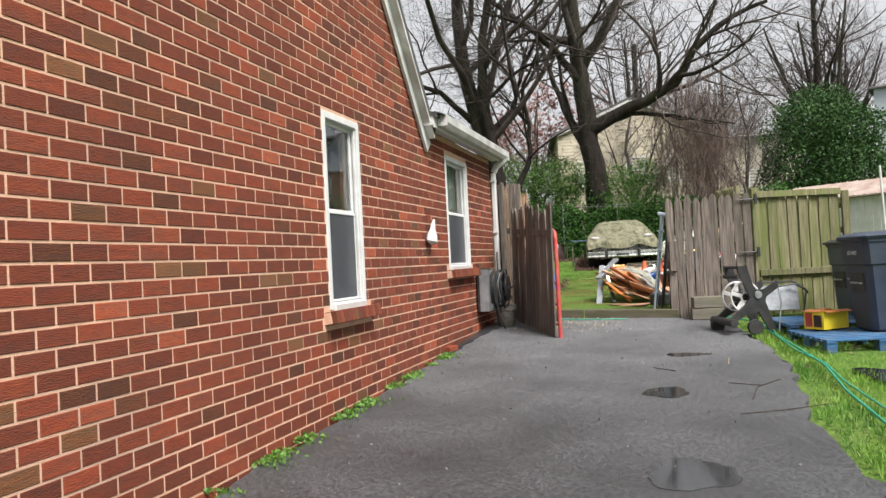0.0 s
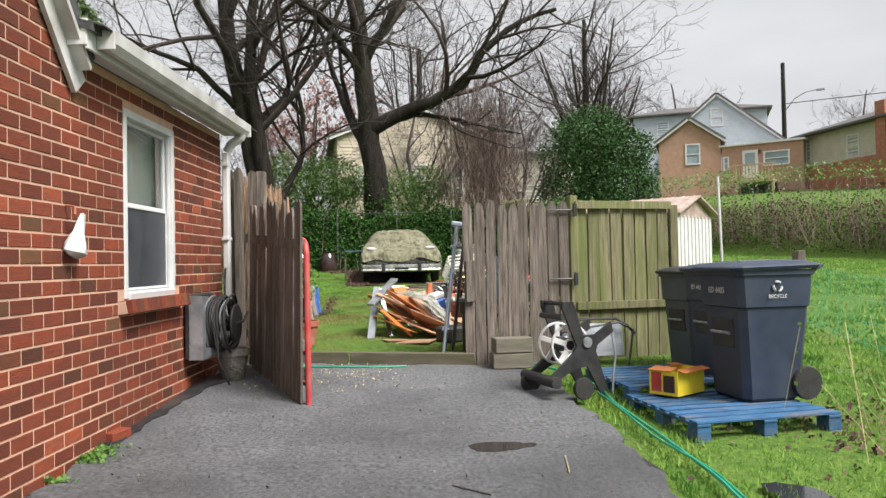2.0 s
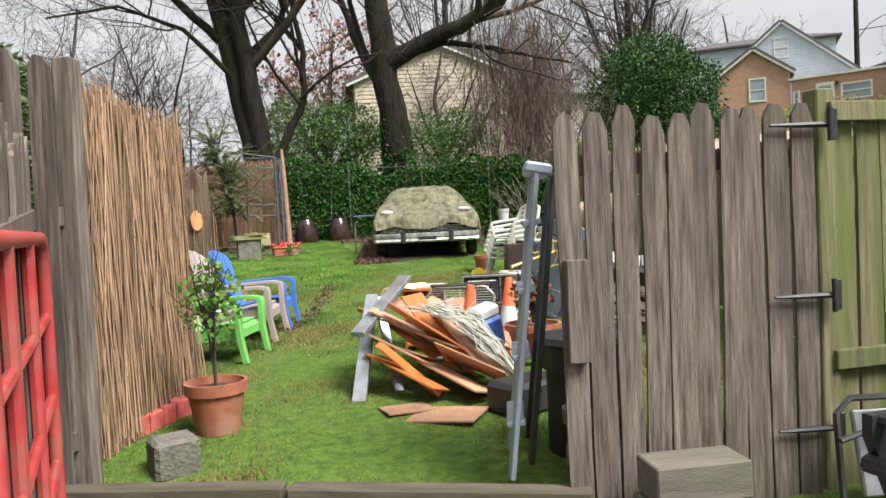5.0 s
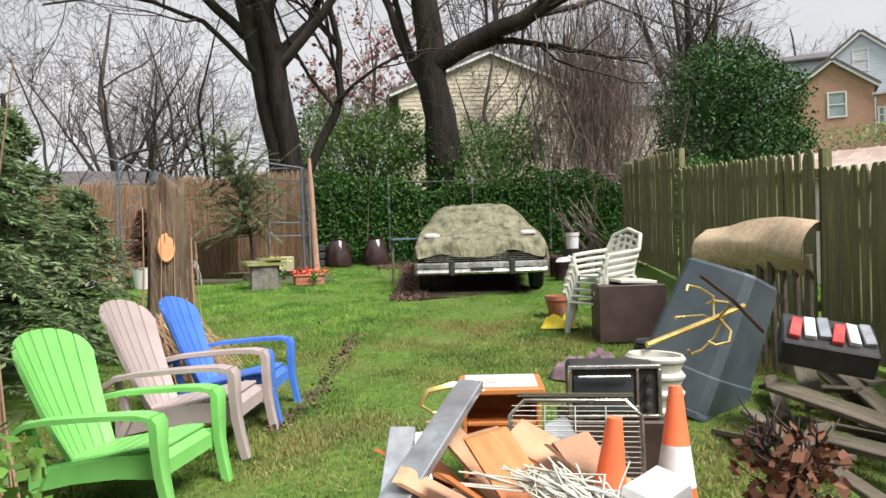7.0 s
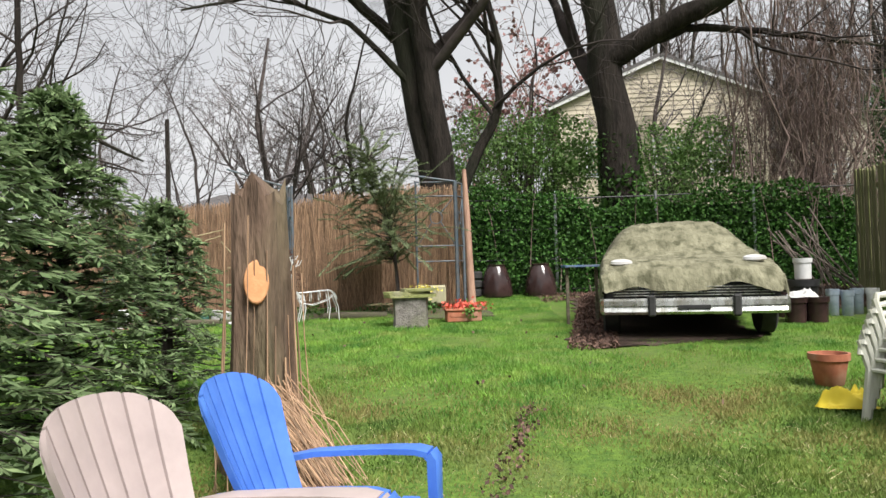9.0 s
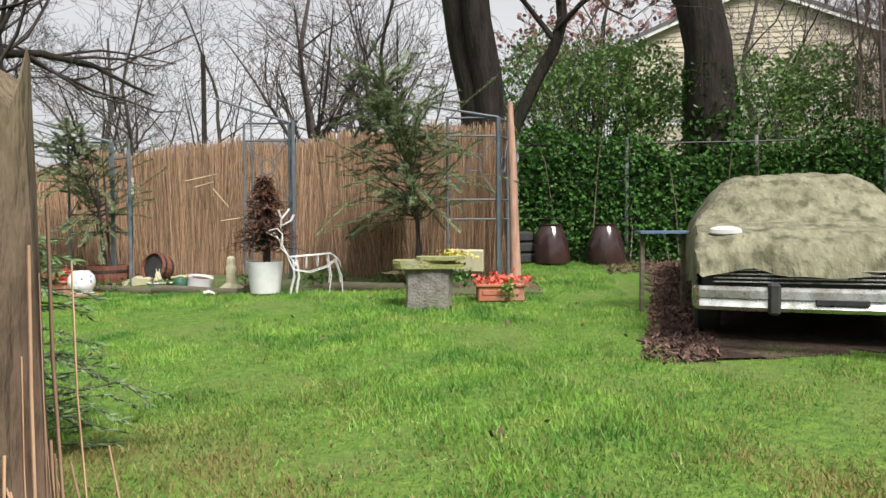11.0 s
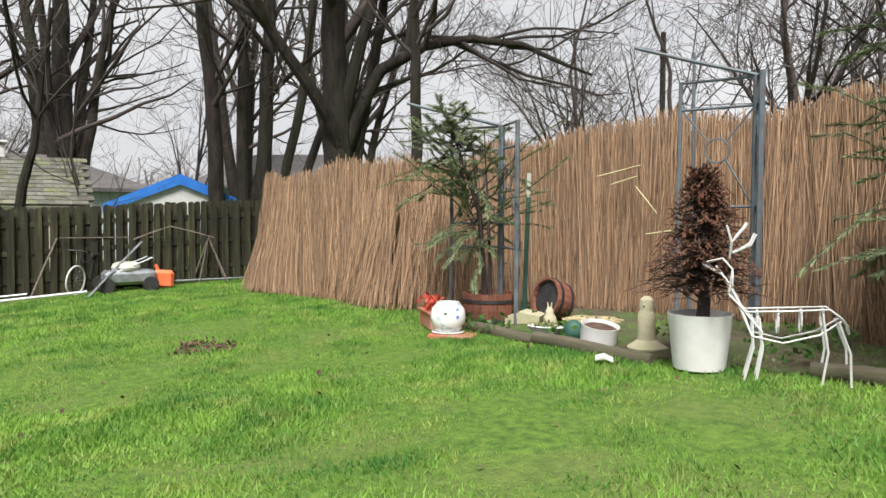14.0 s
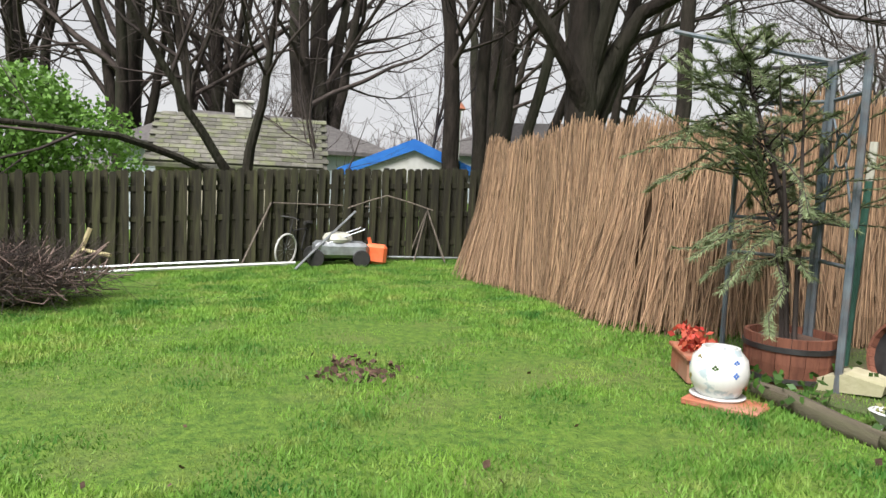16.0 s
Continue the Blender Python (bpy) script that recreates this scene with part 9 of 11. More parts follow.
for k in range(4):
    g.box((0.11 * math.cos(k * math.pi / 2 + 0.4), 0.0, 0.29 + 0.11 * math.sin(k * math.pi / 2 + 0.4)), (0.2, 0.01, 0.11), (22, -math.degrees(k * math.pi / 2 + 0.4), 0), b=0.003)
g.obj("blade", M_STEEL, fan)
bk = thing("bucket_stack", "stack of grimy cream ribbed plastic buckets", "buckets", pose(4.12, 13.85, J(4.1, 13.85), 0, 3, 0))
for i in range(7):
    g = Geo()
    z = i * 0.085
    r = 0.15
    g.lathe([(r * 0.82, z), (r * 0.93, z + 0.05), (r * 0.97, z + 0.052), (r, z + 0.06), (r, z + 0.07), (r * 0.96, z + 0.074), (r * 0.92, z + 0.085)] + ([(r * 0.85, z + 0.08), (r * 0.8, z), (0.002, z - 0.01)] if i == 6 else []), k=24)
    g.obj("bucket", M_WHITECHAIR, bk, smooth=True)

# tipped bin, coat stand
tb = bin_("upturned grey wheeled bin leaning on the heap", M_GREYBIN, (4.75, 14.35), J(4.75, 14.35), 0, name="rubbish_bin", bare=True)
tb.matrix_basis = pose(5.27, 14.9, J(4.75, 14.35, 0.9), 196, 16, 35)
cs = thing("coat_stand", "toppled brass coat stand with curled hooks across the bin", "coat stand", pose(4.5, 14.0, J(4.35, 13.95, 0.62), 0, 0, 8))
g = Geo()
g.tube([(-0.35, 0, 0.0), (0.1, 0.05, 0.1), (0.35, 0.08, 0.16)], 0.016, k=8)
g.obj("stem", M_BRASS, cs, smooth=True)
for k in range(5):
    a = k * 1.25
    g = Geo()
    c, s = math.cos(a), math.sin(a)
    g.tube([(0.1 + 0.02 * k, 0.05, 0.1), (0.15, 0.05 + 0.12 * c, 0.11 + 0.12 * s), (0.08, 0.05 + 0.2 * c, 0.1 + 0.18 * s), (0.0, 0.05 + 0.19 * c, 0.1 + 0.2 * s), (-0.02, 0.05 + 0.15 * c, 0.1 + 0.17 * s)], 0.008, k=6)
    g.obj("hook", M_BRASS, cs, smooth=True)
g = Geo()
g.tube([(0.0, 0.0, 0.35), (0.25, 0.05, 0.2), (0.5, 0.1, 0.0)], 0.011, k=6)
g.obj("rod", M_BROWNBOX, cs, "dark wooden rod")
hk = thing("garden_hooks", "curved brass wire hooks lying on the heap", "hooks", pose(3.05, 13.6, J(3.05, 13.6, 0.5)))
for i in range(3):
    g = Geo()
    g.tube([(0.25, 0.05 * i, 0.03 * i), (0.0, 0.03 * i, 0.06), (-0.12, 0.02 * i, 0.04), (-0.16, 0.02 * i, -0.02), (-0.1, 0.02, -0.06), (0.0, 0.02, -0.05)], 0.007, k=6)
    g.obj("hook", M_BRASS, hk, smooth=True)

bb2 = thing("speaker_cabinet", "dark brown veneered box standing on the lawn", "cabinet", pose(5.62, 17.35, J(5.6, 17.35), 0, 0, -12))
g = Geo()
g.box((0, 0, 0.29), (0.66, 0.42, 0.56), b=0.008)
g.obj("box", M_BROWNBOX, bb2)
g = Geo()
g.box((0.05, 0.02, 0.6), (0.4, 0.3, 0.03), (2, 3, 15), b=0.004)
g.obj("folder", M_WHITECHAIR, bb2, "pale paper folder")
for i in range(5):
    wc = thing("garden_chair", "white moulded plastic garden chair in a nested stack", "chair", pose(5.46 + 0.022 * i, 17.75 - 0.01 * i, J(5.3, 17.7, 0.07 * i - 0.06), 0, 0, -72), "stacked white chairs")
    g = Geo()
    g.box((0, 0, 0.4), (0.42, 0.42, 0.025), b=0.01)
    g.obj("seat", M_WHITECHAIR, wc)
    for x in (-0.18, -0.09, 0, 0.09, 0.18):
        g = Geo()
        g.tube([(x, 0.2, 0.4), (x * 1.05, 0.25, 0.6), (x * 1.08, 0.31, 0.83)], [0.02, 0.018, 0.018], k=6)
        g.obj("back_slat", M_WHITECHAIR, wc, smooth=True)
    g = Geo()
    g.tube([(-0.24, 0.24, 0.66), (-0.2, 0.31, 0.82), (0, 0.335, 0.88), (0.2, 0.31, 0.82), (0.24, 0.24, 0.66)], 0.024, k=8)
    g.obj("top_rail", M_WHITECHAIR, wc, smooth=True)
    for s in (-1, 1):
        g = Geo()
        g.tube([(s * 0.24, 0.24, 0.66), (s * 0.27, 0.0, 0.64), (s * 0.27, -0.2, 0.62), (s * 0.25, -0.24, 0.5)], 0.022, k=8)
        g.obj("armrest", M_WHITECHAIR, wc, smooth=True)
        for y in (-0.22, 0.2):
            g = Geo()
            g.tube([(s * 0.26, y, 0.0), (s * 0.22, y * 0.9, 0.4)], [0.025, 0.028], k=7)
            if y < 0:
                g.tube([(s * 0.22, y * 0.9, 0.4), (s * 0.26, -0.23, 0.6)], 0.024, k=7)
            g.obj("leg", M_WHITECHAIR, wc, smooth=True)
rg = thing("ribbed_cylinder", "black ribbed plastic cylinder standing in the grass", "container", pose(4.95, 15.55, J(4.95, 15.55)))
g = Geo()
prof = [(0.09, 0)]
for i in range(14):
    prof += [(0.115, 0.01 + i * 0.022), (0.115, 0.02 + i * 0.022), (0.1, 0.022 + i * 0.022), (0.1, 0.031 + i * 0.022)]
prof += [(0.105, 0.33), (0.09, 0.35), (0.002, 0.352)]
g.lathe(prof, k=20)
g.obj("cylinder", M_BLACK, rg, smooth=False)


def cloth(name, label, at, sx, sy, h, mat, seed, cat="cloth", n=44, z=0.0):
    o = thing(name, label, cat, pose(at[0], at[1], J(*at, z)))
    V, F = [], []
    r = np.random.default_rng(seed)
    ph = r.uniform(0, 6, 8)
    for i in range(n):
        for j in range(n):
            u, v = -1 + 2 * i / (n - 1), -1 + 2 * j / (n - 1)
            e = max(0.0, 1 - (u * u + v * v) ** 0.9)
            fold = 1 - abs(math.sin(u * 3.2 + ph[0] + 1.6 * math.sin(v * 2.6 + ph[1])))
            fine = 1 - abs(math.sin(v * 6 + ph[3] + 1.8 * math.sin(u * 4 + ph[4])))
            zz = h * min(1.0, 1.6 * e) ** 0.7 * (0.35 + 0.4 * fold + 0.2 * fine + 0.1 * math.sin(u * 11 + v * 7 + ph[5]))
            k = 1 + 0.12 * math.sin(3 * math.atan2(v, u) + ph[2]) - 0.18 * (u * v) ** 2
            V.append((u * sx * k, v * sy * k, zz + 0.012))
    F = [(i * n + j, (i + 1) * n + j, (i + 1) * n + j + 1, i * n + j + 1) for i in range(n - 1) for j in range(n - 1)]
    g = Geo()
    g.add(V, F)
    g.obj("cloth", mat, o, smooth=True)
    return o


cloth("cloth_heap", "crumpled mauve and pink cloth dropped on the grass", (4.68, 15.95), 0.34, 0.24, 0.22, M_CLOTH, 2)
cloth("plastic_bag", "bright yellow plastic bag lying on the grass", (5.2, 18.2), 0.2, 0.12, 0.15, M_YELLOW, 3, cat="bag")
rug = thing("rug", "rolled patterned rug draped over the fence side junk", "rug", pose(6.15, 15.95, J(5.8, 15.6), 0, 0, 88))
g = Geo()
V, F = [], []
for i in range(30):
    for j in range(12):
        u, v = i / 29, j / 11
        V.append((-0.8 + 1.6 * u, 0.16 * math.sin(v * 3.0) + 0.02 * math.sin(u * 14), 1.2 + 0.03 * math.sin(u * 4) - 0.42 * v + 0.015 * math.sin(v * 9 + u * 5)))
g.add(V, [(i * 12 + j, (i + 1) * 12 + j, (i + 1) * 12 + j + 1, i * 12 + j + 1) for i in range(29) for j in range(11)])
g.obj("rug", M_CARPET, rug, smooth=True)
for k in range(10):
    g = Geo()
    g.tube([(-0.7 + k * 0.15, 0.02, 0.0), (-0.75 + k * 0.16, 0.06, 0.95 + 0.15 * math.sin(k * 2.1))], 0.03, k=6)
    g.obj("pole", M_TIMBER, rug, "old pole under the rug")
hp = thing("junk_box", "open black crate of faded printed tins", "crate", pose(5.35, 14.15, J(5.35, 14.15, 0.45), 25, 10, -30))
g = Geo()
g.box((0, 0, 0.08), (0.5, 0.32, 0.16), b=0.01)
g.obj("crate", M_BLACK, hp)
for i in range(6):
    g = Geo()
    g.box((-0.18 + 0.075 * i, 0.02 * (i % 3) - 0.02, 0.175), (0.06, 0.2, 0.03), (0, rr_.uniform(-8, 8), rr_.uniform(-15, 15)), b=0.004)
    g.obj("tin", (M_RED, M_WHITEOLD, M_STEEL)[i % 3], hp)
for i in range(15):
    x, y = 5.3 + rr_.uniform(-0.7, 0.6), 13.6 + rr_.uniform(-0.8, 1.2)
    o = thing("scrap_board", "old dark plank in the heap beside the fence", "board", pose(x, y, J(x, y, 0.05 + rr_.uniform(0, 0.22)), rr_.uniform(-15, 15), rr_.uniform(-12, 10), rr_.uniform(20, 110)), "old planks")
    g = Geo()
    g.box((0, 0, 0), (rr_.uniform(0.7, 1.3), rr_.uniform(0.06, 0.14), 0.03), b=0.004)
    g.obj("plank", M_TIMBER, o)

# jugs and pots by the car
for i, (x, y, r, h, mt, lb_) in enumerate([(6.75, 22.35, 0.14, 0.33, M_JAR, "black plastic nursery pot"), (7.0, 22.3, 0.14, 0.33, M_JAR, "black plastic nursery pot"), (6.85, 22.9, 0.13, 0.35, M_JAR, "black plastic nursery pot"),
                                            (7.45, 22.8, 0.08, 0.36, M_ALU, "pale translucent bottle"), (7.62, 22.75, 0.08, 0.34, M_ALU, "pale translucent bottle"), (7.8, 22.85, 0.08, 0.35, M_ALU, "pale translucent bottle"), (7.98, 22.8, 0.08, 0.35, M_WHITEOLD, "pale plastic bottle"), (7.35, 23.4, 0.12, 0.3, M_WHITE, "white plastic bucket")]):
    plant_pot("container", lb_ + " beside the covered car", (x, y), r, h, mt, cat="container", taper=0.9, soil=i < 3, z=J(x, y, 0.45) if i == 7 else None)
plant_pot("drum", "dark plastic drum under a white bucket", (7.35, 23.4), 0.2, 0.45, M_BLACK, cat="drum", taper=0.9)
cloth("cloth_heap", "pale cloth and scraps lying on nursery pots", (6.9, 22.45), 0.2, 0.14, 0.12, M_WHITEOLD, 7, z=0.3)
st = thing("brushwood", "sheaf of grey sticks propped in the fence corner", "sticks", pose(8.6, 25.0, J(8.6, 25.0)))
for i in range(18):
    g = Geo()
    a = rr_.uniform(0.2, 0.9)
    g.tube([(rr_.uniform(-0.2, 0.6), rr_.uniform(-0.3, 0.3), 0.0), (-1.3 * a, rr_.uniform(-0.3, 0.3), rr_.uniform(0.8, 1.5))], 0.014, k=5)
    g.obj("stick", M_WOODGREY, st)
tl = thing("teal_plank", "teal painted board sticking out beside the car", "board", pose(4.15, 22.9, J(4.15, 22.9, 0.78), 0, 0, 5))
g = Geo()
g.box((0, 0, 0), (0.5, 0.25, 0.03), b=0.004)
g.obj("board", M_BLUEPAINT, tl)
for x in (-0.2, 0.2):
    g = Geo()
    g.box((x, 0, -0.4), (0.04, 0.04, 0.78))
    g.obj("leg", M_TIMBER, tl)


# iron trellises
def trellis(main, left, side, h, label, arm=0.0):
    """An angled iron obelisk frame: a thick corner post, a panel to the left one and a return to the side one."""
    t = thing("trellis", label, "trellis", pose(main[0], main[1], J(*main)), "iron trellises")
    L, R = Vector((left[0] - main[0], left[1] - main[1], 0)), Vector((side[0] - main[0], side[1] - main[1], 0))
    for v, r in ((Vector(), 0.034), (L, 0.018), (R, 0.024), (L * 0.03 + R * 0.16, 0.016)):
        g = Geo()
        g.tube([(v.x, v.y, -0.1), (v.x * 1.01, v.y, h * 0.5), (v.x, v.y, h)], r, k=7)
        g.obj("post", M_BLUEMETAL, t, smooth=True)
    for z in (h - 0.01, h - 0.24, h * 0.5, h * 0.38):
        for v in (L, R):
            g = Geo()
            g.tube([(0, 0, z), (v.x, v.y, z)], 0.013, k=6)
            g.obj("bar", M_BLUEMETAL, t)
    for v in (L, R):
        e = v.normalized()
        c = v * 0.5 + Vector((0, 0, h * 0.72))
        rad = min(0.1, v.length * 0.2)
        g = Geo()
        g.tube([c + (e * math.cos(a) + Vector((0, 0, 1)) * math.sin(a) * 0.1 / rad) * rad for a in np.linspace(0, 2 * math.pi, 24)], 0.008, k=5)
        g.obj("ring", M_BLUEMETAL, t, smooth=True)
        for s1 in (-1, 1):
            for z1 in (h * 0.5, h - 0.24):
                g = Geo()
                k = 1 if z1 > c.z else -1
                g.tube([c + e * rad * 0.7 * s1 + Vector((0, 0, 0.07 * k)), v * (0.5 + 0.48 * s1) + Vector((0, 0, z1))], 0.008, k=5)
                g.obj("stay", M_BLUEMETAL, t)
    if arm:
        e = L.normalized()
        g = Geo()
        g.tube([(0, 0, h), e * 0.45 + Vector((0, -0.1, h + arm * 0.45)), e * 0.95 + Vector((0, -0.2, h + arm))], 0.017, k=6)
        g.obj("arm", M_BLUEMETAL, t, smooth=True)
    return t


trellis((2.5, 25.15), (1.85, 25.05), (2.62, 25.5), 2.12, "blue-grey iron trellis with ring ornaments against the reeds", 0.12)
trellis((-0.3, 25.3), (-0.92, 25.25), (-0.2, 25.1), 2.12, "blue-grey iron trellis with a bent top arm", 0.3)
trellis((-2.77, 25.2), (-3.32, 25.08), (-2.38, 24.92), 1.98, "blue-grey iron trellis beside the barrel", 0.26)
st_ = thing("garden_stake", "tall thin dark stake rising above the reed screen", "stake", pose(-0.95, 25.6, J(-0.95, 25.6)))
g = Geo()
g.tube([(0, 0, -0.1), (0.01, 0, 1.2), (0, 0, 2.45)], 0.014, k=6)
g.obj("stake", M_BLUEMETAL, st_, smooth=True)
cp = thing("cedar_pole", "peeling pinkish cedar pole standing beside the trellis", "pole", pose(2.68, 25.0, J(2.68, 25.0)))
g = Geo()
g.tube([(0.05, 0, -0.1), (0.02, 0.01, 0.8), (0.0, 0, 1.5), (-0.03, 0, 2.3)], [0.075, 0.06, 0.055, 0.035], k=9)
g.obj("pole", surf("peeled_cedar", (0.25, 0.14, 0.1), (0.45, 0.28, 0.2), scale=8, rough=0.9, bump=0.6, fine=40, stretch=(3, 3, 0.4)), cp, smooth=True)
gp = thing("garden_stake", "green painted stake with a pale top by the trellis", "stake", pose(-2.75, 25.6, J(-2.75, 25.6), 0, 2, 0))
g = Geo()
g.tube([(0, 0, -0.1), (0, 0, 1.25)], 0.025, k=7)
g.obj("stake", M_DARKGREEN, gp)
g = Geo()
g.tube([(0, 0, 1.25), (0, 0, 1.5)], 0.026, k=7)
g.obj("tip", M_WHITECHAIR, gp)
for x, y, z, L, a in ((-1.8, 25.9, 1.45, 0.5, 10), (-1.5, 25.88, 1.15, 0.35, -50), (-1.2, 25.86, 0.85, 0.6, 8), (-1.0, 25.85, 0.6, 0.45, 35), (-1.75, 25.9, 1.35, 0.3, 12)):
    bs = thing("bamboo_stick", "pale bare stick tucked into the reed screen", "stick", pose(x, y, J(x, y, z), 0, -a, 0), "pale sticks")
    g = Geo()
    g.tube([(-L / 2, -0.03, 0), (L / 2, -0.05, 0.01)], 0.009, k=5)
    g.obj("stick", M_STRAW, bs)

# planting bed behind the lawn
patch("bed", [(-2.9, 24.7), (-2.0, 24.55), (-0.7, 24.12), (0.4, 24.1), (1.3, 24.2), (1.9, 23.9), (2.3, 23.8), (3.0, 24.0), (2.9, 25.6), (0, 25.9), (-3.6, 26.2), (-3.7, 25.1)], surf("bed_earth", (0.05, 0.04, 0.025), (0.11, 0.09, 0.05), scale=9, rough=1, bump=1.0, fine=40, dist=0.03, c=(0.07, 0.12, 0.03), cscale=2, camount=0.7), 0.024, seed=9, rag=0.05,
      label="earth bed before the reed screens", category="flower bed")
for a, b in (((-2.62, 24.52), (-1.75, 24.28)), ((-1.73, 24.27), (-0.55, 23.98)), ((0.45, 24.1), (1.4, 24.2))):
    A, B = Vector(a), Vector(b)
    lg = thing("edging_log", "weathered dark log edging the planting bed", "log", pose(a[0], a[1], J(*a, 0.05), 0, 0, math.degrees(math.atan2(B.y - A.y, B.x - A.x))), "edging logs")
    g = Geo()
    L = (B - A).length
    g.tube([(0, 0, 0), (L * 0.3, 0.01, 0.005), (L * 0.7, -0.01, 0.0), (L, 0, 0.0)], [0.055, 0.06, 0.055, 0.05], k=9)
    g.obj("log", M_TIMBER, lg, smooth=True)
rng = np.random.default_rng(77)
n = 1500
X, Y = rng.uniform(-3.0, 2.2, n), rng.uniform(24.3, 25.3, n)
ok = np.sin(X * 7) + np.cos(Y * 9 + X * 3) > 0.3
X, Y = X[ok], Y[ok]
V, F = scatter(np.stack([X, Y, ground_z(X, Y) + rng.uniform(0.03, 0.16, len(X))], 1), 0.06, rng)
tagged(fast_mesh("groundcover", V, F, M_LEAF), "low green ground cover in the bed", "plants", kind="stuff")
for cx, cy in ((-1.45, 24.75), (1.3, 24.75)):
    n = 220
    a = rng.uniform(0, 6.28, n)
    P = np.zeros((n, 4, 3))
    L = rng.uniform(0.12, 0.28, n)
    for i in range(4):
        f = i / 3
        P[:, i, 0], P[:, i, 1], P[:, i, 2] = np.cos(a) * L * f, np.sin(a) * L * f, 0.22 * f * (1.5 - f)
    gr = thing("grass_tuft", "arching straw coloured grass tuft", "plant", pose(cx, cy, J(cx, cy, 0.04)))
    V, F = tubes_np(P, np.full((n, 4), 0.0035), 3)
    tagged(fast_mesh("blade", V, F, M_STRAW, gr), kind="stuff")

# wire deer: one plain frame
deer = thing("wire_deer", "white wire-frame reindeer ornament standing at the bed", "garden ornament", pose(0.13, 23.88, J(0.13, 23.88), 0, 0, 20))
deer.scale = (1.0, 1.0, 0.87)
g = Geo()
T = lambda pts: g.tube(pts, 0.0075, k=5)
for s in (-1, 1):
    y = 0.07 * s
    T([(-0.28, y * 0.3, 0.84), (-0.16, y, 0.88), (-0.1, y, 0.8), (-0.12, y, 0.62), (-0.02, y * 1.3, 0.5), (0.25, y * 1.4, 0.52), (0.45, y * 1.2, 0.54), (0.52, y, 0.48)])
    T([(-0.28, y * 0.3, 0.83), (-0.16, y * 0.8, 0.76), (-0.08, y, 0.6), (0.02, y * 1.4, 0.33), (0.2, y * 1.4, 0.29), (0.4, y * 1.3, 0.36), (0.52, y, 0.46)])
    T([(-0.2, y * 0.6, 0.82), (-0.12, y, 0.7), (-0.04, y * 1.2, 0.52), (0.08, y * 1.4, 0.36)])
    T([(-0.12, y, 0.88), (-0.11, y * 1.6, 1.0), (-0.14, y * 1.9, 1.12)])
    T([(-0.11, y * 1.6, 1.0), (-0.04, y * 1.8, 1.1), (-0.02, y * 1.8, 1.14)])
    T([(-0.1, y * 1.2, 0.92), (0.0, y * 2, 0.98), (0.03, y * 2.1, 1.06)])
    for x0, x1 in ((0.02, -0.02), (0.06, 0.05), (0.42, 0.42), (0.5, 0.58)):
        T([(x0, y * 1.3, 0.46), (x0 + (x1 - x0) * 0.5 + 0.03, y * 1.3, 0.24), (x1, y * 1.2, 0.0)])
    T([(0.52, y, 0.48), (0.56, y * 0.5, 0.42), (0.57, 0, 0.36)])
for x, z0, z1 in ((0.05, 0.37, 0.51), (0.17, 0.34, 0.52), (0.3, 0.36, 0.53), (0.42, 0.4, 0.54), (-0.1, 0.62, 0.8)):
    g.tube([(x + 0.0, 0.09 * math.cos(a), (z0 + z1) / 2 + (z1 - z0) / 2 * math.sin(a)) for a in np.linspace(0, 2 * math.pi, 12)], 0.006, k=4)
g.obj("wire_frame", M_WHITE, deer)

# things on the bed
owl = thing("owl_statue", "weathered cream cast stone owl on a rounded base", "statue", pose(-0.78, 24.36, J(-0.78, 24.36)))
owl.scale = (0.85, 0.85, 0.95)
g = Geo()
g.lathe([(0.17, 0), (0.18, 0.04), (0.13, 0.07), (0.085, 0.1), (0.075, 0.22), (0.08, 0.3), (0.06, 0.33), (0.065, 0.37), (0.06, 0.42), (0.03, 0.445), (0.002, 0.45)], k=18, wob=0.06)
g.box((0, -0.06, 0.38), (0.02, 0.03, 0.02), b=0.005)
g.obj("figure", M_LIMESTONE, owl, smooth=True)
plant_pot("flower_pot", "low white enamel tub tipped in the bed", (-1.2, 24.36), 0.155, 0.19, M_WHITE, taper=0.92, rim=False, tilt=(4, 10))
vs = thing("porcelain_vase", "round white porcelain pot painted with blue and pink flowers", "vase", pose(-2.66, 24.24, J(-2.66, 24.24, 0.04)))
vs.scale = (0.9, 0.9, 0.92)
g = Geo()
g.lathe([(0.09, 0), (0.13, 0.02), (0.175, 0.1), (0.18, 0.16), (0.165, 0.24), (0.12, 0.29), (0.115, 0.305), (0.1, 0.305), (0.1, 0.26), (0.12, 0.2), (0.002, 0.08)], k=30)
g.obj("pot", M_PORCELAIN, vs, smooth=True)
g = Geo()
g.lathe([(0.002, -0.015), (0.15, -0.012), (0.17, 0.01), (0.165, 0.015), (0.002, 0.005)], k=26)
g.obj("saucer", M_WHITE, vs, smooth=True)
rnv = random.Random(2)
for i in range(16):
    a, z = rnv.uniform(0, 6.28), rnv.uniform(0.07, 0.25)
    rr = float(np.interp(z, [0, 0.1, 0.16, 0.24, 0.29], [0.13, 0.175, 0.18, 0.165, 0.12])) + 0.001
    g = Geo()
    for k in range(4):
        g.lathe([(0.001, 0.002), (0.009, 0.0), (0.001, -0.001)], k=7, m=pose(rr * math.cos(a) + 0.0, rr * math.sin(a), z, 0, 90, math.degrees(a)) @ Matrix.Translation((0.012 * math.cos(k * 1.57), 0.012 * math.sin(k * 1.57), 0)))
    g.obj("painted_flower", (M_BLUECHAIR, M_REDFLOWER, M_LEAF, M_BRASS)[i % 4], vs)
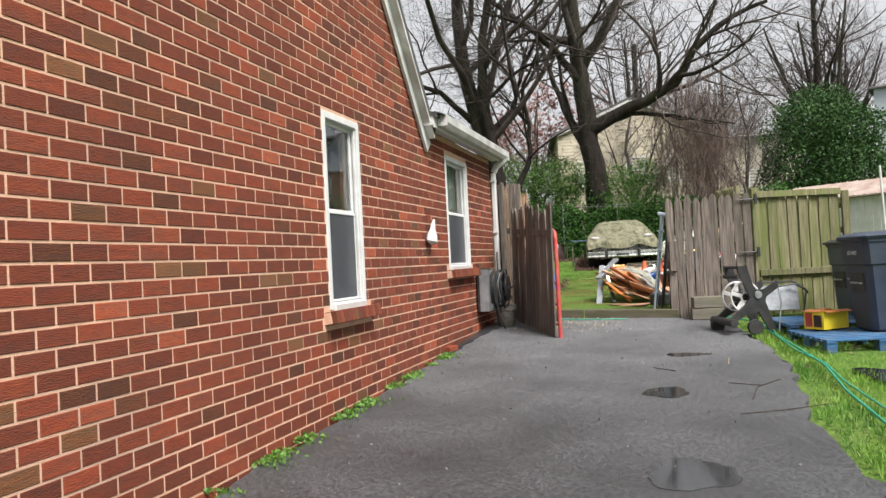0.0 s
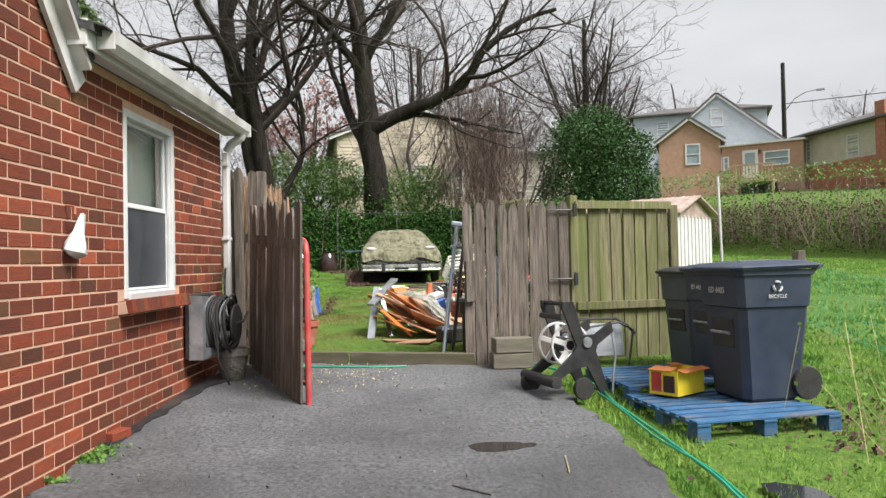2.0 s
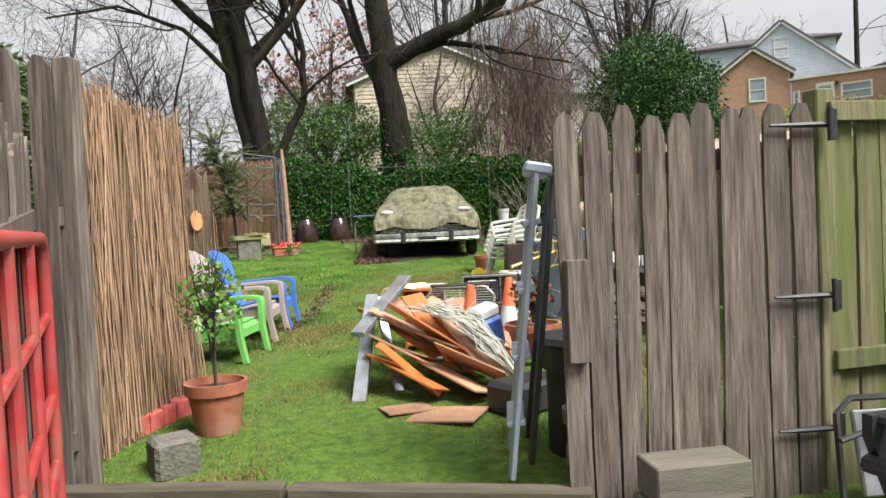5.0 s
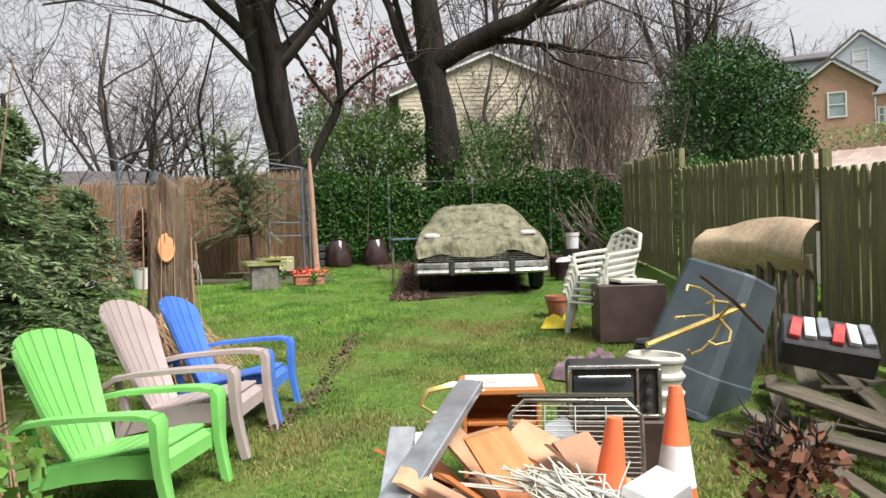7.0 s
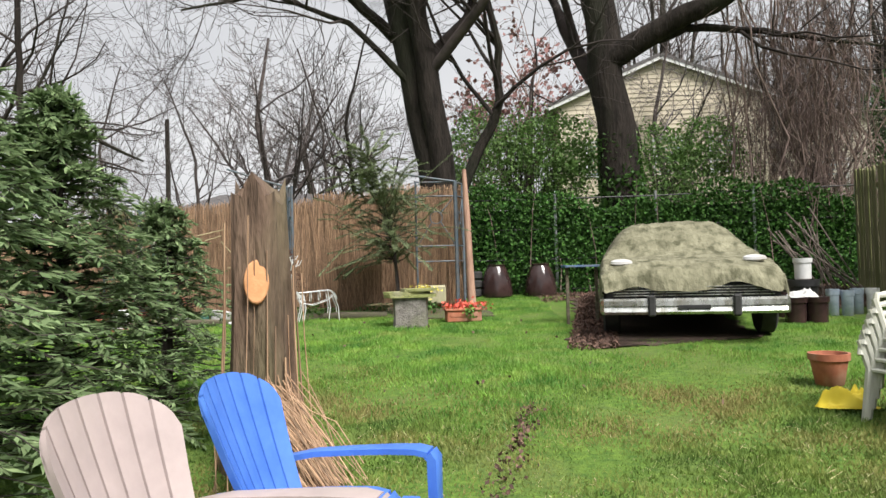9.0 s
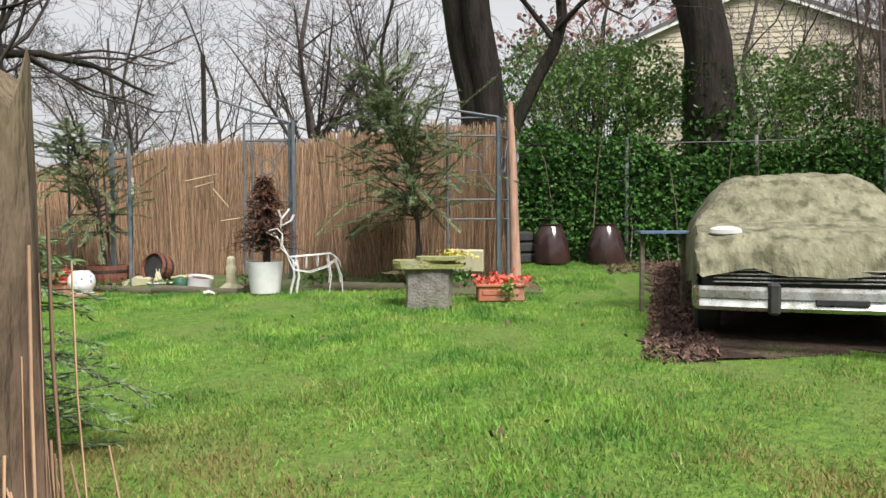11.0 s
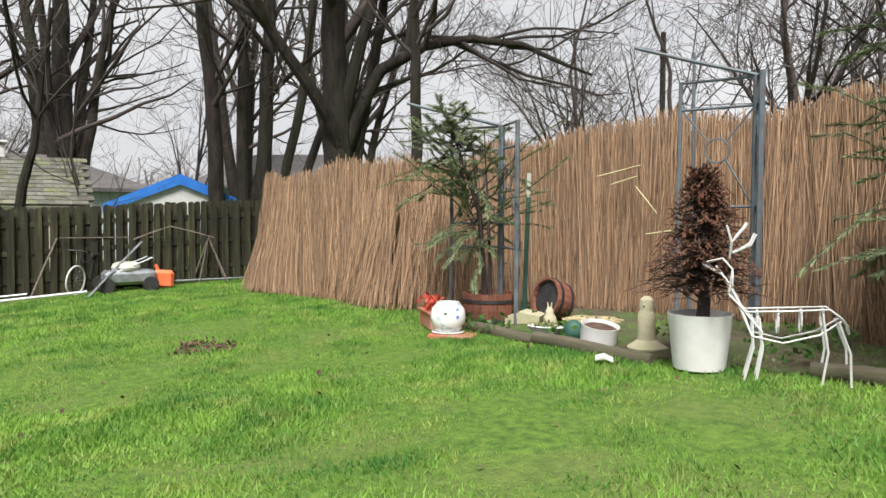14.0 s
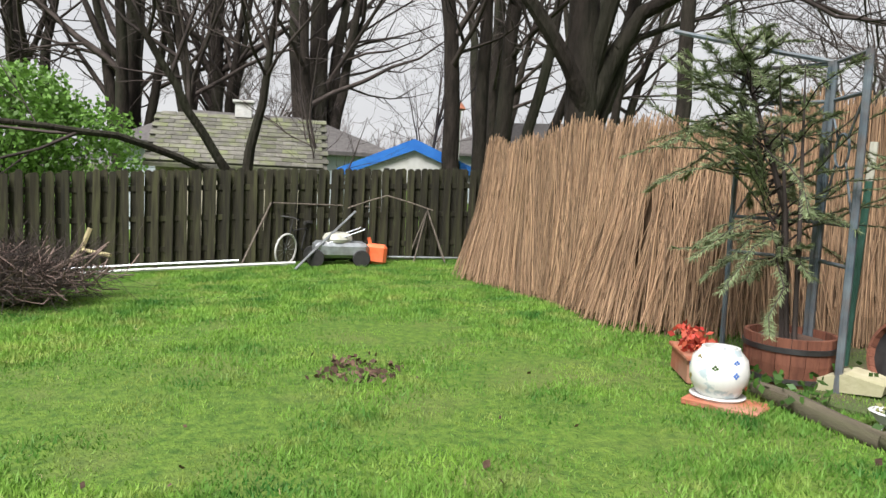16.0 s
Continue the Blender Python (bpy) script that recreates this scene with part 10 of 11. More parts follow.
bs = thing("paving_brick", "flat red brick under the porcelain pot", "brick", pose(-2.58, 24.22, J(-2.6, 24.22, 0.005), 0, 0, 20))
g = Geo()
g.box((0, 0, 0.01), (0.42, 0.26, 0.04), b=0.008)
g.obj("brick", M_TERRA, bs)


def half_barrel(label, at, r, h, m, name="half_barrel"):
    o = thing(name, label, "planter", m)
    n = 20
    for i in range(n):
        a = 2 * math.pi * (i + 0.5) / n
        g = Geo()
        w = 2 * math.pi * r / n * 0.96
        V = []
        for z, k in ((0, 0.88), (h * 0.5, 0.98), (h, 1.0)):
            for rad in (r * k, r * k - 0.025):
                for s in (-1, 1):
                    b = a + s * (w / 2) / r
                    V.append((rad * math.cos(b), rad * math.sin(b), z))
        F = []
        for k in range(2):
            p = 4 * k
            F += [(p, p + 1, p + 5, p + 4), (p + 2, p + 6, p + 7, p + 3), (p, p + 4, p + 6, p + 2), (p + 1, p + 3, p + 7, p + 5)]
        F += [(0, 2, 3, 1), (8, 9, 11, 10)]
        g.add(V, F)
        g.obj("stave", M_BARREL, o)
    for z, k in ((h * 0.2, 0.925), (h * 0.78, 1.0)):
        g = Geo()
        g.lathe([(r * k, z - 0.016), (r * k + 0.004, z - 0.016), (r * k + 0.005, z + 0.016), (r * k, z + 0.016)], k=40)
        g.obj("hoop", M_BLACK, o, smooth=True)
    return o


hb1 = half_barrel("red-brown wooden half barrel planter holding a young conifer", None, 0.27, 0.32, pose(-2.72, 24.95, J(-2.72, 24.95)))
g = Geo()
g.lathe([(0.002, 0.2), (0.25, 0.22), (0.25, 0.27), (0.1, 0.3), (0.002, 0.3)], k=18, wob=0.05)
g.obj("soil", M_MULCH, hb1, smooth=True)
hb2 = half_barrel("rusty brown half barrel lying on its side", None, 0.235, 0.26, pose(-2.12, 25.35, J(-2.12, 25.25, 0.2), 76, 0, -18))
hb2.scale = (0.86, 0.86, 0.9)
g = Geo()
g.lathe([(0.002, 0.02), (0.2, 0.02), (0.2, 0.05), (0.002, 0.05)], k=24)
g.obj("bottom", M_DARKGREEN, hb2)
fl = thing("flower_trough", "terracotta trough of red artificial flowers beside the barrel", "planter", pose(-3.13, 24.58, J(-3.13, 24.58), 0, 0, -35))
g = Geo()
g.box((0, 0, 0.085), (0.46, 0.18, 0.17), b=0.015)
g.box((0, 0, 0.165), (0.5, 0.21, 0.025), b=0.008)
g.obj("trough", M_TERRA, fl)
P = rng.normal(0, 1, (260, 3)) * np.array([0.13, 0.05, 0.04]) + np.array([0, 0, 0.24])
V, F = scatter(P, 0.05, rng)
tagged(fast_mesh("flower", V, F, M_REDFLOWER, fl), kind="stuff")
dsh = thing("footed_dish", "ornate white footed dish of small succulents", "planter", pose(-1.78, 24.5, J(-1.78, 24.5, 0.02), 0, 0, 8))
dsh.scale = (0.85, 0.85, 0.85)
g = Geo()
g.lathe([(0.06, 0.04), (0.15, 0.05), (0.19, 0.1), (0.2, 0.105), (0.185, 0.115), (0.15, 0.09), (0.002, 0.08)], k=24, m=Matrix.Diagonal((1, 0.6, 1, 1)))
for a in (0.6, 2.5, 3.8, 5.6):
    g.tube([(0.12 * math.cos(a), 0.07 * math.sin(a), 0.06), (0.14 * math.cos(a), 0.08 * math.sin(a), 0.0)], 0.014, k=6)
g.obj("dish", M_WHITE, dsh, smooth=True)
V, F = scatter(rng.normal(0, 1, (200, 3)) * np.array([0.08, 0.045, 0.015]) + np.array([0, 0, 0.12]), 0.035, rng)
tagged(fast_mesh("succulent", V, F, M_MOSSTONE, dsh), kind="stuff")
shl = thing("stone_slab", "pale wedge shaped stone lying by the barrel", "stone", pose(-2.45, 25.0, J(-2.45, 25.0, 0.03), 3, -6, 15))
g = Geo()
g.prism([(-0.3, 0), (0.28, 0), (0.3, 0.06), (0.1, 0.11), (-0.25, 0.03)], 0.22)
g.obj("slab", M_LIMESTONE, shl)
ry = thing("rabbit_statue", "small cream cast stone rabbit ornament", "statue", pose(-2.02, 24.95, J(-2.02, 24.95, 0.04)))
ry.scale = (0.75, 0.75, 0.7)
g = Geo()
g.lathe([(0.05, 0), (0.08, 0.03), (0.08, 0.1), (0.05, 0.15), (0.05, 0.19), (0.03, 0.23), (0.002, 0.24)], k=14, wob=0.08)
g.tube([(0.02, 0, 0.22), (0.03, 0, 0.3)], [0.014, 0.006], k=6)
g.tube([(-0.02, 0, 0.22), (-0.03, 0, 0.3)], [0.014, 0.006], k=6)
g.obj("figure", M_LIMESTONE, ry, smooth=True)
bl = thing("gazing_ball", "small dark green glazed ball in the bed", "ornament", pose(-1.5, 24.5, J(-1.5, 24.5)))
g = Geo()
g.lathe([(0.03, 0), (0.07, 0.03), (0.09, 0.09), (0.07, 0.15), (0.03, 0.18), (0.002, 0.185)], k=18)
g.obj("ball", M_DARKGREEN, bl, smooth=True)
ltr = thing("litter", "scrap of white paper on the lawn", "paper", pose(-0.82, 23.76, J(-0.82, 23.76, 0.05), 8, 5, 30))
g = Geo()
g.prism([(-0.06, 0), (0.0, 0.02), (0.06, 0.0), (0.065, 0.01), (0.0, 0.035), (-0.06, 0.012)], 0.09)
g.obj("scrap", M_WHITE, ltr)

ped = thing("stone_table", "rough stone pedestal with stacked mossy slabs on top", "garden table", pose(1.82, 23.1, J(1.82, 23.1), 0, 0, 6))
g = Geo()
V = []
for i, (z, k) in enumerate(((-0.05, 0.98), (0.12, 0.93), (0.3, 0.95), (0.4, 1.0))):
    for j in range(16):
        a = 2 * math.pi * j / 16
        q = 1 / max(abs(math.cos(a)), abs(math.sin(a))) ** 0.6
        r = k * q * (1 + 0.03 * math.sin(5 * a + i))
        V.append((0.25 * r * math.cos(a), 0.17 * r * math.sin(a), z))
g.add(V, [(i * 16 + j, i * 16 + (j + 1) % 16, (i + 1) * 16 + (j + 1) % 16, (i + 1) * 16 + j) for i in range(3) for j in range(16)] + [tuple(48 + j for j in range(16))])
g.obj("pedestal", M_STONE, ped, smooth=False)
for i, (dx, dy, z, sx, sy, t, rz) in enumerate(((0, 0, 0.425, 0.72, 0.42, 0.045, 0), (-0.05, 0.02, 0.468, 0.66, 0.36, 0.035, 5), (0.12, -0.02, 0.505, 0.5, 0.34, 0.035, -8))):
    g = Geo()
    r_ = random.Random(i)
    poly = []
    for k in range(14):
        a = 2 * math.pi * k / 14
        q = 1 / max(abs(math.cos(a)), abs(math.sin(a))) ** 0.75
        poly.append((sx / 2 * q * math.cos(a) * r_.uniform(0.92, 1.03), sy / 2 * q * math.sin(a) * r_.uniform(0.92, 1.03)))
    g.prism(poly, t, m=pose(dx, dy, z, 90, 0, rz))
    g.obj("slab", M_MOSSTONE, ped)
tr = thing("planter", "rectangular terracotta planter of red leaves beside the pole", "planter", pose(2.55, 23.5, J(2.55, 23.5), 0, 0, 8))
g = Geo()
g.box((0, 0, 0.09), (0.5, 0.24, 0.18), b=0.015)
g.box((0, 0, 0.175), (0.54, 0.28, 0.03), b=0.01)
g.box((0, -0.122, 0.1), (0.4, 0.012, 0.05), b=0.004)
g.obj("trough", M_TERRA, tr)
V, F = scatter(rng.normal(0, 1, (230, 3)) * np.array([0.15, 0.07, 0.035]) + np.array([0, 0, 0.22]), 0.055, rng)
tagged(fast_mesh("flower", V, F, M_REDFLOWER, tr), kind="stuff")
V, F = scatter(rng.normal(0, 1, (90, 3)) * np.array([0.05, 0.04, 0.05]) + np.array([0.08, -0.14, 0.14]), 0.05, rng)
tagged(fast_mesh("foliage", V, F, M_LEAF_YOUNG, tr), kind="stuff")
yf = thing("yellow_flowers", "clump of yellow flowers behind the stone table", "flowers", pose(1.95, 24.9, J(1.95, 24.9)))
V, F = scatter(rng.normal(0, 1, (160, 3)) * np.array([0.13, 0.08, 0.05]) + np.array([0, 0, 0.36]), 0.045, rng)
tagged(fast_mesh("flower", V, F, M_YELLOWFLOWER, yf), kind="stuff")
V, F = scatter(np.abs(rng.normal(0, 1, (160, 3))) * np.array([0.13, 0.08, 0.12]) + np.array([-0.1, 0, 0.03]), 0.05, rng)
tagged(fast_mesh("foliage", V, F, M_LEAF, yf), kind="stuff")
wbx = thing("stone_trough", "pale rectangular stone trough behind the trellis", "trough", pose(2.05, 25.3, J(2.05, 25.3, 0.1)))
g = Geo()
g.box((0, 0, 0.15), (0.5, 0.22, 0.3), b=0.02)
g.obj("trough", M_LIMESTONE, wbx)
for x, y in ((3.27, 27.3), (4.12, 27.3)):
    jr = thing("urn", "large dark brown glazed urn with a silver sheen", "urn", pose(x, y, J(x, y)), "glazed urns")
    g = Geo()
    g.lathe([(0.26, 0), (0.3, 0.03), (0.31, 0.12), (0.28, 0.33), (0.2, 0.55), (0.17, 0.6), (0.18, 0.63), (0.16, 0.64), (0.13, 0.6), (0.002, 0.58)], k=30)
    g.obj("urn", M_JAR, jr, smooth=True)
for i in range(3):
    tt = thing("tyre", "old black tyre in a low stack by the fence", "tyre", pose(2.72, 27.35, J(2.72, 27.3, 0.1 + 0.17 * i)), "stacked tyres")
    g = Geo()
    g.lathe([(0.16, -0.06), (0.25, -0.08), (0.28, -0.05), (0.28, 0.05), (0.25, 0.08), (0.16, 0.06)], k=24)
    g.obj("tyre", M_RUBBER, tt, smooth=True)

# along the back fence
bike = thing("bicycle", "black bicycle with a pale tyre leaning on the fence", "bicycle", pose(-11.35, 24.7, J(-11.35, 24.7, 0.0), 0, 0, 75))
for x in (-0.0, 0.95):
    wh = new("wheel")
    wh.parent = bike
    wh.matrix_basis = Matrix.Translation((x, 0, 0.32))
    g = Geo()
    g.tube([(0.3 * math.cos(a), 0, 0.3 * math.sin(a)) for a in np.linspace(0, 2 * math.pi, 30)], 0.02, k=6)
    g.obj("tyre", M_WHITEOLD if x == 0 else M_RUBBER, wh, smooth=True)
    g = Geo()
    for k in range(12):
        a = k * math.pi / 6
        g.tube([(0, 0, 0), (0.29 * math.cos(a), 0, 0.29 * math.sin(a))], 0.0025, k=3)
    tagged(g.obj("spoke", M_STEEL, wh), kind="stuff")
for nm, pts, r in (("frame", [(0.1, 0, 0.75), (0.45, 0, 0.3), (0.55, 0, 0.72), (0.13, 0, 0.68)], 0.016), ("fork", [(0, 0.03, 0.32), (0.1, 0, 0.75), (0.12, 0, 0.9)], 0.014), ("stay", [(0.45, 0, 0.3), (0.95, 0, 0.32), (0.55, 0, 0.72)], 0.01), ("handlebar", [(0.02, -0.25, 0.92), (0.12, 0, 0.93), (0.02, 0.25, 0.92)], 0.012), ("saddle", [(0.48, 0, 0.82), (0.7, 0, 0.83)], 0.04)):
    g = Geo()
    g.tube(pts, r, k=6)
    g.obj(nm, M_BLACK, bike, smooth=True)
bike.matrix_basis = pose(-11.25, 24.62, J(-11.3, 24.6), 6, 0, 118)
bike.scale = (0.76, 0.76, 0.84)
mw = thing("lawn_mower", "old grey lawn mower with a rope coil on top", "lawn mower", pose(-11.0, 25.35, J(-11.0, 25.3), 0, 0, 75))
g = Geo()
g.box((0.1, 0, 0.26), (0.85, 0.5, 0.24), b=0.07)
g.obj("deck", M_STEEL, mw)
g = Geo()
g.lathe([(0.22, 0), (0.24, 0.05), (0.21, 0.12), (0.12, 0.15), (0.002, 0.15)], k=18, m=Matrix.Translation((0.05, 0, 0.38)), wob=0.05)
g.obj("cover", M_WHITECHAIR, mw, smooth=True)
for x, y in ((-0.32, 0.28), (0.4, 0.28), (-0.32, -0.28), (0.4, -0.28)):
    g = Geo()
    g.lathe([(0.004, -0.03), (0.13, -0.03), (0.14, 0), (0.13, 0.03), (0.004, 0.03)], k=18, m=pose(x, y, 0.14, 90, 0, 0))
    g.obj("wheel", M_RUBBER, mw, smooth=True)
g = Geo()
g.tube([(-0.3, 0.2, 0.3), (0.45, 0.2, 0.6), (0.45, -0.2, 0.6), (-0.3, -0.2, 0.3)], 0.011, k=6)
g.obj("handle", M_STEEL, mw, smooth=True)
oj = thing("fuel_can", "faded orange plastic fuel can by the fence", "fuel can", pose(-10.75, 25.95, J(-10.75, 25.95), 0, 4, 60))
g = Geo()
g.box((0, 0, 0.17), (0.36, 0.22, 0.32), b=0.07)
g.tube([(-0.1, 0, 0.33), (-0.14, 0, 0.42)], 0.03, k=8)
g.obj("can", M_ORANGE, oj)


def pole(name, label, a, b, r, mat):
    o = thing(name, label, "pole", pose(a[0], a[1], J(a[0], a[1], a[2])))
    g = Geo()
    z0 = J(a[0], a[1])
    g.tube([(0, 0, 0), ((b[0] - a[0]) / 2, (b[1] - a[1]) / 2, (gz(b[0], b[1]) + b[2] - z0 - a[2]) / 2 + 0.01), (b[0] - a[0], b[1] - a[1], gz(b[0], b[1]) + b[2] - z0 - a[2])], r, k=6)
    g.obj("pole", mat, o, smooth=True)


pole("plastic_pipe", "long white plastic pipe lying along the fence", (-12.1, 20.6, 0.04), (-10.95, 24.7, 0.08), 0.025, M_WHITE)
pole("plastic_pipe", "grey pipe lying in the grass by the fence", (-12.5, 21.3, 0.06), (-11.6, 24.0, 0.1), 0.02, M_STEEL)
pole("pole", "grey weathered pole leaning by the bicycle", (-11.5, 24.0, 0.0), (-11.6, 24.5, 1.0), 0.016, M_WOODGREY)
pole("pole", "grey weathered pole over the lawn mower", (-10.7, 24.6, 0.0), (-11.0, 25.7, 0.85), 0.02, M_STEEL)
pole("pole", "thin grey crossbar over the lawn mower", (-11.5, 24.5, 1.0), (-10.95, 27.0, 0.85), 0.012, M_WOODGREY)
pole("pole", "thin grey sloping bar by the fence", (-11.1, 25.6, 0.9), (-10.9, 26.2, 1.1), 0.012, M_WOODGREY)
pole("pole", "thin grey sloping bar by the fence", (-10.9, 26.2, 1.1), (-10.6, 26.9, 0.85), 0.012, M_WOODGREY)
for k, (dx, dy) in enumerate(((-0.3, -0.25), (0.1, -0.35), (0.35, 0.1), (-0.05, 0.3), (-0.35, 0.1))):
    pole("pole", "slim pale pole of a collapsed frame", (-10.65 + dx, 26.9 + dy, 0.0), (-10.7, 26.85, 0.85), 0.013, M_WOODGREY)
pole("pole", "long pole lying near the reed screen", (-10.4, 27.4, 0.05), (-11.0, 25.0, 0.15), 0.02, M_STEEL)
bp_ = thing("brush_pile", "heap of brown pruned twigs and branches on the lawn", "brush pile", pose(-9.2, 20.9, J(-9.2, 20.9)))
n = 330
P0 = np.zeros((n, 5, 3))
a, b = rng.uniform(0, 6.28, n), rng.normal(0, 0.35, (n, 3))
L = rng.uniform(0.35, 0.95, n)
for i in range(5):
    f = i / 4 - 0.3
    P0[:, i, 0] = b[:, 0] * 0.8 + np.cos(a) * L * f
    P0[:, i, 1] = b[:, 1] * 0.9 + np.sin(a) * L * f
    P0[:, i, 2] = 0.12 + np.abs(b[:, 2]) * 0.5 + 0.35 * (f + 0.3) ** 2 * rng.uniform(0, 1, n)
V, F = tubes_np(P0, np.repeat(rng.uniform(0.004, 0.012, n)[:, None], 5, 1), 3)
tagged(fast_mesh("twig", V, F, M_VINE, bp_), kind="stuff")
Q, QR = spawn(P0, np.full((n, 5), 0.006), 5, rng, m=4)
V, F = tubes_np(Q, np.maximum(QR, 0.0025), 3)
tagged(fast_mesh("fine_twig", V, F, M_TWIG, bp_), kind="stuff")
wl = thing("wheelbarrow_handle", "pale forked branch sticking out of the brush pile", "branch", pose(-9.4, 21.3, J(-9.4, 21.3, 0.3)))
g = Geo()
g.tube([(0, 0, 0), (-0.3, 0.3, 0.25), (-0.35, 0.4, 0.5)], 0.03, k=6)
g.tube([(-0.3, 0.3, 0.25), (-0.1, 0.6, 0.2)], 0.025, k=6)
g.obj("branch", M_STRAW, wl, smooth=True)
n = 130
X, Y = rng.normal(-4.4, 0.2, n), rng.normal(22.8, 0.16, n)
V, F = scatter(np.stack([X, Y, ground_z(X, Y) + rng.uniform(0.02, 0.05, n)], 1), 0.05, rng)
tagged(fast_mesh("dead_leaves", V, F, M_MULCH), "small patch of dead brown leaves on the lawn", "leaves", kind="stuff")
n = 70
X, Y = rng.uniform(-4, 4.5, n), rng.uniform(18, 24, n)
V, F = scatter(np.stack([X, Y, ground_z(X, Y) + 0.04], 1), 0.045, rng)
tagged(fast_mesh("fallen_leaves", V, F, M_MULCH), "single fallen leaves on the lawn", "leaves", kind="stuff")
n = 380
t = rng.random(n)
X, Y = 2.2 + 0.75 * t ** 0.8 + rng.normal(0, 0.05, n), 15.0 + 3.4 * t + rng.normal(0, 0.03, n)
V, F = scatter(np.stack([X, Y, ground_z(X, Y) + 0.03], 1), 0.035, rng)
tagged(fast_mesh("edging_debris", V, F, M_MULCH), "bare sunken edge line across the lawn", "soil", kind="stuff")

# blue canopy beyond the fence
can = thing("canopy", "blue garden canopy with a white inner gable", "canopy", pose(-17.5, 30.2, gz(-17.6, 29.6) - 0.45, 0, 0, 62))
g = Geo()
w, d, z0, z1 = 3.7, 3.0, 2.1, 2.9
V = [(-w / 2, -d / 2, z0), (w / 2, -d / 2, z0), (w / 2, d / 2, z0), (-w / 2, d / 2, z0), (0, -d / 2, z1), (0, d / 2, z1)]
V += [(x, y, z - 0.1) for x, y, z in V]
g.add(V, [(0, 4, 5, 3), (1, 2, 5, 4), (6, 9, 11, 10), (7, 10, 11, 8), (0, 6, 10, 4), (4, 10, 7, 1), (1, 7, 8, 2), (0, 3, 9, 6), (3, 5, 11, 9), (5, 2, 8, 11)])
for s in (-1, 1):
    for (xa, za), (xb, zb_) in (((0, z1), (s * w / 2, z0)),):
        V = [(xa, -d / 2 - 0.04, za + 0.02), (xb, -d / 2 - 0.04, zb_ + 0.02), (xb, -d / 2 - 0.04, zb_ - 0.2), (xa, -d / 2 - 0.04, za - 0.26)]
        V += [(x, y + 0.02, z) for x, y, z in V]
        g.add(V, [(0, 1, 2, 3), (7, 6, 5, 4), (0, 4, 5, 1), (2, 6, 7, 3)])
g.obj("roof", M_BLUETARP, can, "blue roof sheet with a hanging edge")
g = Geo()
g.prism([(-w / 2 + 0.15, z0 - 0.25), (w / 2 - 0.15, z0 - 0.25), (w / 2 - 0.15, z0 - 0.08), (0, z1 - 0.14), (-w / 2 + 0.15, z0 - 0.08)], 0.03, m=Matrix.Translation((0, -d / 2 + 0.1, 0)))
g.obj("gable", M_WHITE, can)
for x in (-1.7, 1.7):
    for y in (-1.4, 1.4):
        g = Geo()
        g.tube([(x, y, -0.2), (x, y, z0)], 0.03, k=7)
        g.obj("leg", M_STEEL, can)
ch = thing("chimney_pot", "small red and white chimney seen beyond the canopy", "chimney", pose(-24.0, 35.5, gz(-24, 35.5)))
g = Geo()
g.tube([(0, 0, 0), (0, 0, 4.0)], 0.1, k=8)
g.obj("stack", M_WHITE, ch)
g = Geo()
g.lathe([(0.2, 4.0), (0.28, 4.05), (0.1, 4.3), (0.002, 4.35)], k=14)
g.obj("cap", M_TERRA, ch)
hy = far_house("house", "pale house glimpsed between the western trees", (-33, 40), (-25, 46), 6, 0, 3.6, 5.4, M_PALESIDING, gable=False)
hz = far_house("house", "white garage beyond the mossy shed roof", (-24.5, 24.0), (-23.0, 32.0), 5, -1, 3.0, 4.2, M_PALESIDING, gable=False)


# bricks of the wall
BRL, BRC = 0.219, 0.09


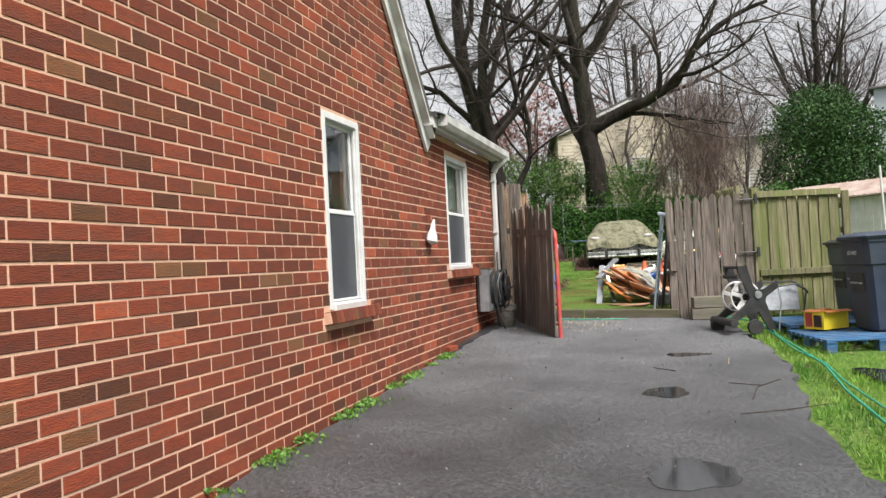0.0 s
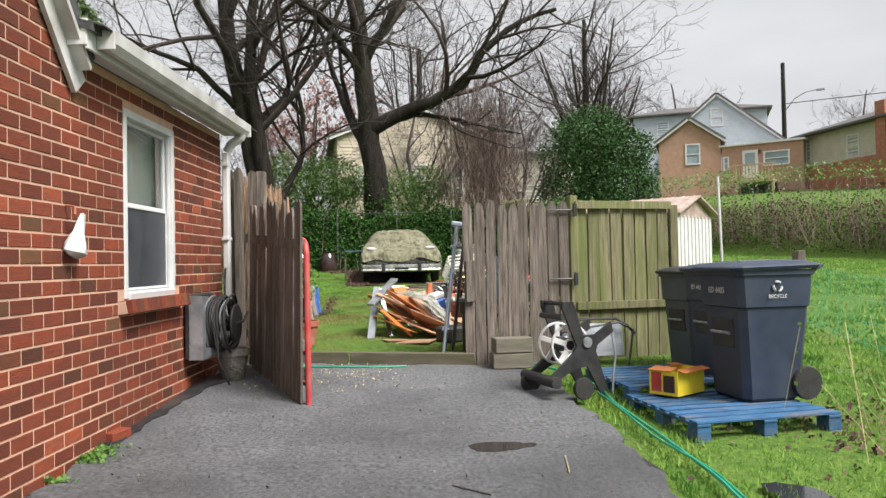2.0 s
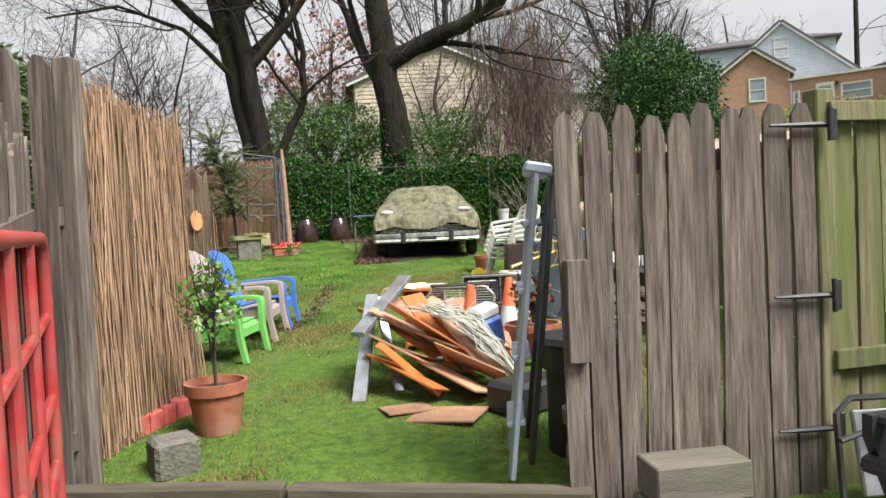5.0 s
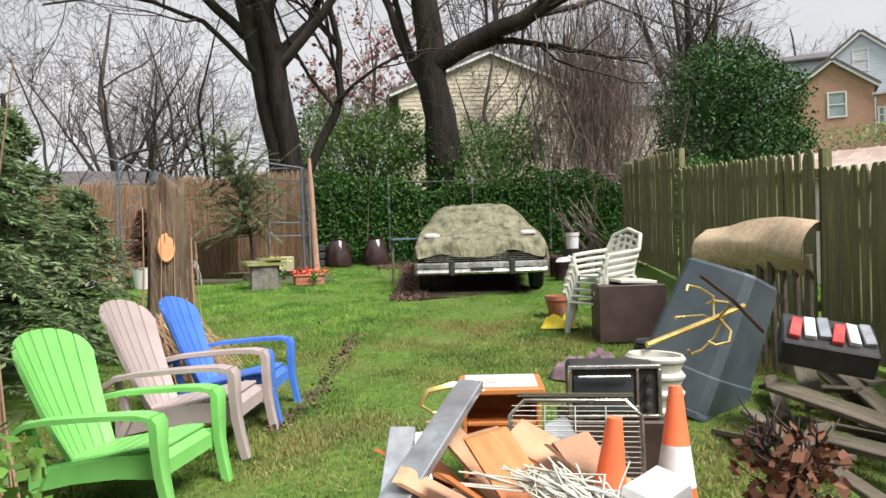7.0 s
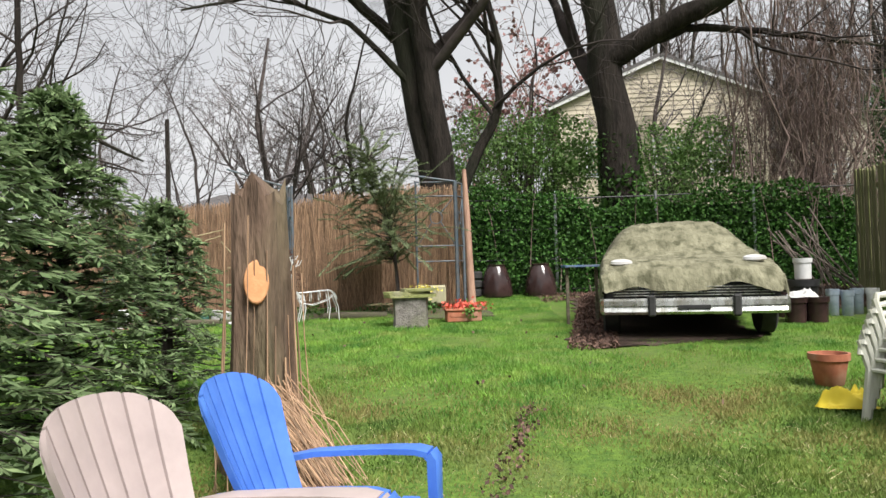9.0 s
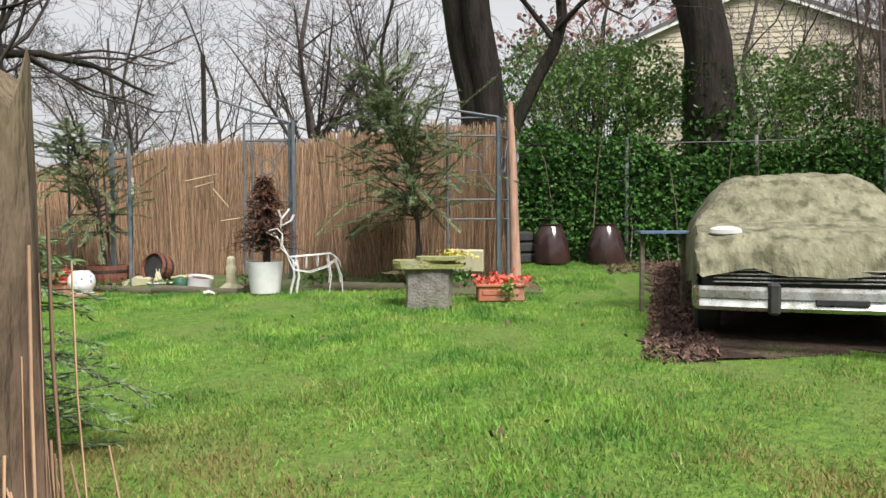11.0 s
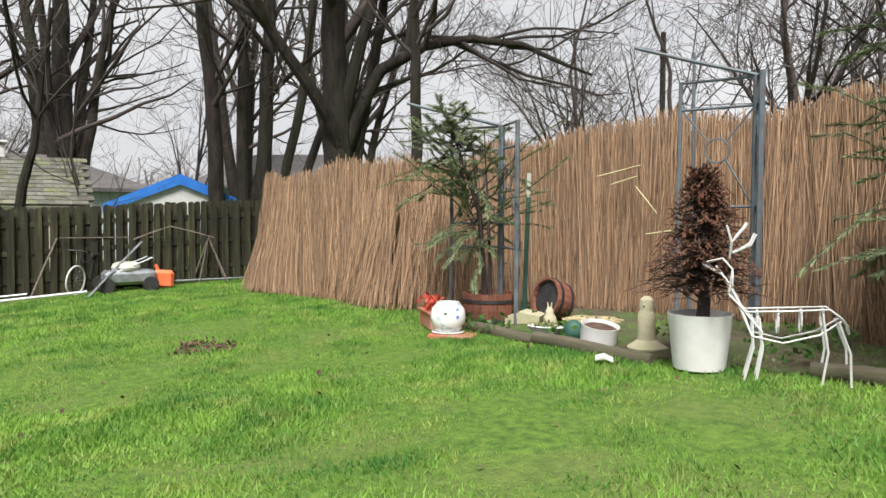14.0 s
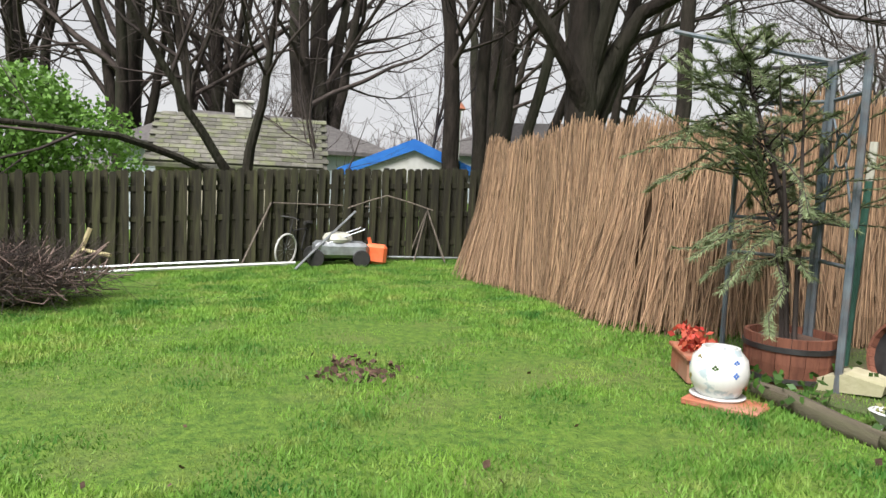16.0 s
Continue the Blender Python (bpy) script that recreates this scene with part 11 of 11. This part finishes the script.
def brick_geo(g, a, b, z, rng):
    t = 0.0035 + rng.uniform(0, 0.002)
    h = BRC - 0.013
    j = 0.0012
    a, b = a + rng.uniform(0, j), b - rng.uniform(0, j)
    z0, z1 = z + rng.uniform(0, j), z + h - rng.uniform(0, j)
    e = 0.0025
    V = [(a, 0.004, z0), (b, 0.004, z0), (b, 0.004, z1), (a, 0.004, z1), (a, -t + 0.002, z0), (b, -t + 0.002, z0), (b, -t + 0.002, z1), (a, -t + 0.002, z1),
         (a + e, -t, z0 + e), (b - e, -t, z0 + e), (b - e, -t, z1 - e), (a + e, -t, z1 - e)]
    F = []
    for o, i in ((0, 4), (4, 8)):
        F += [(o + k, o + (k + 1) % 4, i + (k + 1) % 4, i + k) for k in range(4)]
    F.append((8, 9, 10, 11))
    g.add(V, F)


rng = random.Random(99)
near = [Geo() for _ in range(8)]
for gm in near:
    brick_geo(gm, -0.103, 0.103, -0.0385, rng)
near = [gm.mesh("brick", M_BRICK) for gm in near]
rest = Geo()
count = 0
row = 0
z = -0.249
while z < 7.3:
    s = S0 + 0.061 + (0.5 * BRL if row % 2 else 0.0) - BRL + rng.uniform(-0.008, 0.008)
    while s < S1:
        a, b = s, s + BRL - 0.013
        zt = z + BRC
        hi = S1
        if zt > EAVE_Z:
            hi = min(hi, EAVE_S - (zt - EAVE_Z) / RAKE)
        lo = S0 + max(0, (zt - EAVE_Z) / RAKE)
        if hi - lo < 0.1:
            break
        a2, b2 = max(a, lo), min(b, hi)
        parts = [(a2, b2)]
        for w0, w1, wz0, wz1 in WINS:
            sill = z < wz0 and z > wz0 - 0.15
            if (zt > wz0 and z < wz1 - 0.01) or sill:
                e0, e1 = (w0 - 0.11, w1 + 0.11) if sill else (w0 - 0.004, w1 + 0.004)
                nxt = []
                for p, q in parts:
                    if q <= e0 or p >= e1:
                        nxt.append((p, q))
                    else:
                        nxt += [(p, e0)] if p < e0 else []
                        nxt += [(e1, q)] if q > e1 else []
                parts = nxt
        for p, q in parts:
            if q - p < 0.03:
                continue
            if count < 300 and 3.4 < p < 5.9 and 0.78 < z < 2.5 and abs(q - p - (BRL - 0.013)) < 1e-6:
                o = new("brick", near[rng.randrange(8)])
                o.parent = wall_house
                o.location = ((p + q) / 2, 0, z + 0.0385)
                count += 1
            else:
                brick_geo(rest, p, q, z, rng)
        s += BRL
    z += BRC
    row += 1
tagged(rest.obj("bricks", M_BRICK_I, house, "textured red bricks with pale joints"), kind="stuff")
